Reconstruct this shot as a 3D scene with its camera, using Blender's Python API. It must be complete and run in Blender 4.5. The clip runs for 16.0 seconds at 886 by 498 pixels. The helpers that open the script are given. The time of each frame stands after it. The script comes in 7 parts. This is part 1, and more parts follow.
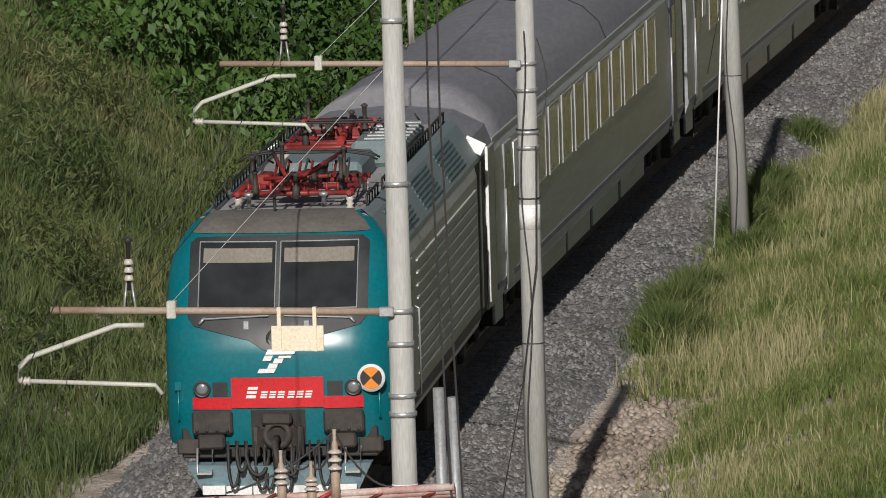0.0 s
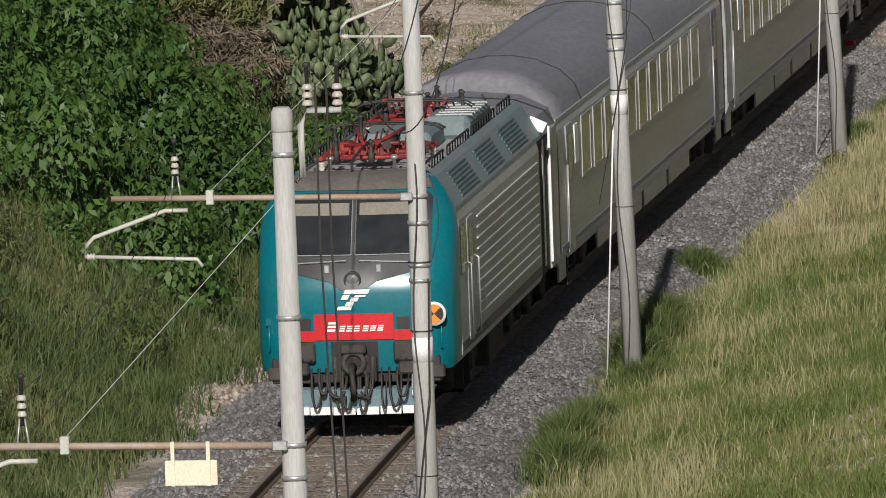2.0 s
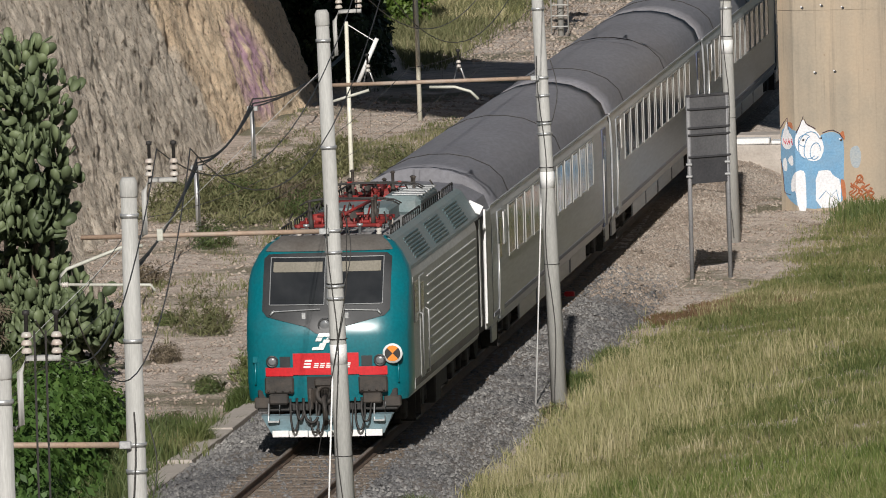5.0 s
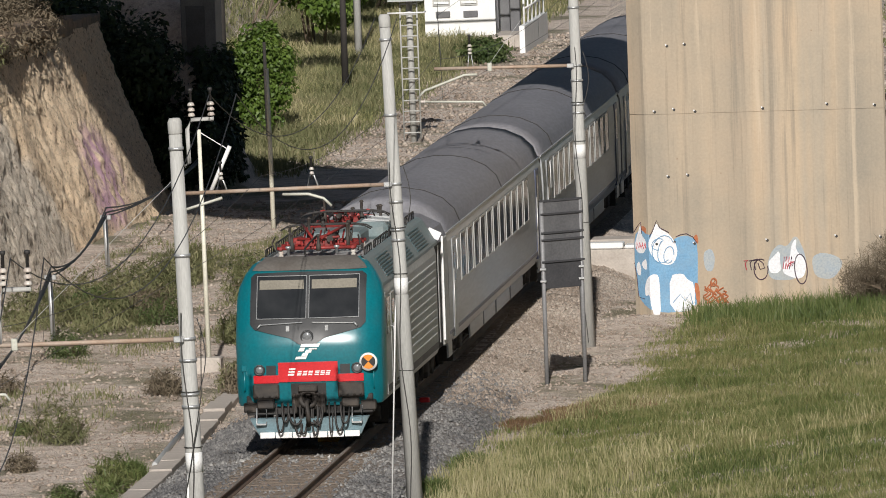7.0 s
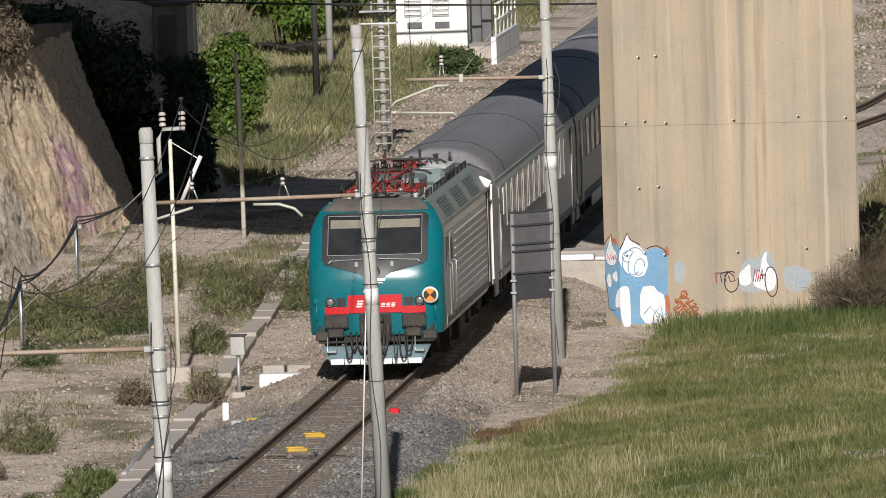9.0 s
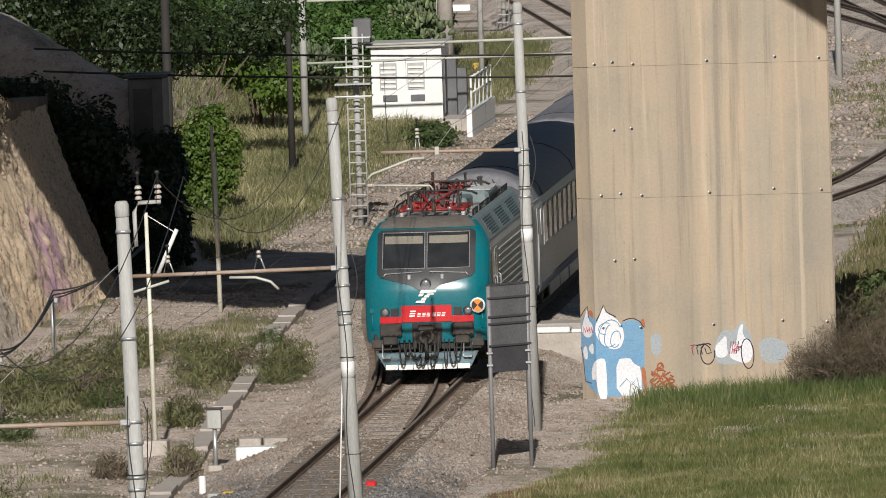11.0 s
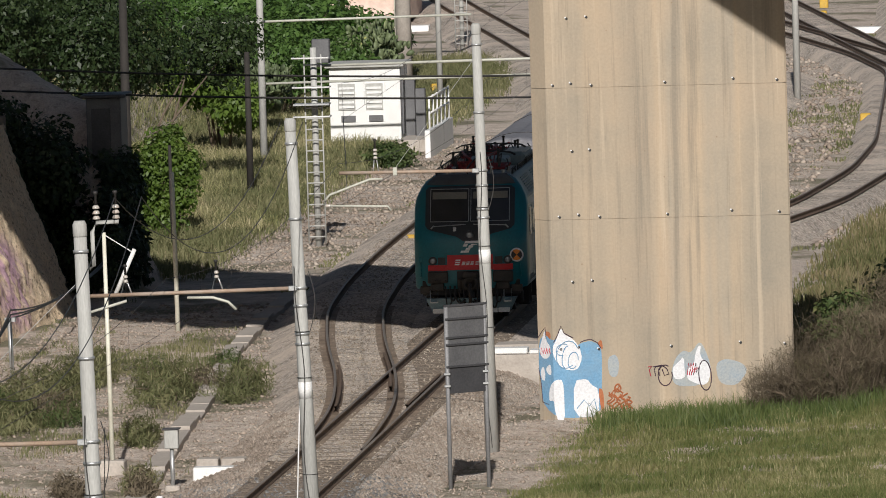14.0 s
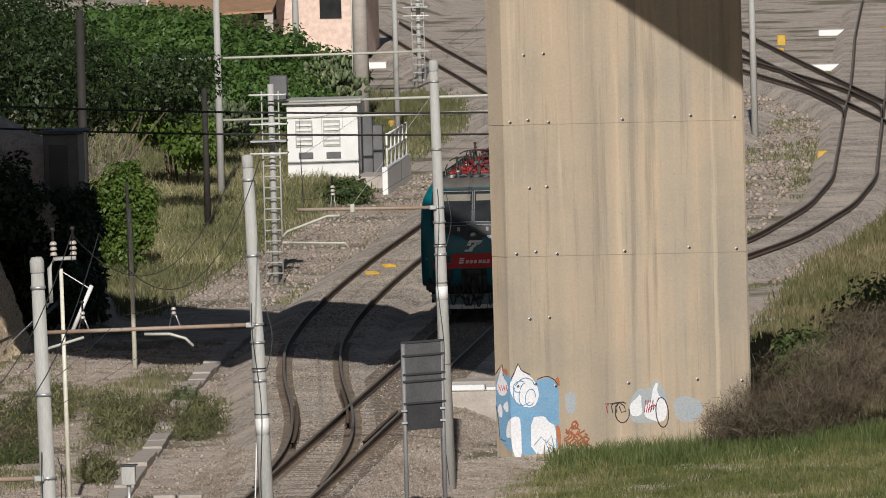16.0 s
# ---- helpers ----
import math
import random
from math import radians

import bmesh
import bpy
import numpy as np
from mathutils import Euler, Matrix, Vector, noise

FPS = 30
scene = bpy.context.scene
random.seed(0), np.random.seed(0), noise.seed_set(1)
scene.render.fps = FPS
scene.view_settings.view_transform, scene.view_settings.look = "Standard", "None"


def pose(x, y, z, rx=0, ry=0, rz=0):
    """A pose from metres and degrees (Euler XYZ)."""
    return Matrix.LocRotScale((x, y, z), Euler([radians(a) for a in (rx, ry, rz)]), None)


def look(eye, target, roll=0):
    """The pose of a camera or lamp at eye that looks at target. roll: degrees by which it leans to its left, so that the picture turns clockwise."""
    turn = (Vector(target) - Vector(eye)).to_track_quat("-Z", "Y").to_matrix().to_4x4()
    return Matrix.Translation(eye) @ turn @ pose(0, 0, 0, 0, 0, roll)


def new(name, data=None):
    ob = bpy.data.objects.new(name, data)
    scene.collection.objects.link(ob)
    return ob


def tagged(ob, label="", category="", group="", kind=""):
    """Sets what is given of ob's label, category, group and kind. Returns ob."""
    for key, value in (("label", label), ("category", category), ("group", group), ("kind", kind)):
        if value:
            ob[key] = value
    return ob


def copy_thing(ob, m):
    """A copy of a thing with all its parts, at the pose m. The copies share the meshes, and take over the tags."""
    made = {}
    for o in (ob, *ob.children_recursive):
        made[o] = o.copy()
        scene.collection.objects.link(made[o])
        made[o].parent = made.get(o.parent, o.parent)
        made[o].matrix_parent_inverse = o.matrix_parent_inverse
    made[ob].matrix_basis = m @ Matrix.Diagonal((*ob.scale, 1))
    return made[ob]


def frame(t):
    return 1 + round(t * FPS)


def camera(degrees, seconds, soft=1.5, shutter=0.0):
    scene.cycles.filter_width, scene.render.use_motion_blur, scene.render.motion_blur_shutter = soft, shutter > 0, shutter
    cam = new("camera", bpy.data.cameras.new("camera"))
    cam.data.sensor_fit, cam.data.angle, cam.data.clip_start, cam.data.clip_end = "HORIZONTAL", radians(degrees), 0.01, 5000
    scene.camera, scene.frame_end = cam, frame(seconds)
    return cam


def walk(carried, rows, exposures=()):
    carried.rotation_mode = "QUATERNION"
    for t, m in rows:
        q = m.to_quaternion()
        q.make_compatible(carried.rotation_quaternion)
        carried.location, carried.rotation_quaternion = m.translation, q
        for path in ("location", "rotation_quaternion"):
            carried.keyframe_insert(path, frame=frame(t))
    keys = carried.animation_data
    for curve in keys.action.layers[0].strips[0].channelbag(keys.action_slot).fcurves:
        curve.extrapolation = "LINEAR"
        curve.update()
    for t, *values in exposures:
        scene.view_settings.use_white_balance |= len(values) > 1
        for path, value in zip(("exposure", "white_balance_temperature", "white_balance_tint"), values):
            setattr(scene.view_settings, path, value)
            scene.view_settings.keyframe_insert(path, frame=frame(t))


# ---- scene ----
# the camera: a long lens on a high stand, panned by hand after the train
cam = camera(4.6293, 16.0, soft=0.9, shutter=0.15)
EYE = Vector((24.331, -162.846, 19.671))
# seconds, heading from +y towards +x, pitch, lean (degrees)
PAN = [
    (0.0, -8.416, -6.485, -1.583),
    (0.5, -8.244, -6.265, -1.927),
    (1.0, -8.131, -6.062, -1.806),
    (1.5, -8.020, -5.990, -1.832),
    (2.0, -7.829, -5.808, -1.994),
    (2.5, -7.631, -5.562, -1.800),
    (3.0, -7.468, -5.387, -1.690),
    (3.5, -7.207, -5.013, -1.644),
    (4.0, -6.763, -4.860, -1.596),
    (4.2, -6.572, -4.759, -1.399),
    (6.3, -5.795, -4.243, -1.988),
    (6.5, -5.656, -4.086, -1.869),
    (7.0, -5.535, -4.018, -2.018),
    (7.5, -5.514, -3.971, -1.884),
    (8.0, -5.470, -3.997, -1.792),
    (8.5, -5.495, -3.966, -1.767),
    (9.0, -5.379, -3.966, -1.727),
    (9.2, -5.368, -3.933, -1.731),
    (11.3, -5.205, -3.578, -1.891),
    (11.5, -5.132, -3.648, -1.856),
    (12.0, -5.142, -3.617, -1.734),
    (12.5, -5.173, -3.501, -1.614),
    (13.0, -5.095, -3.577, -1.619),
    (13.5, -5.039, -3.578, -1.771),
    (14.0, -5.018, -3.488, -1.672),
    (14.5, -4.974, -3.470, -1.722),
    (15.0, -4.877, -3.581, -1.786),
    (15.5, -4.860, -3.505, -1.563),
    (16.0, -4.789, -3.302, -1.582),
]


def aim(heading, pitch, lean):
    a, b = radians(heading), radians(pitch)
    way = Vector((math.sin(a) * math.cos(b), math.cos(a) * math.cos(b), math.sin(b)))
    return look(EYE, EYE + 200 * way, lean)


walk(cam, [(t, aim(h, p, r)) for t, h, p, r in PAN], exposures=[(0.0, -0.14), (0.8, -0.03), (1.5, 0.00), (4.2, 0.00), (6.5, 0.10), (9.2, 0.10), (11.3, 0.00), (14.8, -0.01), (16.0, -0.15)])

# ---- light ----
SUN_EL, SUN_AZ = radians(28.5), radians(176.2)   # azimuth from +y towards +x
SUN_FROM = Vector((math.sin(SUN_AZ) * math.cos(SUN_EL), math.cos(SUN_AZ) * math.cos(SUN_EL), math.sin(SUN_EL)))
world = bpy.data.worlds.new("sky")
scene.world = world
world.use_nodes = True
wn = world.node_tree
wn.nodes.clear()
sky = wn.nodes.new("ShaderNodeTexSky")
sky.sky_type, sky.sun_disc = "NISHITA", False
sky.sun_elevation, sky.sun_rotation = SUN_EL, SUN_AZ
bg = wn.nodes.new("ShaderNodeBackground")
bg.inputs["Strength"].default_value = 0.030
wo = wn.nodes.new("ShaderNodeOutputWorld")
wn.links.new(sky.outputs[0], bg.inputs["Color"])
wn.links.new(bg.outputs[0], wo.inputs["Surface"])
sun = new("sun", bpy.data.lights.new("sun", "SUN"))
sun.data.energy, sun.data.angle, sun.data.color = 4.4, radians(0.5), (1.0, 0.955, 0.905)
sun.matrix_world = look(SUN_FROM * 100, (0, 0, 0))
scene.view_settings.exposure = 0.0

# ---- materials ----
def material(name, build):
    m = bpy.data.materials.new(name)
    m.use_nodes = True
    nt = m.node_tree
    b = nt.nodes["Principled BSDF"]
    build(nt, b)
    return m


def node(nt, kind, **inputs):
    n = nt.nodes.new(kind)
    for k, v in inputs.items():
        n.inputs[k.replace("_", " ")].default_value = v
    return n


def coords(nt, world_space=False, scale=(1, 1, 1)):
    mp = nt.nodes.new("ShaderNodeMapping")
    mp.inputs["Scale"].default_value = scale
    if world_space:
        g = nt.nodes.new("ShaderNodeNewGeometry")
        nt.links.new(g.outputs["Position"], mp.inputs["Vector"])
    else:
        g = nt.nodes.new("ShaderNodeTexCoord")
        nt.links.new(g.outputs["Object"], mp.inputs["Vector"])
    return mp.outputs[0]


def noise_tex(nt, vec, scale, detail=4.0, rough=0.6):
    n = node(nt, "ShaderNodeTexNoise", Scale=scale, Detail=detail, Roughness=rough)
    nt.links.new(vec, n.inputs["Vector"])
    return n.outputs["Fac"]


def ramp(nt, fac, stops):
    r = nt.nodes.new("ShaderNodeValToRGB")
    els = r.color_ramp.elements
    while len(els) < len(stops):
        els.new(0.5)
    for e, (p, c) in zip(els, stops):
        e.position = p
        e.color = (*c, 1) if len(c) == 3 else c
    nt.links.new(fac, r.inputs["Fac"])
    return r.outputs["Color"]


def mix(nt, fac, a, b, mode="MIX"):
    m = nt.nodes.new("ShaderNodeMix")
    m.data_type, m.blend_type = "RGBA", mode
    for sock, v in ((m.inputs[0], fac), (m.inputs[6], a), (m.inputs[7], b)):
        if isinstance(v, (int, float)):
            sock.default_value = v
        elif isinstance(v, tuple):
            sock.default_value = (*v, 1)
        else:
            nt.links.new(v, sock)
    return m.outputs[2]


def bump(nt, b, height, strength=0.3, distance=0.02):
    n = node(nt, "ShaderNodeBump", Strength=strength, Distance=distance)
    nt.links.new(height, n.inputs["Height"])
    nt.links.new(n.outputs[0], b.inputs["Normal"])


def surface(name, dark, light, rough=0.6, scale=3.0, fine=40.0, metal=0.0, relief=0.15, dist=0.01, dirt=None, dirt_amount=0.5, streak=(1, 1, 1), spec=0.5):
    """A material with two scales of variation, and stains of a third colour."""
    def build(nt, b):
        v = coords(nt, scale=streak)
        big, small = noise_tex(nt, v, scale), noise_tex(nt, v, fine, 3)
        col = ramp(nt, big, [(0.3, dark), (0.7, light)])
        col = mix(nt, 0.25, col, ramp(nt, small, [(0.35, tuple(c * 0.55 for c in dark)), (0.65, tuple(min(1, c * 1.25) for c in light))]))
        if dirt:
            stain = noise_tex(nt, v, scale * 0.55 + 0.3, 6, 0.7)
            col = mix(nt, ramp(nt, stain, [(0.5 - dirt_amount * 0.15, (0, 0, 0)), (0.72, (dirt_amount,) * 3)]), col, dirt)
        nt.links.new(col, b.inputs["Base Color"])
        b.inputs["Roughness"].default_value = rough
        b.inputs["Metallic"].default_value = metal
        b.inputs["Specular IOR Level"].default_value = spec
        bump(nt, b, small, relief, dist)
    return material(name, build)


def foliage(name, stops, rough=0.55, spec=0.35, trans=0.25):
    """Leaves and blades: each piece takes its own tone, and lets some light through."""
    def build(nt, b):
        g = nt.nodes.new("ShaderNodeNewGeometry")
        rnd = g.outputs["Random Per Island"]
        v = coords(nt, True)
        near_, wide = noise_tex(nt, v, 0.9, 3), noise_tex(nt, v, 0.16, 3)
        patch = nt.nodes.new("ShaderNodeMath")
        patch.operation = "ADD"
        patch.inputs[1].default_value = 0.0
        half = nt.nodes.new("ShaderNodeMath")
        half.operation = "MULTIPLY_ADD"
        half.inputs[1].default_value = 0.5
        nt.links.new(near_, half.inputs[0])
        low = nt.nodes.new("ShaderNodeMath")
        low.operation = "MULTIPLY"
        low.inputs[1].default_value = 0.5
        nt.links.new(wide, low.inputs[0])
        nt.links.new(low.outputs[0], half.inputs[2])
        nt.links.new(half.outputs[0], patch.inputs[0])
        patch = patch.outputs[0]
        f = nt.nodes.new("ShaderNodeMath")
        f.operation = "MULTIPLY_ADD"
        nt.links.new(rnd, f.inputs[0])
        f.inputs[1].default_value = 0.42
        s = nt.nodes.new("ShaderNodeMath")
        s.operation = "MULTIPLY_ADD"
        nt.links.new(patch, s.inputs[0])
        s.inputs[1].default_value, s.inputs[2].default_value = 2.2, -0.815
        nt.links.new(s.outputs[0], f.inputs[2])
        col = ramp(nt, f.outputs[0], stops)
        nt.links.new(col, b.inputs["Base Color"])
        b.inputs["Roughness"].default_value = rough
        b.inputs["Specular IOR Level"].default_value = spec
        t = nt.nodes.new("ShaderNodeBsdfTranslucent")
        nt.links.new(col, t.inputs["Color"])
        m = nt.nodes.new("ShaderNodeMixShader")
        m.inputs[0].default_value = trans
        nt.links.new(b.outputs[0], m.inputs[1])
        nt.links.new(t.outputs[0], m.inputs[2])
        nt.links.new(m.outputs[0], nt.nodes["Material Output"].inputs["Surface"])
    return material(name, build)


def ground_build(nt, b):
    v = coords(nt, True)
    big, mid, small = noise_tex(nt, v, 0.25, 5), noise_tex(nt, v, 1.6, 5), noise_tex(nt, v, 14, 4, 0.7)
    stone = node(nt, "ShaderNodeTexVoronoi", Scale=9.0)
    nt.links.new(v, stone.inputs["Vector"])
    col = ramp(nt, mid, [(0.25, (0.40, 0.305, 0.24)), (0.5, (0.66, 0.54, 0.455)), (0.75, (0.80, 0.715, 0.635))])
    col = mix(nt, 0.45, col, ramp(nt, small, [(0.3, (0.17, 0.14, 0.11)), (0.7, (0.72, 0.65, 0.58))]))
    green = ramp(nt, big, [(0.50, (0, 0, 0)), (0.62, (0.8, 0.8, 0.8))])
    col = mix(nt, green, col, ramp(nt, small, [(0.3, (0.05, 0.055, 0.02)), (0.7, (0.15, 0.15, 0.06))]))
    nt.links.new(col, b.inputs["Base Color"])
    b.inputs["Roughness"].default_value = 0.95
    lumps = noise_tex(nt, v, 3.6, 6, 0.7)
    # hollows between the lumps get their shade in the colour
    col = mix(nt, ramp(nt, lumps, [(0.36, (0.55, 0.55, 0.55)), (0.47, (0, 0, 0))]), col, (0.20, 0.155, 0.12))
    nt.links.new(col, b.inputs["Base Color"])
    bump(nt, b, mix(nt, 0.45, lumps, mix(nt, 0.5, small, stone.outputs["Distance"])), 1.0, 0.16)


def stones(name, tones, scale, relief=1.0, dist=0.04, patch=None, gap_shade=0.8):
    def build(nt, b):
        v = coords(nt, True)
        vo = node(nt, "ShaderNodeTexVoronoi", Scale=scale)
        nt.links.new(v, vo.inputs["Vector"])
        sep = nt.nodes.new("ShaderNodeSeparateColor")
        nt.links.new(vo.outputs["Color"], sep.inputs[0])
        col = ramp(nt, sep.outputs[0], tones)
        # shade in the gaps between stones, multiplied into their colour
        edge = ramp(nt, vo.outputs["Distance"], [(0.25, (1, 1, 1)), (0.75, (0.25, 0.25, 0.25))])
        col = mix(nt, gap_shade, col, edge, "MULTIPLY")
        big = noise_tex(nt, v, 0.35, 4)
        if patch:
            col = mix(nt, ramp(nt, big, [(0.42, (0, 0, 0)), (0.65, (0.75, 0.75, 0.75))]), col, patch)
        nt.links.new(col, b.inputs["Base Color"])
        b.inputs["Roughness"].default_value = 0.9
        bump(nt, b, vo.outputs["Distance"], relief, -dist)
    return material(name, build)


M = {}
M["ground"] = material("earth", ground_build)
M["ballast_pale"] = stones("dusty_ballast", [(0.0, (0.38, 0.315, 0.26)), (0.5, (0.62, 0.53, 0.45)), (0.9, (0.76, 0.67, 0.585)), (1.0, (0.84, 0.78, 0.71))], 11, 1.0, 0.05, patch=(0.70, 0.595, 0.50), gap_shade=0.85)
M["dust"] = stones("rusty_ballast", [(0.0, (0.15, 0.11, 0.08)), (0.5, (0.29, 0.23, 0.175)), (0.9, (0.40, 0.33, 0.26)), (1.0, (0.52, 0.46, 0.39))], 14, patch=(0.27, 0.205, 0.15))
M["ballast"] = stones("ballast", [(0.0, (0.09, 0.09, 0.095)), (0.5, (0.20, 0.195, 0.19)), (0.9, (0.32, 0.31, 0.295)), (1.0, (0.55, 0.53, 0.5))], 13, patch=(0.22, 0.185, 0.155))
M["rail"] = surface("rail_side", (0.085, 0.055, 0.038), (0.16, 0.11, 0.075), 0.8, 2, 60)
M["rail_top"] = surface("rail_head", (0.20, 0.165, 0.135), (0.32, 0.275, 0.235), 0.5, 2, 30, 0.35)
M["sleeper"] = surface("sleeper", (0.19, 0.15, 0.115), (0.30, 0.245, 0.195), 0.9, 2, 25, dirt=(0.12, 0.09, 0.07))
M["teal"] = surface("teal_paint", (0.000, 0.125, 0.155), (0.003, 0.150, 0.180), 0.28, 0.8, 20, relief=0.02, dirt=(0.05, 0.10, 0.11), dirt_amount=0.35)
M["loco_grey"] = surface("loco_side_paint", (0.33, 0.34, 0.33), (0.46, 0.47, 0.46), 0.4, 0.9, 18, relief=0.03, dirt=(0.2, 0.18, 0.15), dirt_amount=0.5, streak=(1, 0.25, 1))
M["mask"] = surface("mask_paint", (0.022, 0.024, 0.026), (0.034, 0.036, 0.038), 0.45, 2, 30, relief=0.02, dirt=(0.055, 0.053, 0.05), dirt_amount=0.4)
M["loco_roof"] = surface("loco_roof", (0.10, 0.092, 0.083), (0.15, 0.14, 0.125), 0.75, 1.5, 20, dirt=(0.06, 0.045, 0.035))
M["roof_deck"] = surface("roof_deck", (0.30, 0.30, 0.30), (0.42, 0.42, 0.41), 0.7, 1.5, 20, dirt=(0.12, 0.10, 0.08))
M["red"] = surface("red_paint", (0.50, 0.012, 0.018), (0.60, 0.02, 0.026), 0.4, 1.5, 30, relief=0.02)
M["panto_red"] = surface("pantograph_red", (0.27, 0.02, 0.018), (0.42, 0.032, 0.026), 0.5, 4, 40, dirt=(0.05, 0.022, 0.02), dirt_amount=1.0)
M["white"] = surface("white_paint", (0.72, 0.72, 0.70), (0.84, 0.84, 0.82), 0.5, 2, 30, relief=0.05)
M["black"] = surface("black_iron", (0.018, 0.017, 0.016), (0.035, 0.032, 0.03), 0.65, 4, 40)
# dirty iron, darkened further to carry the shadow under the train
M["under"] = surface("underframe_dirt_shade", (0.018, 0.016, 0.014), (0.038, 0.033, 0.029), 0.85, 3, 30)
M["gear"] = surface("sooty_iron", (0.022, 0.02, 0.018), (0.045, 0.04, 0.036), 0.7, 5, 40, dirt=(0.10, 0.075, 0.055), dirt_amount=0.5)
M["plough"] = surface("plough_blue", (0.16, 0.26, 0.30), (0.24, 0.36, 0.41), 0.5, 2, 30, dirt=(0.14, 0.12, 0.1), dirt_amount=0.6)
# lengthwise streaks in the colour imitate reflections of the ballast, besides grime
M["coach"] = surface("coach_side", (0.265, 0.285, 0.305), (0.39, 0.41, 0.425), 0.33, 0.5, 9, relief=0.09, dirt=(0.20, 0.20, 0.20), dirt_amount=0.6, streak=(1, 0.12, 1.6))
M["coach_roof"] = surface("coach_roof", (0.17, 0.17, 0.19), (0.225, 0.225, 0.245), 0.65, 0.5, 12, dirt=(0.13, 0.125, 0.13), dirt_amount=0.5, streak=(1, 0.2, 1))
M["coach_blue"] = surface("coach_blue", (0.07, 0.08, 0.14), (0.10, 0.115, 0.18), 0.4, 1, 14)
M["alu"] = surface("window_frame", (0.36, 0.36, 0.34), (0.48, 0.48, 0.46), 0.4, 3, 30, 0.4)
M["pole"] = surface("mast_concrete", (0.37, 0.37, 0.35), (0.49, 0.49, 0.465), 0.75, 1.2, 20, dirt=(0.30, 0.29, 0.27), dirt_amount=0.5, streak=(3, 3, 0.35))
M["concrete"] = surface("concrete", (0.38, 0.34, 0.30), (0.52, 0.47, 0.42), 0.9, 1.5, 18, dirt=(0.22, 0.19, 0.16))
M["steel"] = surface("galvanised", (0.40, 0.41, 0.41), (0.56, 0.57, 0.57), 0.42, 3, 30, 0.6)
M["tube"] = surface("rusty_tube", (0.26, 0.18, 0.13), (0.40, 0.29, 0.21), 0.6, 2, 30, dirt=(0.45, 0.42, 0.38))
M["arm"] = surface("pale_tube", (0.42, 0.42, 0.36), (0.56, 0.56, 0.49), 0.5, 3, 30)
M["insul"] = surface("insulator_glaze", (0.42, 0.40, 0.36), (0.58, 0.55, 0.50), 0.22, 8, 60, dirt=(0.32, 0.12, 0.05), dirt_amount=0.4)
M["wire"] = surface("wire", (0.03, 0.028, 0.026), (0.05, 0.047, 0.044), 0.5, 4, 30)
M["sign_back"] = surface("sign_back", (0.10, 0.10, 0.105), (0.15, 0.15, 0.155), 0.55, 2, 20, 0.2)
M["post_white"] = surface("cream_paint", (0.66, 0.65, 0.54), (0.76, 0.75, 0.64), 0.5, 2, 30, dirt=(0.45, 0.4, 0.3), dirt_amount=0.4)
M["leg_grey"] = surface("dull_zinc", (0.20, 0.20, 0.205), (0.28, 0.28, 0.285), 0.6, 2, 24, 0.2)
M["yellow"] = surface("yellow_paint", (0.50, 0.30, 0.02), (0.66, 0.42, 0.05), 0.6, 4, 30, dirt=(0.3, 0.22, 0.12), dirt_amount=0.6)
M["orange"] = surface("orange_panel", (0.75, 0.22, 0.02), (0.82, 0.27, 0.03), 0.5, 4, 30)
M["cream"] = surface("cream_box", (0.72, 0.64, 0.48), (0.80, 0.72, 0.56), 0.5, 4, 30)


def glass_build(nt, b):
    v = coords(nt)
    n = noise_tex(nt, v, 2.0, 5)
    nt.links.new(ramp(nt, n, [(0.3, (0.018, 0.020, 0.022)), (0.7, (0.032, 0.034, 0.036))]), b.inputs["Base Color"])
    nt.links.new(ramp(nt, n, [(0.3, (0.06,) * 3), (0.8, (0.22,) * 3)]), b.inputs["Roughness"])


M["glass"] = material("dark_glass", glass_build)


def lens_build(nt, b):
    b.inputs["Base Color"].default_value = (0.30, 0.31, 0.32, 1)
    b.inputs["Metallic"].default_value, b.inputs["Roughness"].default_value = 0.5, 0.15


M["lens"] = material("lamp_glass", lens_build)
M["sign_dark"] = surface("sign_dark", (0.05, 0.05, 0.055), (0.08, 0.08, 0.085), 0.55, 2, 20, 0.2)
M["peel"] = surface("peeling_white", (0.5, 0.44, 0.4), (0.66, 0.6, 0.55), 0.7, 5, 40, dirt=(0.35, 0.07, 0.05), dirt_amount=0.9)
M["pink"] = surface("pink_render", (0.66, 0.50, 0.42), (0.74, 0.58, 0.50), 0.9, 1, 4)
M["tiles"] = surface("terracotta", (0.32, 0.17, 0.09), (0.46, 0.28, 0.17), 0.9, 2, 14, dirt=(0.2, 0.15, 0.1))
M["spray_blue"] = surface("spray_blue", (0.13, 0.29, 0.47), (0.18, 0.36, 0.54), 0.85, 2, 20, dirt=(0.26, 0.33, 0.38), dirt_amount=0.5)
M["spray_dark"] = surface("spray_dark", (0.05, 0.035, 0.05), (0.09, 0.05, 0.07), 0.8, 2, 20)
M["spray_pale"] = surface("spray_pale_blue", (0.30, 0.37, 0.44), (0.40, 0.40, 0.37), 0.9, 2, 20)
M["spray_white"] = surface("spray_white", (0.66, 0.67, 0.70), (0.76, 0.76, 0.78), 0.8, 2, 20)
M["spray_rust"] = surface("spray_rust", (0.36, 0.12, 0.05), (0.46, 0.17, 0.08), 0.9, 2, 20)
M["spray_red"] = surface("spray_red", (0.40, 0.03, 0.05), (0.5, 0.05, 0.08), 0.8, 2, 20)
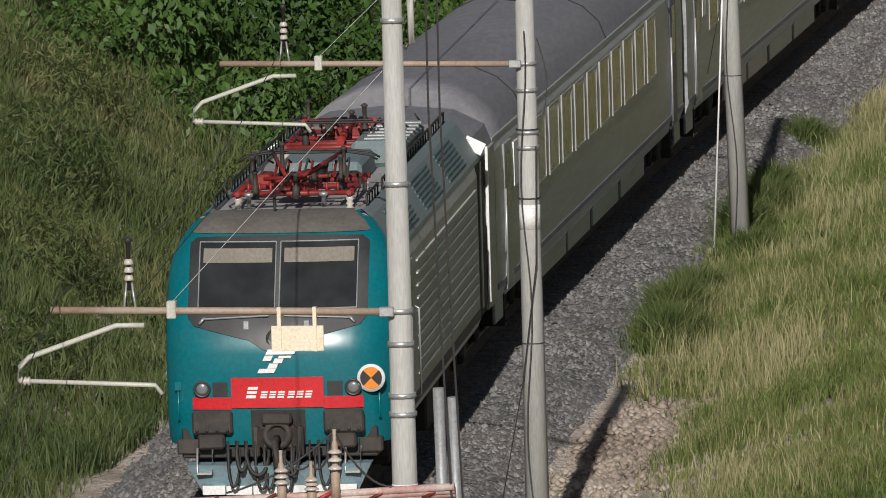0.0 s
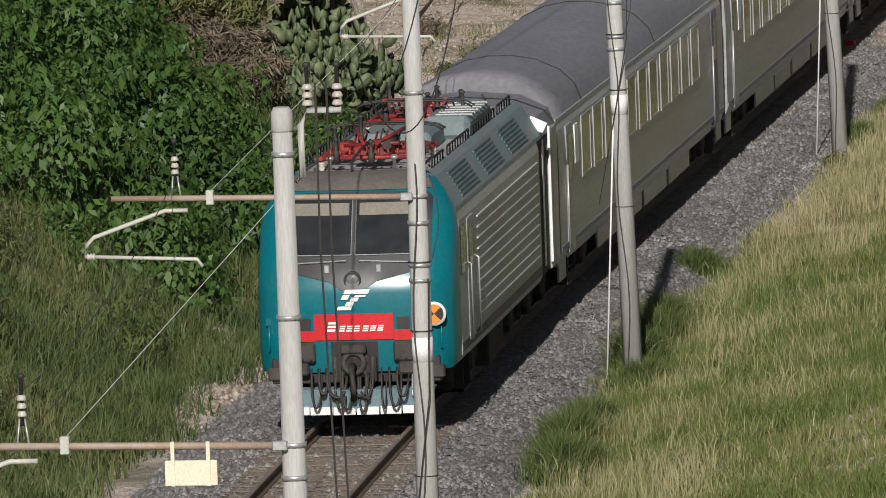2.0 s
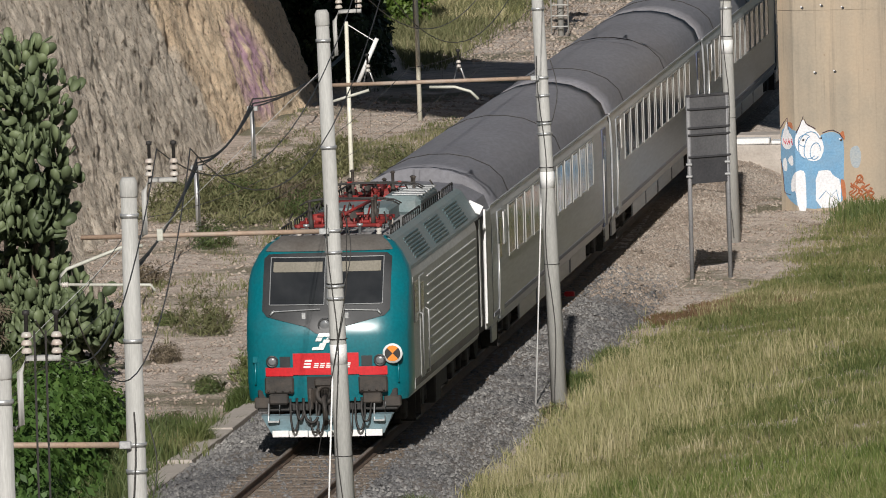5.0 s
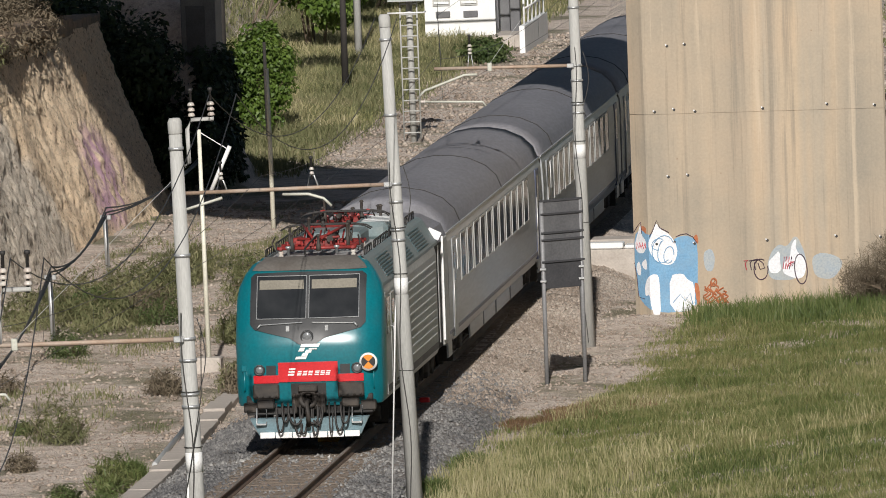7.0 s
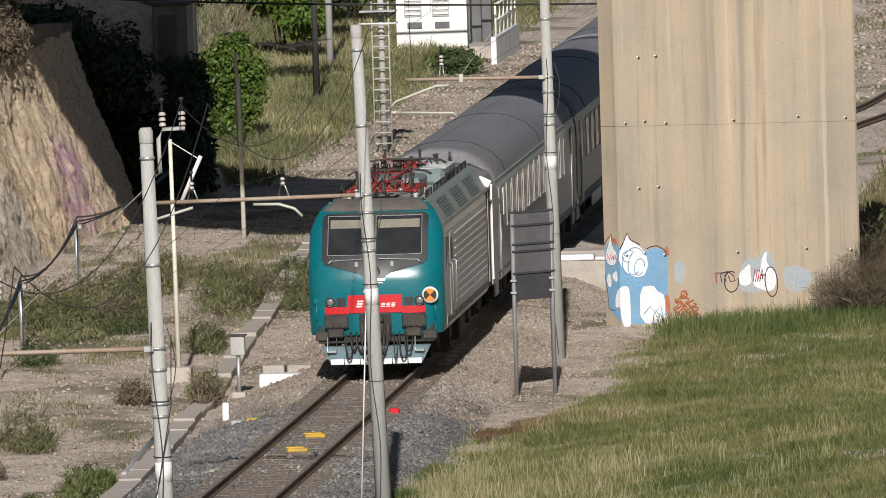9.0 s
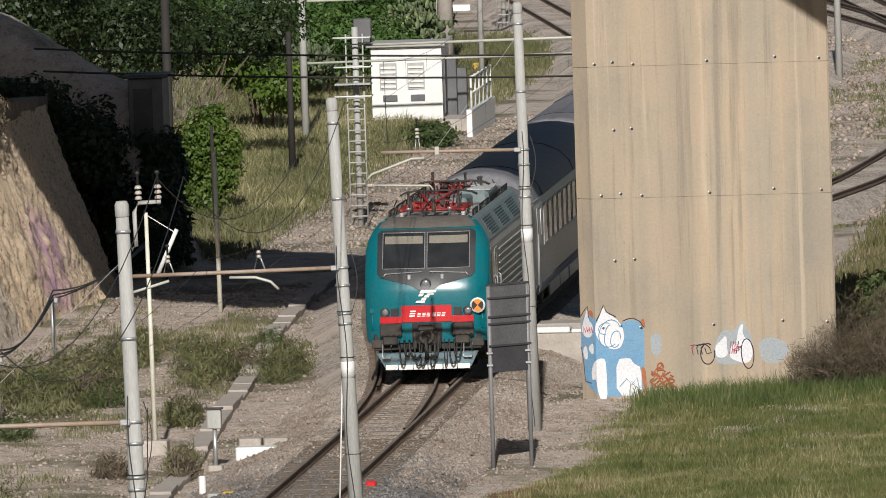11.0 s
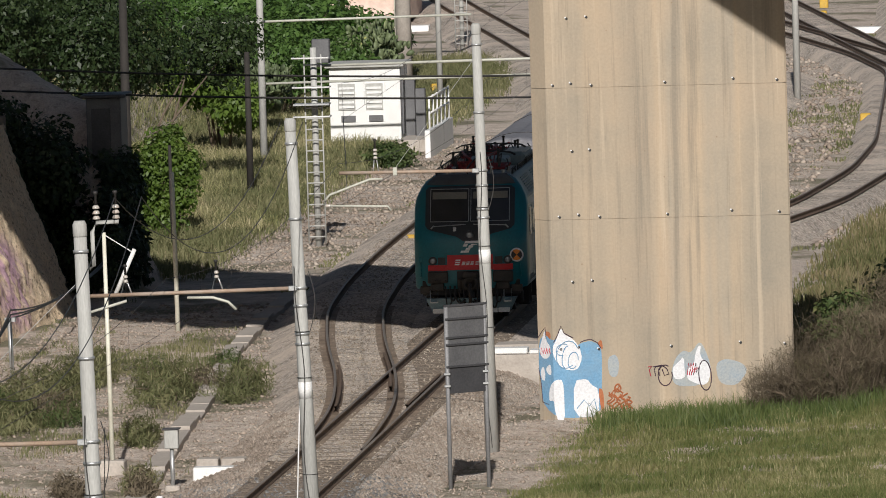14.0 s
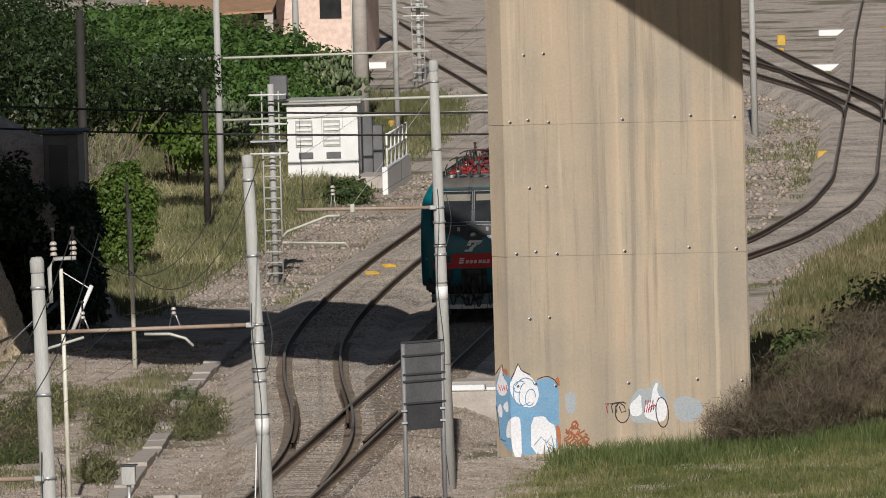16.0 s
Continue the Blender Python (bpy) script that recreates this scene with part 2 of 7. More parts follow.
M["grass"] = foliage("grass", [(0.0, (0.055, 0.095, 0.022)), (0.35, (0.125, 0.175, 0.042)), (0.68, (0.20, 0.225, 0.075)), (0.88, (0.34, 0.31, 0.15)), (1.0, (0.46, 0.40, 0.24))], 0.6, 0.3, 0.3)
M["grass_far"] = foliage("bank_grass", [(0.0, (0.055, 0.085, 0.024)), (0.3, (0.12, 0.15, 0.045)), (0.58, (0.20, 0.205, 0.08)), (0.82, (0.33, 0.295, 0.15)), (1.0, (0.45, 0.39, 0.24))], 0.6, 0.3, 0.3)
M["slope_grass"] = foliage("dry_slope_grass", [(0.0, (0.06, 0.075, 0.028)), (0.35, (0.12, 0.125, 0.05)), (0.65, (0.20, 0.17, 0.09)), (1.0, (0.34, 0.28, 0.17))], 0.7, 0.25, 0.2)
M["scrub"] = foliage("wild_scrub", [(0.0, (0.075, 0.085, 0.035)), (0.4, (0.145, 0.155, 0.07)), (0.75, (0.23, 0.22, 0.115)), (1.0, (0.36, 0.31, 0.19))], 0.7, 0.25, 0.25)
M["weeds"] = foliage("weeds", [(0.0, (0.035, 0.065, 0.018)), (0.4, (0.085, 0.12, 0.04)), (0.75, (0.15, 0.17, 0.065)), (1.0, (0.30, 0.26, 0.13))], 0.6, 0.3, 0.25)
M["fig"] = foliage("broad_leaves", [(0.0, (0.03, 0.065, 0.015)), (0.4, (0.06, 0.12, 0.026)), (0.8, (0.10, 0.175, 0.042)), (1.0, (0.15, 0.23, 0.065))], 0.5, 0.35, 0.25)
M["bright"] = foliage("fresh_leaves", [(0.0, (0.045, 0.085, 0.014)), (0.5, (0.105, 0.17, 0.03)), (1.0, (0.20, 0.28, 0.06))], 0.5, 0.35, 0.35)
M["cactus"] = foliage("cactus_pads", [(0.0, (0.05, 0.07, 0.035)), (0.45, (0.11, 0.14, 0.07)), (0.85, (0.18, 0.22, 0.11)), (1.0, (0.32, 0.33, 0.11))], 0.55, 0.35, 0.03)
M["dry"] = foliage("dry_stems", [(0.0, (0.075, 0.06, 0.042)), (0.5, (0.16, 0.13, 0.09)), (1.0, (0.29, 0.24, 0.17))], 0.8, 0.2, 0.15)
M["bark"] = surface("bark", (0.10, 0.075, 0.05), (0.18, 0.14, 0.1), 0.9, 4, 30, relief=0.5)
M["feather"] = surface("feathers", (0.018, 0.014, 0.012), (0.04, 0.03, 0.025), 0.6, 8, 60)
# leaf tones kept near black, with the deep shade in the colour
M["holm"] = foliage("shade_dark_leaves", [(0.0, (0.012, 0.024, 0.008)), (0.5, (0.026, 0.045, 0.013)), (1.0, (0.05, 0.075, 0.025))], 0.5, 0.35, 0.1)
M["straw"] = foliage("straw", [(0.0, (0.20, 0.215, 0.085)), (0.35, (0.32, 0.31, 0.145)), (0.75, (0.48, 0.425, 0.25)), (1.0, (0.58, 0.51, 0.35))], 0.6, 0.3, 0.3)
M["russet"] = foliage("russet_grass", [(0.0, (0.09, 0.055, 0.03)), (0.5, (0.18, 0.115, 0.065)), (1.0, (0.30, 0.21, 0.13))], 0.8, 0.2, 0.2)
M["fresh"] = foliage("fresh_grass", [(0.0, (0.05, 0.08, 0.022)), (0.5, (0.115, 0.155, 0.048)), (1.0, (0.23, 0.23, 0.095))], 0.55, 0.35, 0.3)
M["parapet"] = surface("parapet_stone", (0.16, 0.115, 0.075), (0.30, 0.22, 0.15), 0.95, 2.2, 14, relief=0.6, dist=0.03, dirt=(0.08, 0.065, 0.05), dirt_amount=0.7)

# ---- mesh helpers ----
def part(name, bm, mat, parent=None, label=""):
    """Links a bmesh as one mesh object, under a thing or a part if one is given."""
    me = bpy.data.meshes.new(name)
    bm.to_mesh(me)
    bm.free()
    return mesh_part(name, me, mat, parent, label)


def mesh_part(name, me, mat=None, parent=None, label=""):
    if mat and not me.materials:
        me.materials.append(mat)
    ob = new(name, me)
    ob.parent = parent
    if label:
        ob["label"] = label
    return ob


def thing(name, label, category, m=None, group="", kind=""):
    ob = new(name)
    ob.empty_display_size = 0.2
    if m is not None:
        ob.matrix_world = m
    return tagged(ob, label, category, group, kind)


def box(bm, x0, x1, y0, y1, z0, z1, bevel=0.0):
    vs = [bm.verts.new((x, y, z)) for x in (x0, x1) for y in (y0, y1) for z in (z0, z1)]
    fs = [bm.faces.new([vs[i] for i in q]) for q in ((0, 1, 3, 2), (4, 6, 7, 5), (0, 4, 5, 1), (2, 3, 7, 6), (0, 2, 6, 4), (1, 5, 7, 3))]
    if bevel:
        es = list({e for f in fs for e in f.edges})
        bmesh.ops.bevel(bm, geom=es, offset=bevel, segments=1, affect="EDGES", profile=0.5)
    return bm


def boxed(*a, **k):
    return box(bmesh.new(), *a, **k)


def tube(bm, pts, r, n=8, r1=None, caps=True):
    """A round bar along points; its radius runs from r to r1."""
    pts = [Vector(p) for p in pts]
    r1 = r if r1 is None else r1
    rings = []
    up = Vector((0, 0, 1))
    for i, p in enumerate(pts):
        d = (pts[min(i + 1, len(pts) - 1)] - pts[max(i - 1, 0)]).normalized()
        a = d.cross(up if abs(d.z) < 0.95 else Vector((1, 0, 0))).normalized()
        b = a.cross(d)
        rr = r + (r1 - r) * i / max(1, len(pts) - 1)
        rings.append([bm.verts.new(p + (a * math.cos(2 * math.pi * k / n) + b * math.sin(2 * math.pi * k / n)) * rr) for k in range(n)])
    for s, t in zip(rings, rings[1:]):
        for k in range(n):
            f = bm.faces.new((s[k], s[(k + 1) % n], t[(k + 1) % n], t[k]))
            f.smooth = n > 5
    if caps:
        bm.faces.new(rings[0][::-1])
        bm.faces.new(rings[-1])
    return bm


def tubed(*a, **k):
    return tube(bmesh.new(), *a, **k)


def lathe(bm, centre, profile, n=14, axis="z"):
    """Turns (radius, height) pairs about an axis."""
    c = Vector(centre)
    rings = []
    for r, h in profile:
        ring = []
        for k in range(n):
            u, v = r * math.cos(2 * math.pi * k / n), r * math.sin(2 * math.pi * k / n)
            ring.append(bm.verts.new(c + Vector({"z": (u, v, h), "y": (u, h, v), "x": (h, u, v)}[axis])))
        rings.append(ring)
    for s, t in zip(rings, rings[1:]):
        for k in range(n):
            f = bm.faces.new((s[k], s[(k + 1) % n], t[(k + 1) % n], t[k]))
            f.smooth = True
    bm.faces.new(rings[0][::-1])
    bm.faces.new(rings[-1])
    bmesh.ops.recalc_face_normals(bm, faces=bm.faces)
    return bm


def sag(a, b, drop, n=14):
    a, b = Vector(a), Vector(b)
    return [a.lerp(b, i / n) - Vector((0, 0, drop * 4 * (i / n) * (1 - i / n))) for i in range(n + 1)]


def grid_mesh(name, P, mat, smooth=True, flip=False):
    """A sheet from an array of points, rows by columns."""
    P = np.asarray(P, float)
    r, c, _ = P.shape
    idx = np.arange(r * c).reshape(r, c)
    F = np.stack([idx[:-1, :-1], idx[:-1, 1:], idx[1:, 1:], idx[1:, :-1]], -1).reshape(-1, 4)
    if flip:
        F = F[:, ::-1]
    return raw_mesh(name, P.reshape(-1, 3), F, mat, smooth)


def raw_mesh(name, V, F, mat, smooth=False):
    """A mesh from arrays of corners and of faces with equal numbers of corners."""
    V, F = np.asarray(V, np.float32), np.asarray(F, np.int32)
    me = bpy.data.meshes.new(name)
    me.vertices.add(len(V))
    me.vertices.foreach_set("co", V.ravel())
    k = F.shape[1]
    me.loops.add(F.size)
    me.loops.foreach_set("vertex_index", F.ravel())
    me.polygons.add(len(F))
    me.polygons.foreach_set("loop_start", np.arange(0, F.size, k, dtype=np.int32))
    me.polygons.foreach_set("loop_total", np.full(len(F), k, dtype=np.int32))
    if smooth:
        me.polygons.foreach_set("use_smooth", np.ones(len(F), dtype=bool))
    me.update()
    me.materials.append(mat)
    return me


# ---- the plan ----
def track_x(y):
    """The main track's middle, which bends gently near and runs straight under the bridge."""
    y = np.asarray(y, float)
    k = (-0.0755, -0.2626, 0.150)

    def poly(v):
        u = (v - 50) / 50
        return k[0] * u ** 2 + k[1] * u ** 3 + k[2] * u ** 4

    def slope(v):
        u = (v - 50) / 50
        return (2 * k[0] * u + 3 * k[1] * u ** 2 + 4 * k[2] * u ** 3) / 50
    v = np.clip(y, -32, 105)
    return poly(v) + slope(v) * (y - v)


def smooth_line(ys, xs, width=9):
    g = np.arange(ys[0] - 30, ys[-1] + 30, 1.0)
    f = np.interp(g, ys, xs)
    f = np.convolve(np.pad(f, width, mode="edge"), np.ones(2 * width + 1) / (2 * width + 1), "valid")
    return lambda y: np.interp(y, g, f)


branch_x = smooth_line([60, 86, 98, 108, 121, 133, 146, 160, 175, 195, 230, 255, 280, 303, 338, 373], [-0.05, -0.15, -0.6, -1.45, -2.95, -4.1, -4.75, -5.1, -5.3, -5.35, -5.6, -7.0, -9.5, -12.9, -18.2, -23.3], 4)
loop_x = smooth_line([150, 165, 172, 180, 198, 215, 231, 250, 266, 284, 310, 340, 384], [2.2, 4.2, 5.1, 6.1, 7.0, 7.0, 6.4, 5.7, 5.1, 4.5, 3.45, 2.2, 0.6], 4)
yard_x = smooth_line([236, 262, 279, 291, 318, 360, 400], [9.9, 6.3, 4.0, 2.4, -1.12, -6.5, -12.0], 4)
yard2_x = smooth_line([250, 268, 285, 318, 360, 400], [5.7, 5.0, 2.7, -3.4, -10.5, -17.0], 4)


def smoothstep(a, b, v):
    u = np.clip((np.asarray(v, float) - a) / (b - a), 0, 1)
    return u * u * (3 - 2 * u)


def ground_z(x, y):
    x, y = np.asarray(x, float), np.asarray(y, float)
    d = x - track_x(y)
    z = np.full(np.broadcast(x, y).shape, -0.62)
    # grassy bank on the side of the masts
    start = 3.4 + 0.9 * smoothstep(5, -8, y) + 1.2 * smoothstep(66, 84, y) + 2.6 * smoothstep(94, 108, y) + 2.0 * smoothstep(180, 230, y)
    rise = 0.05 + 0.11 * smoothstep(78, 50, y) + 0.12 * smoothstep(30, -20, y)
    z = z + np.minimum(np.maximum(d - start, 0) * rise, 3.2)
    # overgrown slope on the other side, which turns into the cutting's wall
    foot = 4.6 + 7.6 * smoothstep(42, 74, y) + 0.9 * smoothstep(78, 88, y) + 2.2 * smoothstep(100, 116, y) + 5.0 * smoothstep(141, 152, y)
    steep = 0.55 + 2.2 * smoothstep(62, 90, y)
    z = z + np.minimum(np.maximum(-d - foot, 0) * steep, 6.2 - 4.6 * smoothstep(166, 180, y) + 1.5 * smoothstep(190, 220, y) - 2.4 * smoothstep(258, 290, y))
    # the brow beyond the cutting, under the bridge
    brow = y - (151.0 - 0.9 * (x + 18))
    z = np.maximum(z, -0.62 + (5.4 + 2.2 * smoothstep(-13, -19, x)) * smoothstep(0, 5.5, brow) * smoothstep(-11.9, -13.1, x) * smoothstep(13, 7, brow))
    # the hill on which the camera stands
    z = z + 16.5 * smoothstep(-95, -160, y) * smoothstep(-10, 12, x)
    # unevenness
    z = z + 0.07 * np.sin(x * 1.7 + y * 0.9) * np.sin(y * 1.3 - x * 0.4) * smoothstep(2.5, 3.5, abs(d)) * smoothstep(175, 140, y)
    return z


def gz(x, y):
    return float(ground_z(x, y))

# ---- ground and track ----
xs = np.concatenate([[-3000, -900, -300, -120, -70], np.arange(-50, -22, 2.0), np.arange(-22, 16, 0.4), np.arange(16, 50, 2.0), [70, 120, 300, 900, 3000]])
ys = np.concatenate([[-3000, -900, -300], np.arange(-220, -40, 6.0), np.arange(-40, 200, 0.8), np.arange(200, 400, 4.0), [500, 800, 1500, 3000]])
GX, GY = np.meshgrid(xs, ys)
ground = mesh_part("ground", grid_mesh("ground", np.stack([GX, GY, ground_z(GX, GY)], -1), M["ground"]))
tagged(ground, "stony pale earth with dry weeds along the railway", "ground", kind="structure")


def strip(name, line, ya, yb, section, mat, step=1.0):
    """Sweeps a cross-section (offset, height) along a line of the plan."""
    y = np.arange(ya, yb + step / 2, step)
    x = line(y)
    h = np.arctan(np.gradient(x, y))
    off, zz = np.array([s[0] for s in section]), np.array([s[1] for s in section])
    P = np.stack([x[:, None] + off * np.cos(h)[:, None], y[:, None] - off * np.sin(h)[:, None], np.broadcast_to(zz, (len(y), len(zz)))], -1)
    return grid_mesh(name, P, mat, False, flip=True)


def closed_strip(name, line, ya, yb, section, mat, step=1.0):
    return strip(name, line, ya, yb, section + section[:1], mat, step)


ballast = mesh_part("ballast_bed", strip("ballast_bed", track_x, -70, 76, [(-3.6, -0.75), (-2.1, -0.27), (-1.4, -0.2), (-1.3, -0.17), (1.3, -0.17), (1.5, -0.22), (2.1, -0.3), (3.1, -0.75)], M["ballast"]))
tagged(ballast, "grey crushed stone ballast under the main track", "ballast", kind="structure")
ballast_c = mesh_part("ballast_bed", strip("ballast_bed", track_x, 76, 272, [(-3.6, -0.75), (-2.1, -0.27), (-1.4, -0.2), (-1.3, -0.17), (1.3, -0.17), (1.5, -0.22), (2.1, -0.3), (3.1, -0.75)], M["ballast_pale"]))
tagged(ballast_c, "pale pinkish dusty ballast of the main track at the points", "ballast", kind="structure")
ballast_b = mesh_part("ballast_bed", strip("ballast_bed", branch_x, 84, 372, [(-2.6, -0.75), (-1.7, -0.3), (-1.3, -0.16), (1.3, -0.16), (1.7, -0.3), (2.4, -0.75)], M["ballast_pale"]))
tagged(ballast_b, "pale dusty ballast under the diverging track", "ballast", kind="structure")

RAIL = [(-0.075, -0.16), (0.075, -0.16), (0.07, -0.145), (0.012, -0.12), (0.012, -0.045), (0.035, -0.035), (0.035, -0.002), (-0.035, -0.002), (-0.035, -0.035), (-0.012, -0.045), (-0.012, -0.12), (-0.07, -0.145)]
HEAD = [(-0.032, -0.01), (0.032, -0.01), (0.032, 0.002), (-0.032, 0.002)]


def rails(line, ya, yb, label, drop=0.0):
    for side in (-0.75, 0.75):
        t = tagged(mesh_part("rail", closed_strip("rail", line, ya, yb, [(o + side, z) for o, z in RAIL][::-1], M["rail"])), label, "rail", "rails of the line", "structure")
        t.location.z = -drop
        mesh_part("rail_head", closed_strip("rail_head", line, ya, yb, [(o + side, z) for o, z in HEAD][::-1], M["rail_top"]), None, t, "worn bright running surface")


rails(track_x, -70, 272, "rusty steel rail of the main track on sleepers")
rails(lambda y: branch_x(y), 85, 372, "rusty steel rail of the track that branches off", 0.004)
rails(loop_x, 160, 384, "rusty steel rail of the curved yard track")
rails(yard_x, 238, 398, "rusty steel rail of a yard track")
rails(yard2_x, 258, 398, "rusty steel rail of a yard track")
for line, ya, yb in ((loop_x, 150, 384), (yard_x, 238, 400), (yard2_x, 258, 400)):
    bed = mesh_part("ballast_bed", strip("ballast_bed", line, ya, yb, [(-1.9, -0.75), (-1.2, -0.2), (1.2, -0.2), (1.9, -0.75)], M["ballast_pale"]))
    bed.location.z = -0.012 if ya == 238 else -0.024 if ya == 258 else 0.0
    tagged(bed, "pale dusty ballast under a yard track", "ballast", kind="structure")
dust = mesh_part("track_dust", strip("track_dust", track_x, -45, 272, [(-1.36, -0.19), (-1.3, -0.163), (1.3, -0.163), (1.36, -0.19)], M["dust"]))
tagged(dust, "rust-brown dusty ballast between the rails", "ballast", kind="structure")

grease = surface("rail_dirt", (0.11, 0.075, 0.05), (0.21, 0.155, 0.11), 0.85, 1.5, 12, relief=0.6, dist=0.03, dirt=(0.34, 0.27, 0.21), dirt_amount=0.9)
for line, ya, yb, drop in ((branch_x, 88, 136, 0.0), (track_x, 84, 112, 0.0)):
    for side in (-0.75, 0.75):
        band = mesh_part("oil_stain", strip("oil_stain", line, ya, yb, [(side - 0.24, -0.175), (side - 0.19, -0.148), (side + 0.19, -0.148), (side + 0.24, -0.175)], grease))
        band.location.z = -0.003 if line is track_x else 0.003
        tagged(band, "dark rust-brown dirt along the rail of the points", "track dirt", kind="structure")
for line, ya, yb, side in ((branch_x, 98, 112, -0.62), (branch_x, 104, 116, 0.62), (track_x, 98, 108, 0.62)):
    tagged(mesh_part("check_rail", closed_strip("check_rail", line, ya, yb, [(o + side, z) for o, z in RAIL][::-1], M["rail"])), "rusty check rail inside the points", "rail", "rails of the line", "structure")

# ---- the train ----
def half_width(z):
    return float(np.interp(z, [0.9, 1.0, 3.05, 3.3, 3.55, 3.72, 3.84], [1.46, 1.5, 1.5, 1.45, 1.33, 1.2, 1.02]))


def nose_y(x, z):
    """How far back the cab's face lies."""
    w = half_width(z)
    base = float(np.interp(z, [0.9, 1.3, 2.1, 2.35, 3.55, 3.72, 3.84], [0.06, 0.0, 0.0, 0.06, 0.72, 0.9, 1.15]))
    u = min(1.0, abs(x) / w)
    return base + 0.12 * u ** 2 + 0.26 * u ** 9


def on_face(bm, left, right, z0, z1, lift=0.012, nx=10, nz=6):
    """A raised panel on the cab's face, between two edges x = left(z), right(z)."""
    rows = []
    for j in range(nz + 1):
        z = z0 + (z1 - z0) * j / nz
        l, r = left(z), right(z)
        rows.append([(l + (r - l) * i / nx, z) for i in range(nx + 1)])
    front = [[bm.verts.new((x, nose_y(x, z) - lift, z)) for x, z in row] for row in rows]
    back = [[bm.verts.new((x, nose_y(x, z) + 0.03, z)) for x, z in row] for row in rows]
    for j in range(nz):
        for i in range(nx):
            bm.faces.new((front[j][i], front[j][i + 1], front[j + 1][i + 1], front[j + 1][i]))
    rim = [(0, i) for i in range(nx)] + [(j, nx) for j in range(nz)] + [(nz, i) for i in range(nx, 0, -1)] + [(j, 0) for j in range(nz, 0, -1)]
    for (a, b), (c, d) in zip(rim, rim[1:] + rim[:1]):
        bm.faces.new((front[a][b], back[a][b], back[c][d], front[c][d]))
    return bm


def panel(x0, x1, z0, z1, **k):
    return on_face(bmesh.new(), lambda z: x0, lambda z: x1, z0, z1, **k)


def wheel_pair(name, r, parent, y):
    t = new(name)
    t.parent = parent
    t.matrix_basis = pose(0, y, r)
    for s in (-0.75, 0.75):
        part("wheel", lathe(bmesh.new(), (s, 0, 0), [(0.1, -0.06), (r - 0.08, -0.05), (r + 0.03, -0.065 if s > 0 else -0.05), (r, -0.02), (r, 0.07), (r - 0.1, 0.06), (0.12, 0.1)], 20, "x"), M["under"], t)
    part("axle", tubed([(-0.75, 0, 0), (0.75, 0, 0)], 0.09, 8), M["under"], t)
    return t


def bogie(parent, y, wheelbase, r):
    bm = bmesh.new()
    for s in (-1, 1):
        x0, x1 = sorted((s * 0.98, s * 1.12))
        box(bm, x0, x1, y - wheelbase / 2 - 0.55, y + wheelbase / 2 + 0.55, 0.52, 0.78, 0.03)
        for yy in (y - wheelbase / 2, y + wheelbase / 2):
            a, b = sorted((s * 1.0, s * 1.24))
            box(bm, a, b, yy - 0.22, yy + 0.22, 0.36, 0.7, 0.03)
            tube(bm, [(s * 1.15, yy - 0.33, 0.5), (s * 1.15, yy - 0.33, 0.86)], 0.1, 8)
            tube(bm, [(s * 1.15, yy + 0.33, 0.5), (s * 1.15, yy + 0.33, 0.86)], 0.1, 8)
        tube(bm, [(s * 1.2, y - 0.2, 0.45), (s * 1.2, y + 0.25, 0.95)], 0.06, 8)
    box(bm, -1.0, 1.0, y - 0.3, y + 0.3, 0.5, 0.85)
    part("bogie_frame", bm, M["under"], parent, "dirty brown bogie frame with springs")
    return [wheel_pair("wheelset", r, parent, y - wheelbase / 2), wheel_pair("wheelset", r, parent, y + wheelbase / 2)]


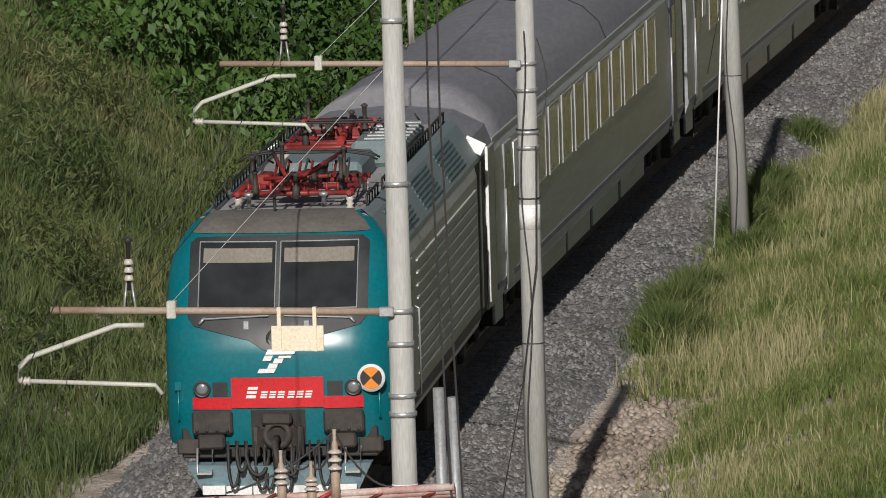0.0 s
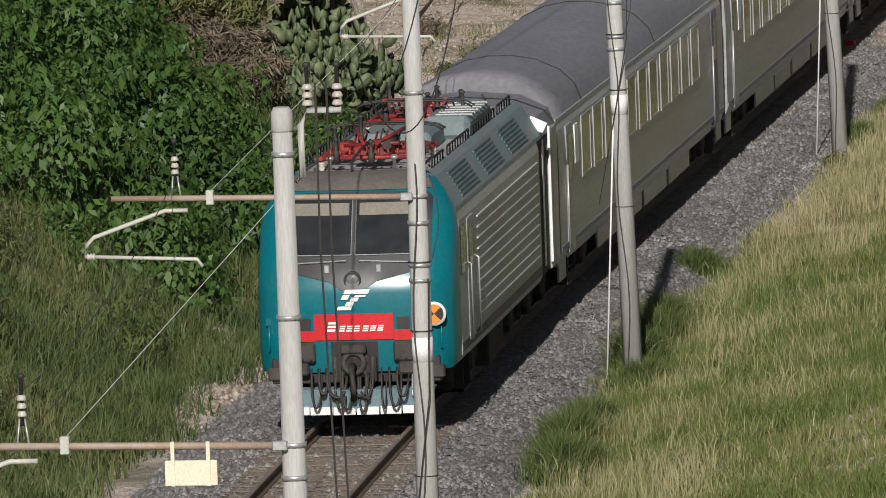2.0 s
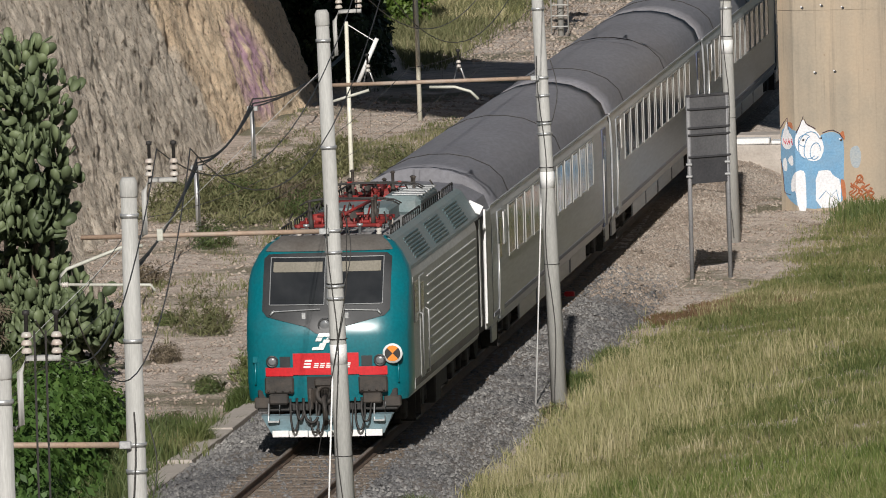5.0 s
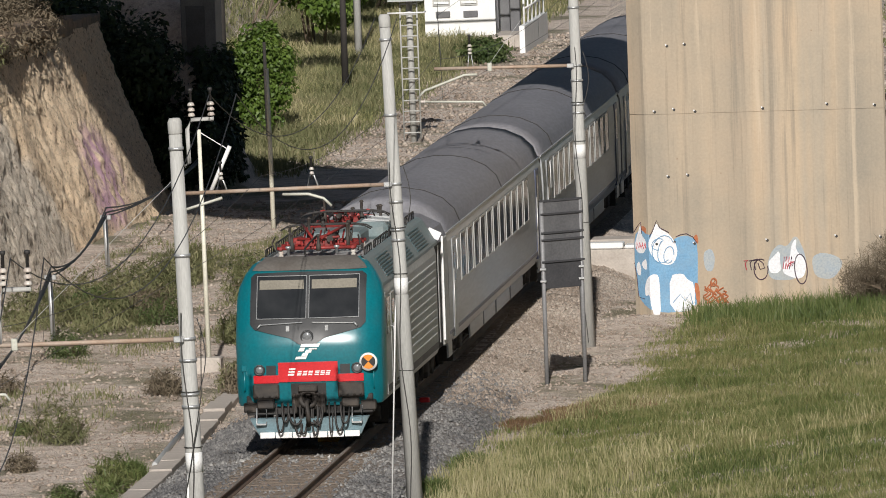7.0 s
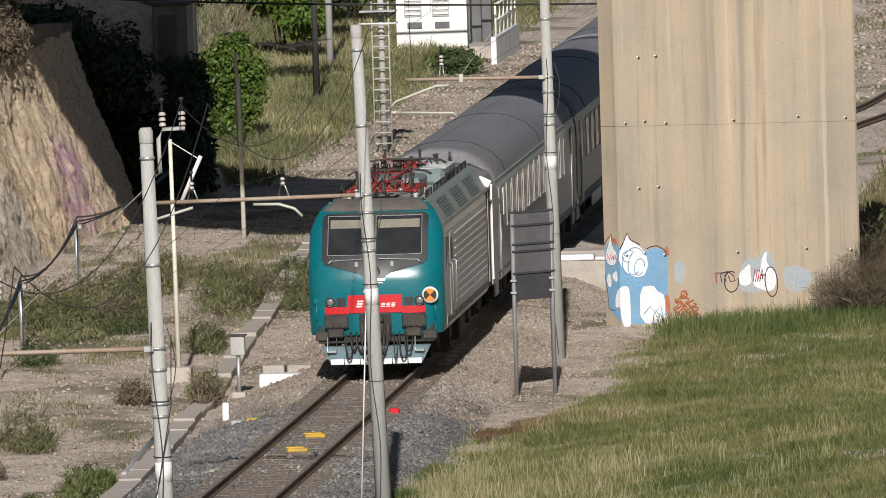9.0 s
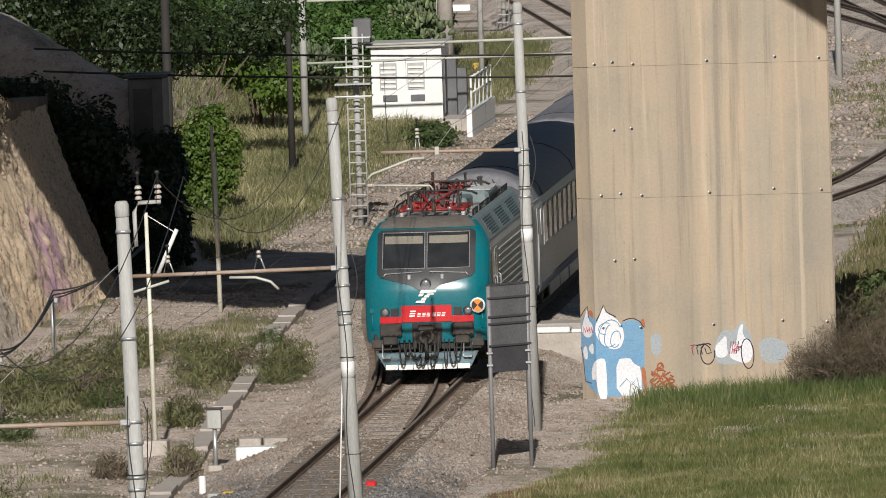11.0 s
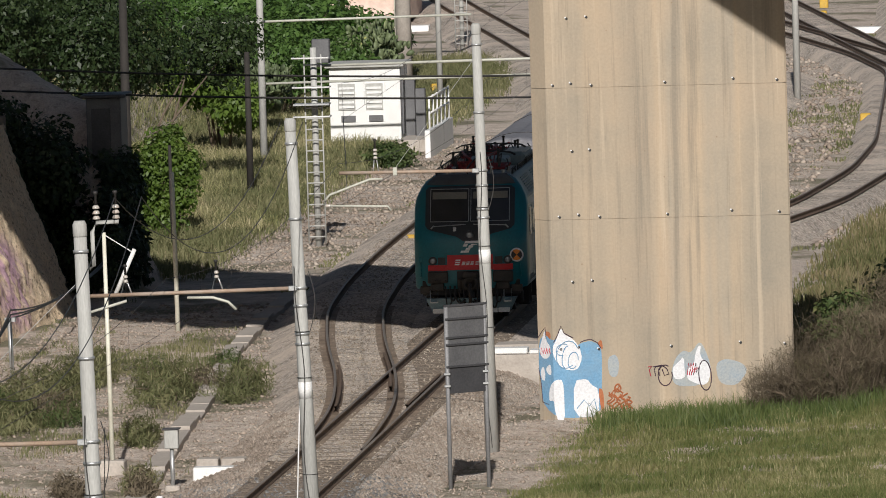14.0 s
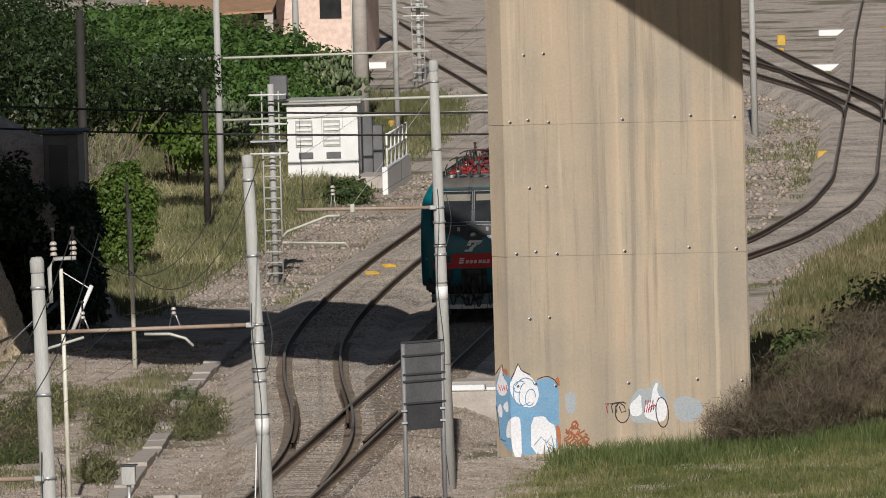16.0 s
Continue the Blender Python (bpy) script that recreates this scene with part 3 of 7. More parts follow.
def build_loco():
    root = thing("locomotive", "teal, grey and red electric locomotive with lowered red pantographs", "locomotive")
    # cab: face, side returns and roof lip
    bm = bmesh.new()
    zs = [0.9, 0.97, 1.3, 1.7, 2.1, 2.2, 2.35, 2.6, 2.9, 3.1, 3.3, 3.45, 3.55, 3.64, 3.72, 3.78, 3.84]
    us = [-1, -0.985, -0.96, -0.93, -0.88, -0.8, -0.65, -0.45, -0.2, 0, 0.2, 0.45, 0.65, 0.8, 0.88, 0.93, 0.96, 0.985, 1]
    rows = []
    for z in zs:
        w = half_width(z)
        rows.append([bm.verts.new((-w, 1.35, z))] + [bm.verts.new((u * w, nose_y(u * w, z), z)) for u in us] + [bm.verts.new((w, 1.35, z))])
    for a, b in zip(rows, rows[1:]):
        for i in range(len(a) - 1):
            bm.faces.new((a[i], a[i + 1], b[i + 1], b[i])).smooth = True
    part("cab_shell", bm, M["teal"], root, "glossy teal rounded cab front")
    bm = bmesh.new()
    lip = [[(u * half_width(z) * 0.995, nose_y(u * half_width(z), z) - 0.012, z + 0.012) for u in us[3:-3]] for z in (3.61, 3.67, 3.73, 3.79, 3.84)]
    lip.append([(u * 1.02, 1.4, 3.87) for u in us[3:-3]])
    vs = [[bm.verts.new(c) for c in row] for row in lip]
    for a, b in zip(vs, vs[1:]):
        for i in range(len(a) - 1):
            bm.faces.new((a[i], a[i + 1], b[i + 1], b[i])).smooth = True
    part("cab_roof", bm, M["loco_roof"], root, "sooty brown-grey cab roof")
    # black mask with its pointed lower edge
    bm = bmesh.new()
    zl = lambda x: float(np.interp(abs(x), [0, 0.15, 0.36, 0.9, 1.2], [2.13, 2.15, 2.29, 2.42, 2.50]))
    n = 26
    cols = []
    for i in range(n + 1):
        x = -1.19 + 2.38 * i / n
        zb, zt = zl(x), 3.60 - 0.03 * (x / 1.19) ** 2 - (0.07 if abs(x) > 1.15 else 0)
        if abs(x) > 1.15:
            zb += 0.08
        cols.append([bm.verts.new((x, nose_y(x, zb + (zt - zb) * j / 8) - 0.018, zb + (zt - zb) * j / 8)) for j in range(9)])
    for a, b in zip(cols, cols[1:]):
        for j in range(8):
            bm.faces.new((a[j], b[j], b[j + 1], a[j + 1])).smooth = True
    part("windscreen_mask", bm, M["mask"], root, "matt black windscreen surround with a pointed lower edge")
    for x0, x1 in ((-1.05, -0.03), (0.03, 1.05)):
        ws = part("windscreen", panel(x0, x1, 2.68, 3.52, lift=0.03), M["glass"], root, "dark raked windscreen pane")
        part("sun_blind", panel(x0 + 0.05, x1 - 0.05, 3.26, 3.44, lift=0.036), M["blind"], ws, "pale half-lowered blind")
        bm = bmesh.new()
        for a, b in (((x0, 2.68), (x1, 2.68)), ((x0, 3.52), (x1, 3.52)), ((x0, 2.68), (x0, 3.52)), ((x1, 2.68), (x1, 3.52))):
            tube(bm, [(p, nose_y(p, q) - 0.036, q) for p, q in [(a[0] + (b[0] - a[0]) * i / 6, a[1] + (b[1] - a[1]) * i / 6) for i in range(7)]], 0.009, 5)
        part("windscreen_frame", bm, M["steel"], ws, "thin bright metal frame")
        s = 1 if x0 > 0 else -1
        bm = tubed([(s * 1.03, nose_y(1.03, 2.5) - 0.05, 2.5), (s * 0.95, nose_y(0.95, 2.58) - 0.06, 2.58)], 0.02, 6)
        tube(bm, [(s * 1.0, nose_y(1.0, 2.56) - 0.06, 2.56), (s * 0.1, nose_y(0.1, 2.6) - 0.06, 2.6)], 0.012, 5)
        part("wiper", bm, M["steel"], root)
        part("marker_lamp", boxed(s * 0.4 - 0.04, s * 0.4 + 0.04, nose_y(0.4, 2.48) - 0.05, nose_y(0.4, 2.48) + 0.05, 2.42, 2.54, 0.01), M["steel"], root)
    # lamps
    for x, z, r in ((0, 2.31, 0.115), (-1.0, 1.65, 0.095), (1.0, 1.65, 0.095)):
        yy = nose_y(x, z)
        lamp = part("headlight", lathe(bmesh.new(), (x, yy, z), [(r + 0.02, 0.04), (r + 0.02, -0.03), (r, -0.04), (r - 0.01, -0.02)], 20, "y"), M["mask"], root, "round headlight")
        part("lens", lathe(bmesh.new(), (x, yy, z), [(r - 0.02, 0.02), (r - 0.02, -0.022), (r * 0.55, -0.032), (0.01, -0.036)], 20, "y"), M["lens"], lamp)
    for s in (-1, 1):
        x0, x1 = sorted((s * 0.66, s * 0.86))
        part("tail_lamp", panel(x0, x1, 1.55, 1.74, lift=0.01, nx=3, nz=2), M["mask"], root, "dark square tail lamp cluster")
    # red band and plate
    part("number_panel", panel(-0.61, 0.61, 1.40, 1.80, lift=0.022), M["red"], root, "bright red panel")
    for s in (-1, 1):
        x0, x1 = sorted((s * 0.612, s * 1.13))
        part("red_band", panel(x0, x1, 1.38, 1.54, lift=0.018), M["red"], root)
    # bars where the number stands
    xx = -0.40
    bm = bmesh.new()
    for w, gap, zh in ((0.13, 0.06, 0.15), (0.085, 0.028, 0.09), (0.085, 0.028, 0.09), (0.085, 0.05, 0.09), (0.085, 0.028, 0.09), (0.085, 0.028, 0.09), (0.085, 0.02, 0.09)):
        for z0, z1 in ((0.0, 0.26), (0.4, 0.62), (0.76, 1.0)):
            on_face(bm, lambda z, a=xx: a + (z - 1.6) * 0.25, lambda z, a=xx, w=w: a + w + (z - 1.6) * 0.25, 1.53 + zh * z0, 1.53 + zh * z1, 0.032, 2, 1)
        xx += w + gap
    part("number_bars", bm, M["white"], root, "row of small white slanted marks")
    # railway's emblem as plain slanted shapes
    bm = bmesh.new()
    sl = lambda a: (lambda z: a + (z - 1.95) * 0.5)
    on_face(bm, sl(-0.21), sl(0.01), 1.86, 1.915, 0.024, 3, 2)
    on_face(bm, sl(-0.11), sl(0.01), 1.92, 1.985, 0.024, 3, 2)
    on_face(bm, sl(-0.07), sl(0.05), 1.99, 2.05, 0.024, 3, 2)
    on_face(bm, sl(-0.03), sl(0.14), 2.055, 2.085, 0.024, 3, 2)
    on_face(bm, sl(-0.22), sl(-0.11), 2.02, 2.09, 0.024, 3, 2)
    on_face(bm, sl(-0.22), sl(0.16), 2.105, 2.17, 0.024, 5, 2)
    part("emblem", bm, M["white"], root, "white slanted emblem")
    # tail disc
    disc = part("tail_disc", lathe(bmesh.new(), (1.24, nose_y(1.24, 1.77) - 0.1, 1.77), [(0.0, 0.02), (0.185, 0.02), (0.185, 0.0), (0.0, -0.001)], 28, "y"), M["white"], root, "round white-rimmed tail disc in orange and black")
    bo, bb = bmesh.new(), bmesh.new()
    cx, cy, cz = 1.24, nose_y(1.24, 1.77) - 0.106, 1.77
    for q in range(4):
        b = bo if q % 2 == 0 else bb
        pts = [(cx, cy, cz)] + [(cx + 0.145 * math.cos(radians(a)), cy, cz + 0.145 * math.sin(radians(a))) for a in range(45 + 90 * q, 136 + 90 * q, 15)]
        vs = [b.verts.new(p) for p in pts]
        b.faces.new(vs)
        ret = bmesh.ops.extrude_face_region(b, geom=list(b.faces)[-1:])
        bmesh.ops.translate(b, verts=[v for v in ret["geom"] if isinstance(v, bmesh.types.BMVert)], vec=(0, 0.004, 0))
    part("disc_field", bo, M["orange"], disc, "orange quarters")
    part("disc_field", bb, M["black"], disc, "black quarters")
    # handrails at the corners
    for s in (-1, 1):
        yy = nose_y(s * 1.36, 1.6)
        part("corner_handrail", tubed([(s * 1.33, yy + 0.02, 1.2), (s * 1.33, yy - 0.07, 1.24), (s * 1.33, yy - 0.07, 1.6), (s * 1.33, yy + 0.02, 1.64)], 0.018, 6), M["teal"], root)
        part("corner_socket", boxed(s * 1.33 - 0.05, s * 1.33 + 0.05, yy - 0.06, yy + 0.05, 1.62, 1.74, 0.01), M["teal"], root)
    # buffer beam, buffers, coupler, hoses
    bm = boxed(-1.3, 1.3, 0.15, 0.5, 0.72, 1.12, 0.02)
    part("buffer_beam", bm, M["black"], root)
    part("coupler_pocket", panel(-0.36, 0.36, 0.92, 1.37, lift=0.012, nx=4, nz=2), M["black"], root, "dark opening round the coupler")
    for s in (-1, 1):
        bm = boxed(s * 0.87 - 0.27, s * 0.87 + 0.27, -0.06, 0.02, 1.06, 1.37, 0.03)
        box(bm, s * 0.87 - 0.2, s * 0.87 + 0.16, -0.05, 0.1, 0.86, 1.06, 0.03)
        for dx in (-0.2, -0.07, 0.07, 0.2):
            lathe(bm, (s * 0.87 + dx, -0.075, 1.12), [(0.025, 0.02), (0.025, 0.0), (0.01, -0.005)], 8, "y")
        part("buffer", bm, M["gear"], root, "dirty rectangular buffer plate")
        bm = tubed([(s * 0.98 - 0.1, 0.0, 0.88), (s * 0.98 - 0.1, -0.1, 0.55), (s * 0.98 + 0.1, -0.1, 0.55), (s * 0.98 + 0.1, 0.0, 0.88)], 0.016, 6)
        box(bm, s * 0.98 - 0.1, s * 0.98 + 0.1, -0.14, -0.04, 0.54, 0.57)
        part("step", bm, M["steel"], root)
        part("corner_valance", boxed(s * 1.2 - 0.16, s * 1.2 + 0.16, 0.1, 0.3, 0.78, 0.98, 0.02), M["gear"], root)
    bm = boxed(-0.24, 0.24, -0.16, 0.4, 0.84, 1.2, 0.06)
    lathe(bm, (0, -0.2, 1.06), [(0.2, 0.06), (0.2, 0.0), (0.13, -0.02), (0.12, 0.04)], 16, "y")
    tube(bm, [(0, -0.2, 1.02), (0, -0.44, 0.98), (0.02, -0.46, 0.7), (0, -0.3, 0.52)], 0.05, 8)
    box(bm, -0.2, 0.2, -0.24, -0.08, 1.2, 1.34, 0.03)
    box(bm, -0.34, -0.24, -0.14, 0.1, 0.75, 1.16, 0.03)
    box(bm, 0.24, 0.34, -0.14, 0.1, 0.75, 1.16, 0.03)
    part("coupler", bm, M["gear"], root, "screw coupler and draw hook")
    rng = random.Random(4)
    for i in range(12):
        x0 = -0.66 + 1.32 * i / 11
        x1 = x0 + rng.uniform(0.1, 0.32) * (1 if x0 < 0 else -1) * rng.choice((1, 1, -0.6))
        dep = rng.uniform(0.32, 0.62)
        pts = [(x0 + (x1 - x0) * (0.5 - 0.5 * math.cos(math.pi * k / 10)), -0.12 - 0.16 * math.sin(math.pi * k / 10), 0.98 - dep * math.sin(math.pi * k / 10) ** 0.7 - 0.1 * k / 10) for k in range(11)]
        part("hose", tubed(pts, rng.choice((0.016, 0.022, 0.028)), 6), M["black"], root)
    # plough
    bm = bmesh.new()
    pr = [(-1.22, 0.66), (-1.04, 0.3), (1.04, 0.3), (1.22, 0.66)]
    f = [bm.verts.new((x, -0.2 + 0.14 * (z < 0.5) + 0.12 * abs(x), z)) for x, z in pr]
    b = [bm.verts.new((x, 0.1 + 0.12 * abs(x), z)) for x, z in pr]
    mid0, mid1 = bm.verts.new((0, -0.12, 0.3)), bm.verts.new((0, -0.26, 0.66))
    bm.faces.new((f[0], f[1], mid0, mid1))
    bm.faces.new((mid1, mid0, f[2], f[3]))
    bm.faces.new((f[0], mid1, f[3], b[3], b[0]))
    bm.faces.new((f[1], b[1], b[2], f[2], mid0))
    bm.faces.new((f[0], b[0], b[1], f[1]))
    bm.faces.new((f[3], f[2], b[2], b[3]))
    bm.faces.new((b[0], b[3], b[2], b[1]))
    pl = part("snow_plough", bm, M["plough"], root, "pale blue-grey snow plough with a white lower edge")
    for x0, x1 in ((-1.02, -0.72), (-0.7, -0.36), (-0.34, 0.0), (0.02, 0.36), (0.38, 0.7), (0.72, 1.02)):
        ym = -0.14 + 0.12 * abs((x0 + x1) / 2)
        part("plough_edge", boxed(x0, x1, ym - 0.02, ym + 0.02, 0.26, 0.38, 0.004), M["white"], pl)
    # body
    bm = bmesh.new()
    prof = [(-1.46, 0.9), (-1.5, 1.0), (-1.5, 3.05), (-1.45, 3.25), (1.45, 3.25), (1.5, 3.05), (1.5, 1.0), (1.46, 0.9)]
    a = [bm.verts.new((x, 1.35, z)) for x, z in prof]
    c = [bm.verts.new((x, 12.6, z)) for x, z in prof]
    for i in range(len(prof)):
        j = (i + 1) % len(prof)
        bm.faces.new((a[i], a[j], c[j], c[i]))
    bm.faces.new(a[::-1])
    bm.faces.new(c)
    part("body_side", bm, M["loco_grey"], root, "dusty pale grey body sides")
    part("rear_vestibule", boxed(-1.42, 1.42, 12.6, 14.4, 0.92, 3.24), M["under"], root)
    part("rear_end", boxed(-1.47, 1.47, 14.4, 15.6, 0.92, 3.24, 0.02), M["loco_grey"], root)
    for s in (-1, 1):
        bm = bmesh.new()
        pr = [(1.47, 3.2), (1.46, 3.26), (1.16, 3.74), (1.08, 3.8), (1.0, 3.8), (1.0, 3.2)]
        a = [bm.verts.new((s * x, 1.35, z)) for x, z in pr]
        c = [bm.verts.new((s * x, 13.3, z)) for x, z in pr]
        for i in range(len(pr)):
            j = (i + 1) % len(pr)
            bm.faces.new((a[i], a[j], c[j], c[i]) if s < 0 else (a[j], a[i], c[i], c[j]))
        bm.faces.new(a)
        bm.faces.new(c)
        up = part("roof_cheek", bm, M["teal_dull"], root, "faded teal sloping roof edge with grilles")
        for k in range(3):
            y0 = 2.6 + 3.4 * k
            for j in range(7):
                u = 0.14 + 0.72 * j / 6
                x, z = 1.46 - 0.3 * u, 3.26 + 0.48 * u
                part("grille_slat", boxed(min(s * (x - 0.01), s * (x + 0.02)), max(s * (x - 0.01), s * (x + 0.02)), y0, y0 + 2.3, z - 0.012, z + 0.018), M["grille"], up)
        # louvres on the side
        for j in range(10):
            z = 1.35 + 0.17 * j
            part("louvre", boxed(min(s * 1.49, s * 1.525), max(s * 1.49, s * 1.525), 3.7, 12.25, z, z + 0.022), M["louvre"], root)
        part("side_stripe", boxed(min(s * 1.49, s * 1.507), max(s * 1.49, s * 1.507), 1.36, 12.55, 1.02, 1.16), M["loco_roof"], root)
        # cab door and window, rear door
        d = part("cab_door", boxed(min(s * 1.49, s * 1.512), max(s * 1.49, s * 1.512), 2.35, 3.15, 1.1, 3.0, 0.01), M["loco_grey"], root)
        part("door_window", boxed(min(s * 1.49, s * 1.518), max(s * 1.49, s * 1.518), 2.5, 3.0, 2.2, 2.85, 0.01), M["glass"], d)
        part("side_window", boxed(min(s * 1.49, s * 1.515), max(s * 1.49, s * 1.515), 1.45, 2.1, 2.2, 2.95, 0.01), M["glass"], root)
        for yy in (2.25, 3.25):
            part("grab_rail", tubed([(s * 1.5, yy, 1.1), (s * 1.57, yy, 1.14), (s * 1.57, yy, 2.3), (s * 1.5, yy, 2.34)], 0.016, 6), M["steel"], root)
        d = part("rear_door", boxed(min(s * 1.41, s * 1.44), max(s * 1.41, s * 1.44), 12.7, 14.28, 1.0, 3.2), M["under"], root, "dark recessed vestibule door")
        # white strip stands in for the sunlit rear wall of the recess
        part("lit_recess_strip", boxed(min(s * 1.46, s * 1.50), max(s * 1.46, s * 1.50), 14.3, 14.396, 1.05, 3.3), M["white"], d)
        part("door_edge", boxed(min(s * 1.43, s * 1.452), max(s * 1.43, s * 1.452), 13.55, 13.75, 1.05, 3.15), M["loco_grey"], d)
        hat = boxed(-0.15, 0.15, -0.1, 0.1, -0.02, 0.02, 0.006)
        bmesh.ops.transform(hat, matrix=pose(s * 1.40, 13.3, 3.42, 58, s * 26, 0), verts=hat.verts)
        part("roof_hatch", hat, M["white"], root, "bright tilted white hatch above the door")
    # side doors' rear part of the roof
    bm = bmesh.new()
    prr = [(-1.46, 3.2), (-1.34, 3.5), (-0.9, 3.72), (0, 3.8), (0.9, 3.72), (1.34, 3.5), (1.46, 3.2)]
    a = [bm.verts.new((x, 13.3, z)) for x, z in prr]
    c = [bm.verts.new((x, 15.6, z)) for x, z in prr]
    for i in range(len(prr) - 1):
        bm.faces.new((a[i], a[i + 1], c[i + 1], c[i]))
    bm.faces.new(a[::-1])
    bm.faces.new(c)
    part("rear_roof", bm, M["coach_roof"], root)
    part("roof_deck", boxed(-1.08, 1.08, 1.3, 13.3, 3.3, 3.74, 0.02), M["roof_deck"], root, "grey roof deck with soot")
    # roof gear
    part("equipment_cover", boxed(-0.55, 0.62, 5.4, 7.2, 3.7, 4.05, 0.06), M["teal_dull"], root, "teal equipment cover on the roof")
    part("equipment_cover", boxed(0.2, 0.98, 7.6, 10.6, 3.7, 4.1, 0.1), M["teal_dull"], root, "teal ventilated cover on the roof")
    for j in range(6):
        part("cover_slat", boxed(0.4, 0.99, 7.9 + 0.42 * j, 8.1 + 0.42 * j, 4.09, 4.12), M["steel"], root)
    for s in (-1, 1):
        for y0, y1 in ((2.2, 3.6), (4.2, 7.0), (7.4, 10.6), (11.0, 12.8)):
            bm = tubed([(s * 1.02, y0, 3.74), (s * 1.02, y0, 3.95), (s * 1.02, y1, 3.95), (s * 1.02, y1, 3.74)], 0.018, 6)
            n = int((y1 - y0) / 0.35)
            for i in range(1, n):
                yy = y0 + (y1 - y0) * i / n
                tube(bm, [(s * 1.02, yy, 3.74), (s * 1.02, yy, 3.95)], 0.012, 5)
            part("roof_rail", bm, M["black"], root)
        part("roof_horn", lathe(bmesh.new(), (s * 0.5, 1.7, 3.86), [(0.03, 0), (0.03, 0.14), (0.06, 0.15), (0.06, 0.19), (0.02, 0.2)], 10), M["steel"], root)
    for yp, flip in ((3.4, 1), (9.6, -1)):
        pantograph(root, yp, flip)
    part("roof_cable", tubed([(-0.1, 1.2, 3.9), (-0.15, 1.6, 4.0), (-0.1, 2.4, 4.1), (0.0, 2.8, 4.2)], 0.02, 6), M["black"], root)
    axles = bogie(root, 3.5, 2.65, 0.55) + bogie(root, 11.5, 2.65, 0.55)
    part("transformer_box", boxed(-1.2, 1.2, 5.6, 9.4, 0.35, 0.92, 0.04), M["under"], root)
    for s in (-1, 1):
        x0, x1 = sorted((s * 1.1, s * 1.38))
        bm = boxed(x0, x1, 2.3, 3.2, 0.3, 0.34)
        box(bm, x0, x1, 2.3, 2.34, 0.3, 0.95)
        box(bm, x0, x1, 3.16, 3.2, 0.3, 0.95)
        part("cab_step", bm, M["under"], root)
        part("battery_box", boxed(x0, x1, 5.8, 6.7, 0.3, 0.9, 0.03), M["under"], root)
    return root, axles


def pantograph(root, y, flip):
    p = new("pantograph")
    p.parent = root
    p.matrix_basis = pose(0, y, 3.69, 0, 0, 0 if flip > 0 else 180)
    p["label"] = "folded red pantograph with a black collector head"
    bm = bmesh.new()
    for x in (-0.75, 0.75):
        tube(bm, [(x, -0.9, 0.26), (x, 1.3, 0.26)], 0.036, 8)
    for yy in (-0.85, 0.0, 0.75, 1.25):
        tube(bm, [(-0.82, yy, 0.26), (0.82, yy, 0.26)], 0.036, 8)
    for i in range(9):
        tube(bm, [(-0.6 + 0.15 * i, -0.85, 0.26), (-0.6 + 0.15 * i, -0.85, 0.40)], 0.022, 6)
    box(bm, -0.3, 0.3, -0.5, 0.0, 0.24, 0.4, 0.03)
    box(bm, -0.62, -0.42, 0.2, 0.7, 0.24, 0.4, 0.03)
    part("base_frame", bm, M["panto_red"], p)
    bm = bmesh.new()
    tube(bm, [(0.25, -0.6, 0.42), (0.25, 0.6, 0.42)], 0.07, 10)
    for x, yy, hh in ((-0.5, -0.95, 0.34), (0.05, -0.98, 0.3), (0.62, -0.6, 0.5), (-0.3, 0.6, 0.55), (0.5, 0.9, 0.45), (-0.66, 0.2, 0.42)):
        part("terminal_post", lathe(bmesh.new(), (x, yy, 0.2), [(0.05, 0), (0.05, hh * 0.5), (0.03, hh * 0.55), (0.03, hh), (0.055, hh + 0.02), (0.02, hh + 0.05)], 8), M["gear"], p)
    for x in (-0.86, 0.86):
        part("horn", tubed([(x, -0.9, 0.2), (x * 1.06, -0.95, 0.38), (x * 1.0, -0.8, 0.5)], 0.018, 6), M["gear"], p)
    for k in range(5):
        part("spring", tubed([(-0.6 + 0.3 * k, 0.3, 0.3), (-0.5 + 0.28 * k, 0.5, 0.58), (-0.45 + 0.25 * k, 0.8, 0.5)], 0.016, 5), M["gear"], p)
    part("drive_cylinder", bm, M["gear"], p, "sooty dark drive cylinder")
    for x in (-0.75, 0.75):
        for yy in (-0.8, 1.2):
            part("insulator", lathe(bmesh.new(), (x, yy, 0), [(0.04, 0.0), (0.06, 0.05), (0.035, 0.08), (0.06, 0.11), (0.035, 0.14), (0.06, 0.17), (0.035, 0.22)], 10), M["insul"], p)
    bm = tubed([(0, 1.1, 0.32), (0, -0.7, 0.46)], 0.06, 8)
    tube(bm, [(-0.1, -0.7, 0.46), (-0.5, 1.15, 0.62)], 0.03, 6)
    tube(bm, [(0.1, -0.7, 0.46), (0.5, 1.15, 0.62)], 0.03, 6)
    tube(bm, [(-0.45, -0.3, 0.4), (0.45, -0.6, 0.46)], 0.03, 6)
    for i in range(6):
        tube(bm, [(-0.4 + 0.16 * i, 0.5, 0.34), (-0.4 + 0.16 * i, 0.9, 0.5)], 0.02, 5)
    part("arm", bm, M["panto_red"], p, "folded red lower and upper arms")
    bm = bmesh.new()
    for yy in (0.98, 1.3):
        tube(bm, [(-0.95, yy, 0.5), (-0.82, yy, 0.57), (-0.55, yy, 0.61), (0.55, yy, 0.61), (0.82, yy, 0.57), (0.95, yy, 0.5)], 0.016, 6)
    for x in (-0.45, 0.45):
        tube(bm, [(x, 0.98, 0.6), (x, 1.3, 0.6)], 0.018, 6)
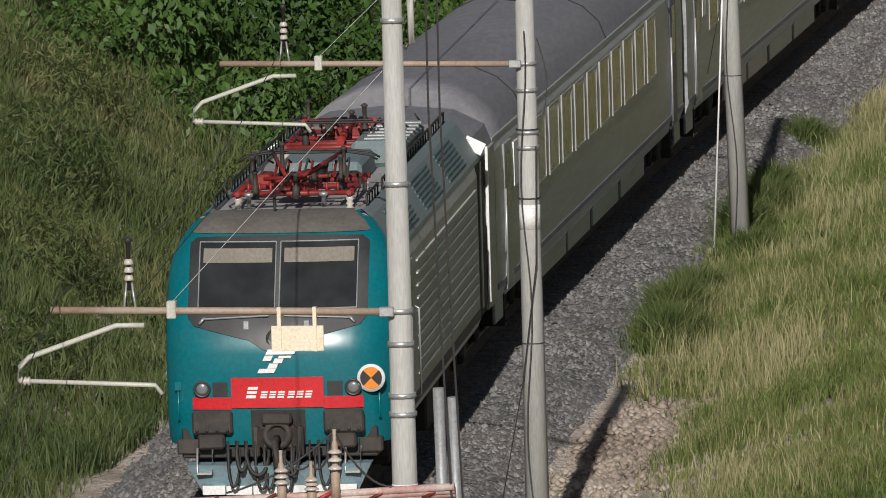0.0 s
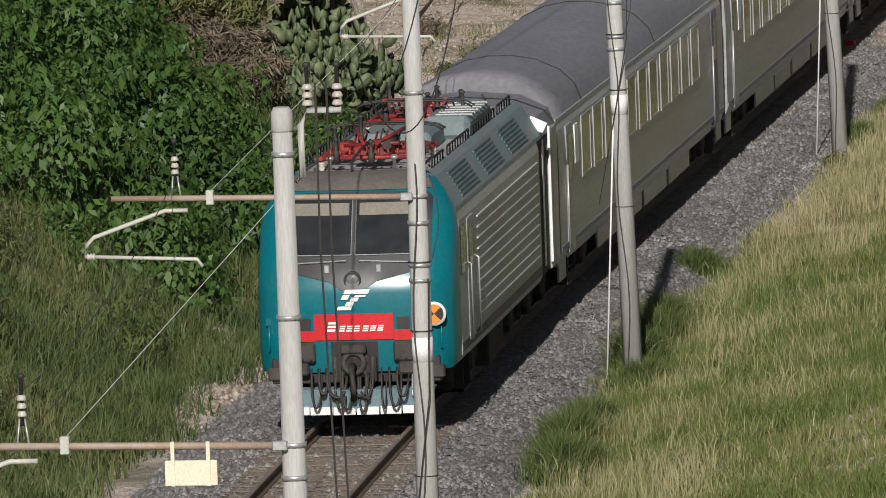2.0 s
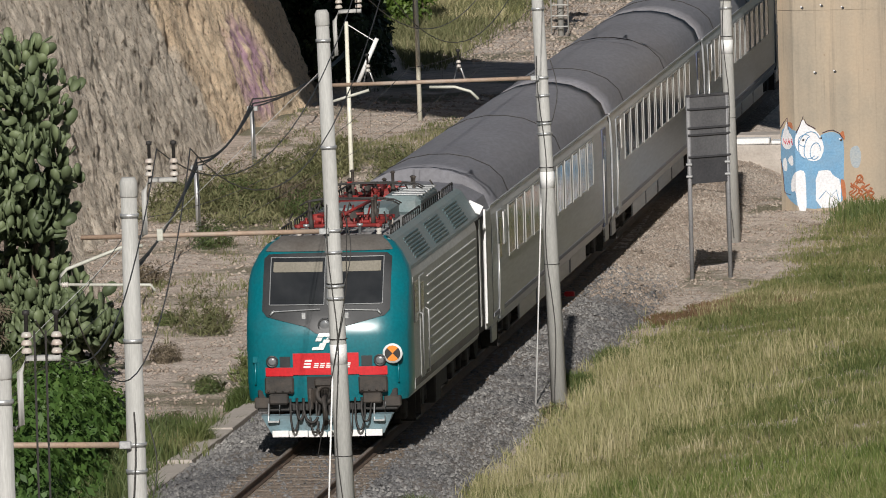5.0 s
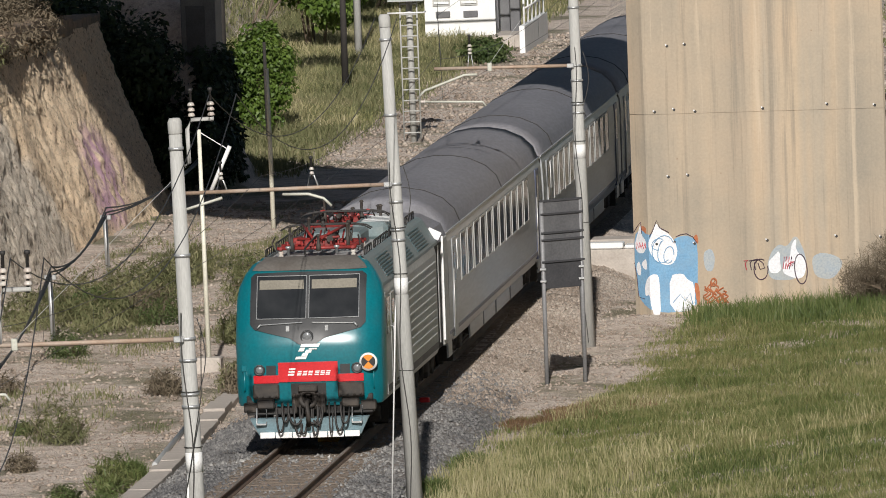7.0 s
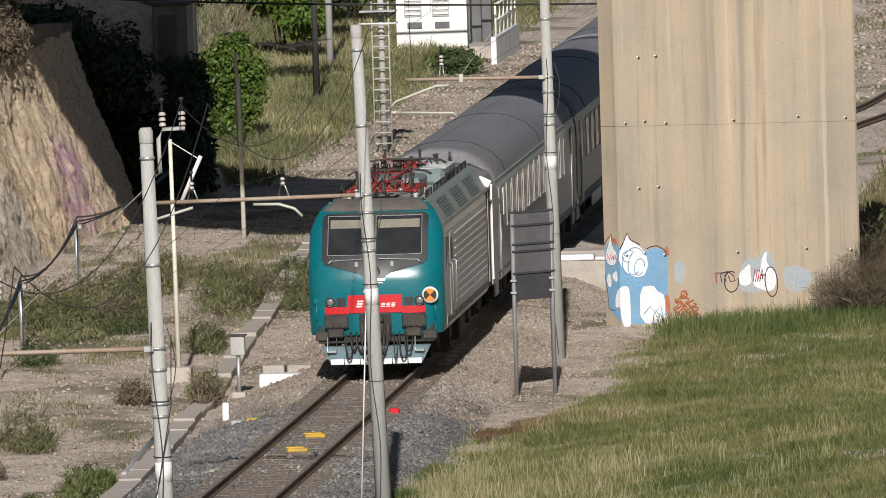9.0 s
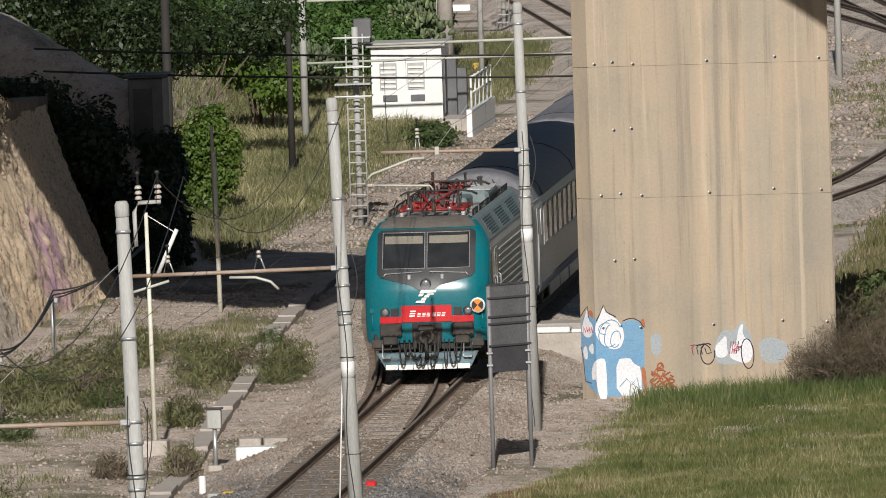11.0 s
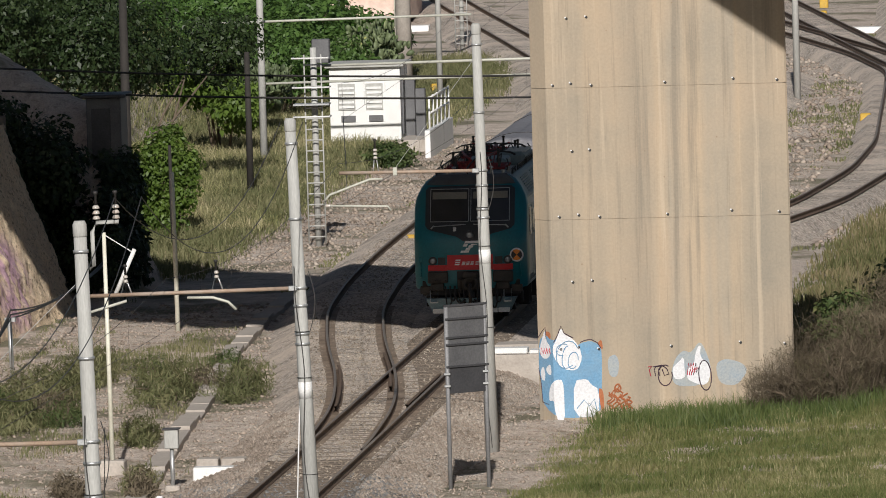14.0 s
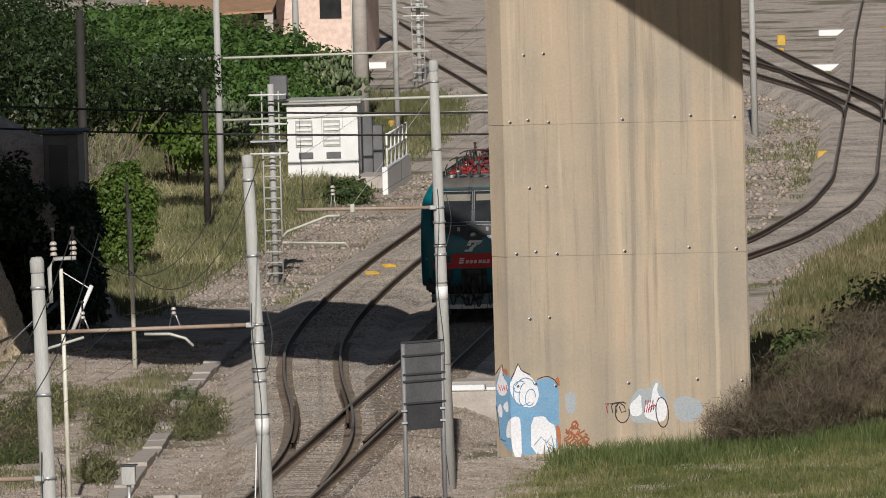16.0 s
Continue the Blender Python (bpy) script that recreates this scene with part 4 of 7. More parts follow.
    part("collector_head", bm, M["black"], p)
    return p


def build_coach():
    L = 26.1
    root = thing("passenger_coach", "grey dusty passenger coach with a long row of windows", "railway coach", group="coaches of the train")
    prof = [(-1.35, 0.78), (-1.43, 1.0), (-1.44, 2.6), (-1.42, 3.05), (-1.36, 3.22)]
    roofp = [(-1.36, 3.22), (-1.25, 3.5), (-1.0, 3.74), (-0.6, 3.92), (-0.2, 3.99)]
    full = prof + [(-x, z) for x, z in prof[::-1]]
    bm = bmesh.new()
    a = [bm.verts.new((x, 0.25, z)) for x, z in full]
    c = [bm.verts.new((x, L, z)) for x, z in full]
    for i in range(len(full)):
        j = (i + 1) % len(full)
        bm.faces.new((a[i], a[j], c[j], c[i]))
    bm.faces.new(a[::-1])
    bm.faces.new(c)
    part("body", bm, M["coach"], root, "dull grey body side with painted streaks of reflection and grime")
    rp = roofp + [(-x, z) for x, z in roofp[::-1]]
    st = [(0.2, 0.0), (1.8, 0.0), (6.8, 0.0), (13, 0.0), (19, 0.0), (24.8, 0.0), (26.1, 0.0)]
    bm = bmesh.new()
    rows = [[bm.verts.new((x * 1.005, y, z + 0.012 + dz)) for x, z in rp] for y, dz in st]
    for p, q in zip(rows, rows[1:]):
        for i in range(len(rp) - 1):
            bm.faces.new((p[i], p[i + 1], q[i + 1], q[i])).smooth = True
    bm.faces.new(rows[0][::-1])
    bm.faces.new(rows[-1])
    roof = part("roof", bm, M["coach_roof"], root, "smooth grey arched roof with dark seams")
    for y in (4.2, 15.4):
        bm = tubed([(x * 1.01, y, z + 0.016) for x, z in rp], 0.014, 5)
        part("roof_seam", bm, M["black"], roof)
    for s in (-1, 1):
        rib = boxed(min(s * 1.34, s * 1.40), max(s * 1.34, s * 1.40), 0.3, L, 3.2, 3.24)
        part("gutter", rib, M["coach"], roof)
        part("gangway_pillar", boxed(min(s * 1.1, s * 1.38), max(s * 1.1, s * 1.38), 0.05, 0.24, 0.85, 3.2, 0.03), M["black"], root)
        # windows
        for i in range(11):
            y = 4.1 + 1.72 * i
            x0, x1 = sorted((s * 1.40, s * 1.445))
            w = part("window", boxed(x0, x1, y - 0.62, y + 0.62, 2.02, 2.98), M["glass"], root)
            bmf = bmesh.new()
            xa, xb = sorted((s * 1.43, s * 1.454))
            for yy in (y - 0.64, y + 0.6):
                box(bmf, xa, xb, yy, yy + 0.035, 1.98, 3.02)
            box(bmf, xa, xb, y - 0.6, y + 0.6, 1.98, 2.02)
            box(bmf, xa, xb, y - 0.6, y + 0.6, 2.98, 3.02)
            box(bmf, xa, xb - 0.01 * (s > 0), y - 0.6, y + 0.6, 2.68, 2.71)
            part("window_frame", bmf, M["alu"], w)
        for y in (1.3, 24.2):
            x0, x1 = sorted((s * 1.38, s * 1.452))
            d = part("door", boxed(x0, x1, y, y + 0.85, 0.9, 3.05, 0.01), M["coach_blue"] if y > 20 else M["coach"], root)
            part("door_window", boxed(x0 - 0.006 * (s < 0), x1 + 0.006 * (s > 0), y + 0.2, y + 0.65, 2.1, 2.9), M["glass"], d)
            part("door_rail", tubed([(s * 1.47, y - 0.08, 1.0), (s * 1.47, y - 0.08, 2.4)], 0.018, 6), M["alu"], d)
        part("small_window", boxed(*sorted((s * 1.40, s * 1.448)), 2.5, 3.0, 2.3, 2.95), M["white"], root)
        part("waist_band", boxed(*sorted((s * 1.43, s * 1.447)), 0.3, L, 1.02, 1.1), M["coach_roof"], root)
        for y0, y1 in ((0.35, 1.3), (5.9, 9.3), (9.6, 12.6), (13.0, 16.6), (17.0, 20.4), (25.1, 26.0)):
            part("skirt", boxed(*sorted((s * 1.33, s * 1.375)), y0, y1, 0.5, 0.82, 0.012), M["coach"], root)
        bm = bmesh.new()
        for y0, y1 in ((8.0, 10.2), (10.6, 12.0), (12.4, 16.8)):
            box(bm, *sorted((s * 0.5, s * 1.3)), y0, y1, 0.42, 0.85, 0.03)
        part("equipment_box", bm, M["under"], root)
        for y in (1.5, 24.5):
            bm = bmesh.new()
            for z in (0.35, 0.62):
                box(bm, *sorted((s * 1.05, s * 1.38)), y - 0.05, y + 0.45, z, z + 0.03)
            box(bm, *sorted((s * 1.05, s * 1.38)), y - 0.08, y - 0.05, 0.35, 0.9)
            part("footstep", bm, M["under"], root)
    part("gangway", boxed(-0.75, 0.75, -0.35, 0.3, 1.0, 3.3, 0.08), M["black"], root, "black rubber gangway between the coaches")
    bogie(root, 3.7, 2.5, 0.46)
    bogie(root, 22.7, 2.5, 0.46)
    return root


M["blind"] = surface("blind_cloth", (0.18, 0.165, 0.13), (0.24, 0.22, 0.18), 0.8, 3, 30)
M["teal_dull"] = surface("teal_faded", (0.12, 0.18, 0.19), (0.19, 0.245, 0.25), 0.5, 1.2, 20, relief=0.04, dirt=(0.22, 0.22, 0.21), dirt_amount=0.8)
M["grille"] = surface("grille_grey", (0.05, 0.10, 0.11), (0.09, 0.15, 0.16), 0.5, 2, 30)
M["louvre"] = surface("louvre_light", (0.52, 0.52, 0.50), (0.66, 0.66, 0.63), 0.4, 2, 30)
loco, loco_axles = build_loco()
first = build_coach()
coaches = [first] + [copy_thing(first, pose(0, 60 * k, 0)) for k in (1, 2)]

# ---- bridge ----
def build_pier():
    root = thing("bridge_pier", "tall tan weather-streaked concrete bridge pier with graffiti at its foot", "bridge pier", kind="structure")
    lev = [-1.2, 4.25, 7.42, 10.6, 13.8, 16.4]
    left = [(3.50, 0.35), (3.88, 0.0), (6.042, 0.0), (6.042, 2.6), (3.50, 2.6)]
    right = [(6.058, 0.0), (9.64, 0.0), (9.68, 0.04), (9.36, 2.6), (6.058, 2.6)]
    for z0, z1 in zip(lev, lev[1:]):
        for out in (left, right):
            bm = bmesh.new()
            a = [bm.verts.new((x, 99.5 + y, z0 + 0.005)) for x, y in out]
            c = [bm.verts.new((x, 99.5 + y, z1 - 0.005)) for x, y in out]
            for i in range(len(out)):
                j = (i + 1) % len(out)
                bm.faces.new((a[i], a[j], c[j], c[i]))
            bm.faces.new(a[::-1])
            bm.faces.new(c)
            part("cast_panel", bm, M["pier"], root)
    part("shaft_core", boxed(3.9, 9.36, 99.512, 102.0, -1.2, 16.4), M["pier"], root)
    hole = lathe(bmesh.new(), (0, 0, 0), [(0.035, -0.003), (0.035, 0.012), (0.02, 0.012)], 8, "y")
    me = bpy.data.meshes.new("tie_hole")
    hole.to_mesh(me)
    hole.free()
    me.materials.append(M["black"])
    for z in (1.15, 4.33, 7.5, 9.1, 2.75, 5.9):
        for x in (4.1, 4.55, 5.05, 6.75, 8.35, 9.45) if z in (1.15, 4.33, 7.5) else (4.45, 4.9):
            xx, zz = x + 0.06 * math.sin(z * 5 + x), z + 0.05 * math.sin(x * 7)
            h = mesh_part("tie_hole", me, None, root)
            h.location = (xx, 99.497, zz)
            part("plug", lathe(bmesh.new(), (xx - 0.03, 99.495, zz + 0.03), [(0.02, -0.004), (0.02, 0.01), (0.01, 0.01)], 7, "y"), M["spray_white"], root)
    # pier cap and slanting deck
    part("cap", boxed(2.2, 11.0, 99.0, 102.6, 16.4, 18.0, 0.1), M["pier"], root)
    bm = bmesh.new()
    vs = []
    for z in (18.0, 20.4):
        for x, y in ((-60, 94.5 + 72), (60, 94.5 - 72), (60, 112.9 - 72), (-60, 112.9 + 72)):
            vs.append(bm.verts.new((x, y, z)))
    for q in ((3, 2, 1, 0), (4, 5, 6, 7), (0, 1, 5, 4), (1, 2, 6, 5), (2, 3, 7, 6), (3, 0, 4, 7)):
        bm.faces.new([vs[i] for i in q])
    deck = part("bridge_deck", bm, M["concrete"])
    tagged(deck, "skewed concrete road deck of the bridge", "bridge deck", kind="structure")
    return root


def pier_build(nt, b):
    v = coords(nt, True)
    bands, runs, thin = coords(nt, True, (1.0, 1.0, 0.03)), coords(nt, True, (2.4, 1.0, 0.07)), coords(nt, True, (6.0, 1.0, 0.16))
    big, band, run, hair, fine = noise_tex(nt, v, 0.5, 5, 0.65), noise_tex(nt, bands, 0.85, 3, 0.5), noise_tex(nt, runs, 1.3, 5, 0.7), noise_tex(nt, thin, 1.6, 4, 0.7), noise_tex(nt, v, 16, 4)
    col = ramp(nt, band, [(0.34, (0.29, 0.255, 0.205)), (0.45, (0.38, 0.32, 0.245)), (0.52, (0.46, 0.36, 0.255)), (0.60, (0.36, 0.32, 0.26)), (0.68, (0.48, 0.38, 0.27))])
    col = mix(nt, 0.4, col, ramp(nt, big, [(0.32, (0.27, 0.245, 0.20)), (0.5, (0.42, 0.34, 0.25)), (0.68, (0.50, 0.37, 0.255))]))
    col = mix(nt, ramp(nt, run, [(0.55, (0, 0, 0)), (0.66, (0.7, 0.7, 0.7))]), col, (0.235, 0.205, 0.165))
    col = mix(nt, ramp(nt, run, [(0.30, (0.6, 0.6, 0.6)), (0.40, (0, 0, 0))]), col, (0.56, 0.46, 0.345))
    col = mix(nt, ramp(nt, hair, [(0.60, (0, 0, 0)), (0.72, (0.5, 0.5, 0.5))]), col, (0.20, 0.17, 0.13))
    specks = node(nt, "ShaderNodeTexVoronoi", Scale=1.7)
    nt.links.new(v, specks.inputs["Vector"])
    col = mix(nt, ramp(nt, specks.outputs["Distance"], [(0.015, (0.7, 0.7, 0.7)), (0.05, (0, 0, 0))]), col, (0.22, 0.14, 0.085))
    col = mix(nt, 0.12, col, ramp(nt, fine, [(0.3, (0.16, 0.13, 0.09)), (0.7, (0.55, 0.46, 0.34))]))
    nt.links.new(col, b.inputs["Base Color"])
    b.inputs["Roughness"].default_value = 0.92
    bump(nt, b, fine, 0.25, 0.01)


M["pier"] = material("pier_concrete", pier_build)
pier = build_pier()


# ---- masts ----
def ribbed(root, x, y, z, discs=3, r=0.062):
    """An upright insulator: pale glazed discs on a dark pin."""
    ins = part("insulator", lathe(bmesh.new(), (x, y, z), [(0.022, -0.08), (0.022, 0.1 * discs + 0.12), (0.04, 0.1 * discs + 0.13), (0.04, 0.1 * discs + 0.17), (0.012, 0.1 * discs + 0.18)], 10), M["black"], root, "dark pin with pale glazed discs")
    for k in range(discs):
        z0 = z + 0.02 + 0.085 * k
        part("disc", lathe(bmesh.new(), (x, y, z0), [(0.02, 0.0), (r * 0.9, 0.0), (r, 0.012), (r * 0.8, 0.045), (0.03, 0.06)], 12), M["insul"], ins)


def build_mast(name, x, y, ground, arm_z, top_z, reach, label, feeder=True, lean=0.0, curved=False):
    """A spun concrete mast with a rusty cross tube, a pale steady arm and a feeder bracket."""
    root = thing(name, label, "catenary mast", group="masts of the overhead line")
    root.matrix_world = pose(x, y, 0, 0, -lean, 0)
    r0, r1 = 0.165, 0.105
    part("pole", tubed([(0, 0, ground - 0.3), (0, 0, top_z)], r0, 16, r1), M["pole"], root)
    part("pole_cap", lathe(bmesh.new(), (0, 0, top_z - 0.22), [(r1 + 0.004, 0), (r1 + 0.012, 0.02), (r1 + 0.012, 0.2), (r1 - 0.02, 0.26)], 14), M["pole"], root)
    tz = arm_z - 1.85
    part("white_band", lathe(bmesh.new(), (0, 0, tz - 0.32), [(0.139, 0), (0.142, 0.0), (0.138, 0.32), (0.135, 0.32)], 16), M["white"], root, "white painted band")
    for z in (arm_z + 1.35, arm_z - 0.35, arm_z, arm_z - 0.9, arm_z - 1.1, top_z - 0.45):
        rr = r0 + (r1 - r0) * (z - ground) / (top_z - ground)
        part("clamp", lathe(bmesh.new(), (0, 0, z - 0.03), [(rr, 0), (rr + 0.018, 0.0), (rr + 0.018, 0.05), (rr, 0.05)], 14), M["steel"], root)
    # cross tube over the track
    part("cross_tube", tubed([(-0.1, -0.14, arm_z), (-reach, -0.14, arm_z + 0.05)], 0.04, 8), M["tube"], root, "thin rust-brown cross tube")
    part("tube_clamp", boxed(-0.2, -0.04, -0.19, -0.1, arm_z - 0.05, arm_z + 0.05, 0.01), M["steel"], root)
    xi = -reach + 0.75
    if curved:
        for xq in (-reach + 0.9, -1.6):
            ribbed(root, xq, -0.14, arm_z + 0.26, 2, 0.05)
            part("insulator_fork", tubed([(xq - 0.12, -0.14, arm_z), (xq - 0.04, -0.14, arm_z + 0.26), (xq + 0.04, -0.14, arm_z + 0.26), (xq + 0.12, -0.14, arm_z)], 0.018, 6), M["steel"], root)
        part("steady_arm", tubed([(-2.2, -0.14, arm_z - 0.08), (-1.7, -0.14, arm_z - 0.1), (-1.4, -0.14, arm_z - 0.2), (-1.25, -0.14, arm_z - 0.36)], 0.03, 7), M["arm"], root, "bent pale steady arm")
        part("strut", tubed([(-reach + 0.05, -0.14, arm_z - 0.3), (-reach + 0.9, -0.14, arm_z - 0.08)], 0.03, 7), M["arm"], root)
        return root
    bm = tubed([(xi + 0.25, -0.14, arm_z - 0.12), (xi - 0.05, -0.14, arm_z - 0.12), (xi - 1.0, -0.14, arm_z - 0.45), (xi - 1.1, -0.14, arm_z - 0.55), (xi - 1.14, -0.14, arm_z - 0.7)], 0.03, 7)
    tube(bm, [(xi - 1.12, -0.14, arm_z - 0.7), (xi + 0.35, -0.14, arm_z - 0.76), (xi + 0.42, -0.14, arm_z - 0.86)], 0.026, 7)
    part("steady_arm", bm, M["arm"], root, "bent pale steady arm")
    bm = lathe(bmesh.new(), (0, 0, 0), [(0.03, 0), (0.055, 0.01), (0.03, 0.03), (0.055, 0.05), (0.03, 0.07), (0.055, 0.09), (0.03, 0.11)], 10, "x")
    bmesh.ops.translate(bm, verts=bm.verts, vec=(xi - 1.1, -0.14, arm_z - 0.705))
    part("insulator", bm, M["insul"], root)
    for x_i in (xi + 0.1,):
        ribbed(root, x_i, -0.14, arm_z + 0.34, 3, 0.055)
        part("insulator_fork", tubed([(x_i - 0.07, -0.14, arm_z), (x_i - 0.03, -0.14, arm_z + 0.33), (x_i + 0.03, -0.14, arm_z + 0.33), (x_i + 0.07, -0.14, arm_z)], 0.014, 6), M["steel"], root)
    part("saddle", boxed(xi + 0.5, xi + 0.6, -0.2, -0.08, arm_z - 0.05, arm_z + 0.14, 0.01), M["arm"], root)
    # stay of the cross tube
    part("stay", tubed([(-0.1, -0.12, arm_z + 2.55), (xi + 0.55, -0.14, arm_z + 0.12)], 0.005, 5), M["steel"], root)
    if not feeder:
        return root
    # feeder bracket on top
    bm = tubed([(0.12, 0, top_z - 0.75), (0.2, 0, top_z - 0.7), (0.2, 0, top_z - 0.15), (0.28, 0, top_z), (0.64, 0, top_z)], 0.036, 7)
    part("feeder_bracket", bm, M["pole"], root)
    for xx in (0.28, 0.6):
        ribbed(root, xx, 0, top_z + 0.03)
    return root


MASTS = [(7.04, -49.2, 5.97, 9.5, 3.72, True, 0), (4.72, -22.5, 5.97, 9.4, 4.0, True, 0), (3.26, 12.5, 5.97, 9.5, 4.09, True, 1.2),
         (2.98, 49.9, 5.97, 9.25, 4.29, False, 1.6), (3.07, 90.8, 5.97, 9.35, 3.3, False, 0.6)]
for x, y, az, tz, reach, feeder, lean in MASTS:
    build_mast("catenary_mast", x, y, gz(x, y), az, tz, reach, "pale grey concrete catenary mast with a white band", feeder, lean, abs(y - 49.9) < 1)


def wire(name, pts, r, label, parent=None):
    return tagged(part(name, tubed(pts, r, 5), M["wire"], parent), label, "wire")


# overhead line: contact wire, messenger wire with droppers
def overhead(line, ys, zc, zm, label):
    root = thing("overhead_line", label, "overhead wire")
    off = [0.2 * (-1) ** i for i in range(len(ys))]
    for i, (a, b) in enumerate(zip(ys, ys[1:])):
        pa, pb = (float(line(a)) + off[i], a), (float(line(b)) + off[i + 1], b)
        part("contact_wire", tubed([(pa[0], pa[1], zc), (pb[0], pb[1], zc)], 0.005, 5), M["wire"], root)
        top = sag((pa[0], pa[1], zm), (pb[0], pb[1], zm), 0.55, 12)
        part("messenger_wire", tubed(top, 0.006, 5), M["wire"], root)
        for k in (2, 4, 6, 8, 10):
            q = top[k]
            part("dropper", tubed([q, (q.x, q.y, zc)], 0.003, 4), M["wire"], root)
    return root


overhead(track_x, [-80, -49.2, -22.5, 12.5, 49.9, 90.8, 132, 180], 5.2, 6.2, "black contact and messenger wires over the main track")
overhead(branch_x, [90.8, 132, 180, 225, 262], 5.2, 6.2, "black contact and messenger wires over the branch track")
# feeder cables from mast head to mast head
heads = [(x + 0.6, y, tz + 0.4) for x, y, az, tz, reach, f, l in MASTS[:3]] + [(2.75, 49.9, 9.2)]
for (a, b) in zip(heads, heads[1:]):
    for dx in (-0.22, 0.22):
        wire("feeder_cable", sag((a[0] + dx, a[1], a[2]), (b[0] + dx, b[1], b[2]), 1.5 + dx * 0.6, 18), 0.009, "thick black feeder cable slung between masts")
for dx in (0.38, 0.5):
    wire("down_lead", [(7.04 + dx, -49.3, 9.8), (7.04 + dx + 0.02, -49.45, 8.1), (7.04 + dx + 0.1, -49.5, 5.7), (7.04 + dx + 0.16, -49.5, 4.0)], 0.012, "black cable hanging down from the mast head")
for x, y, z0, z1 in ((3.26, 12.5, 3.9, 6.2), (4.72, -22.5, 1.8, 4.9)):
    wire("down_lead", [(x + 0.13, y - 0.18, z1), (x + 0.1, y - 0.25, (z0 + z1) / 2), (x - 0.12, y - 0.2, z0), (x - 0.5, y + 0.3, z0 - 1.6)], 0.009, "thin black cable on the mast")

for x, y, lean in ((4.72, -22.5, 0.0), (3.26, 12.5, 1.2), (2.98, 49.9, 1.6), (3.07, 90.8, 0.6)):
    tl = math.tan(radians(lean))
    lead = thing("earth_lead", "black lead strapped to the concrete mast", "wire", group="leads on the masts")
    part("lead", tubed([(x - tl * z + 0.05 * math.sin(z * 1.9 + y) - 0.03, y - 0.19, z) for z in np.linspace(gz(x, y) + 0.1, 6.4, 22)], 0.011, 5), M["wire"], lead)
    for z in (2.3, 4.2, 5.1):
        part("strap", lathe(bmesh.new(), (x - tl * z, y, z), [(0.145, 0), (0.157, 0.0), (0.157, 0.012), (0.145, 0.012)], 12), M["wire"], lead)
    part("loop", tubed([(x - tl * 5 + 0.16 + 0.12 * math.sin(u * 3.14), y - 0.1, 5.1 + 1.2 * u) for u in np.linspace(0, 1, 9)], 0.009, 5), M["wire"], lead)

# lower arm of the nearest mast: peeling red and white boom, insulators, silver cable ends
boom = thing("isolator_boom", "peeling red and white boom with three insulators on the mast", "isolator")
bx, by, bz = 7.06, -49.4, 3.96
for k in range(3):
    lo = tubed([(bx - 3.1, by - 0.05 + 0.09 * (k % 2), bz - 0.16 + 0.07 * k), (bx - 0.9, by, bz - 0.04 + 0.055 * k), (bx + 0.55, by - 0.04 * k, bz + 0.08 + 0.04 * k)], 0.042, 8)
    part("boom_tube", lo, M["peel"], boom, "peeling red and white tube")
for k in range(6):
    u = -2.9 + 0.62 * k
    part("boom_brace", tubed([(bx + u, by - 0.06, bz - 0.14 + 0.055 * (u + 3)), (bx + u + 0.3, by - 0.05, bz + 0.03 + 0.045 * (u + 3))], 0.022, 6), M["panto_red"], boom)
tips = []
for xx, h, dz in ((bx - 1.3, 0.46, -0.06), (bx - 0.72, 0.62, 0.0), (bx - 0.98, 0.34, -0.06)):
    ins = part("insulator", lathe(bmesh.new(), (xx, by - 0.06, bz + dz), [(0.05, 0), (0.05, h * 0.5), (0.035, h * 0.52), (0.035, h), (0.02, h + 0.04), (0.02, h + 0.16)], 10), M["tube"], boom, "rust-brown pin with cream discs")
    for k in range(3):
        part("disc", lathe(bmesh.new(), (xx, by - 0.06, bz + dz + h * (0.56 + 0.14 * k)), [(0.03, 0.0), (0.075, 0.004), (0.08, 0.016), (0.04, 0.045)], 12), M["insul"], ins)
    tips.append(Vector((xx, by - 0.06, bz + dz + h + 0.14)))
for a, b, drop in ((tips[0], tips[2], 0.12), (tips[2], tips[1], 0.2), (tips[1], Vector((bx - 0.1, by, bz + 0.15)), 0.16), (tips[1], Vector((bx - 1.9, by, bz + 0.1)), 0.1)):
    part("jumper", tubed(sag(a, b, drop, 8), 0.012, 5), M["wire"], boom)
for xx, zt in ((bx + 0.38, 5.15), (bx + 0.53, 5.05)):
    c = part("cable_end", tubed([(xx + 0.06, by + 0.1, gz(xx, by)), (xx, by + 0.1, zt)], 0.06, 12), M["steel"])
    tagged(c, "silver steel cable end pipe beside the mast", "pipe", "cable end pipes")
plate = thing("hanging_plate", "cream plate hung from the cross tube", "plate")
part("plate", boxed(7.04 - 1.36, 7.04 - 0.8, -49.36, -49.33, 5.56, 5.83, 0.006), M["cream"], plate)
for xx in (7.04 - 1.27, 7.04 - 0.89):
    part("strap", boxed(xx - 0.02, xx + 0.02, -49.38, -49.32, 5.56, 6.03), M["cream"], plate)

# white rods at two masts
for xf, yf, xt, yt, zt in ((2.85, 12.3, 3.13, 12.45, 4.6), (2.51, 50.0, 2.83, 49.95, 5.3)):
    rod = thing("guy_rod", "thin white guy rod with a concrete foot beside the mast", "guy rod", group="guy rods of the masts")
    part("rod", tubed([(xf, yf, gz(xf, yf)), (xt, yt, zt)], 0.016, 6), M["white"], rod)
    part("foot", boxed(xf - 0.12, xf + 0.12, yf - 0.12, yf + 0.12, gz(xf, yf) - 0.1, gz(xf, yf) + 0.12, 0.02), M["concrete"], rod)


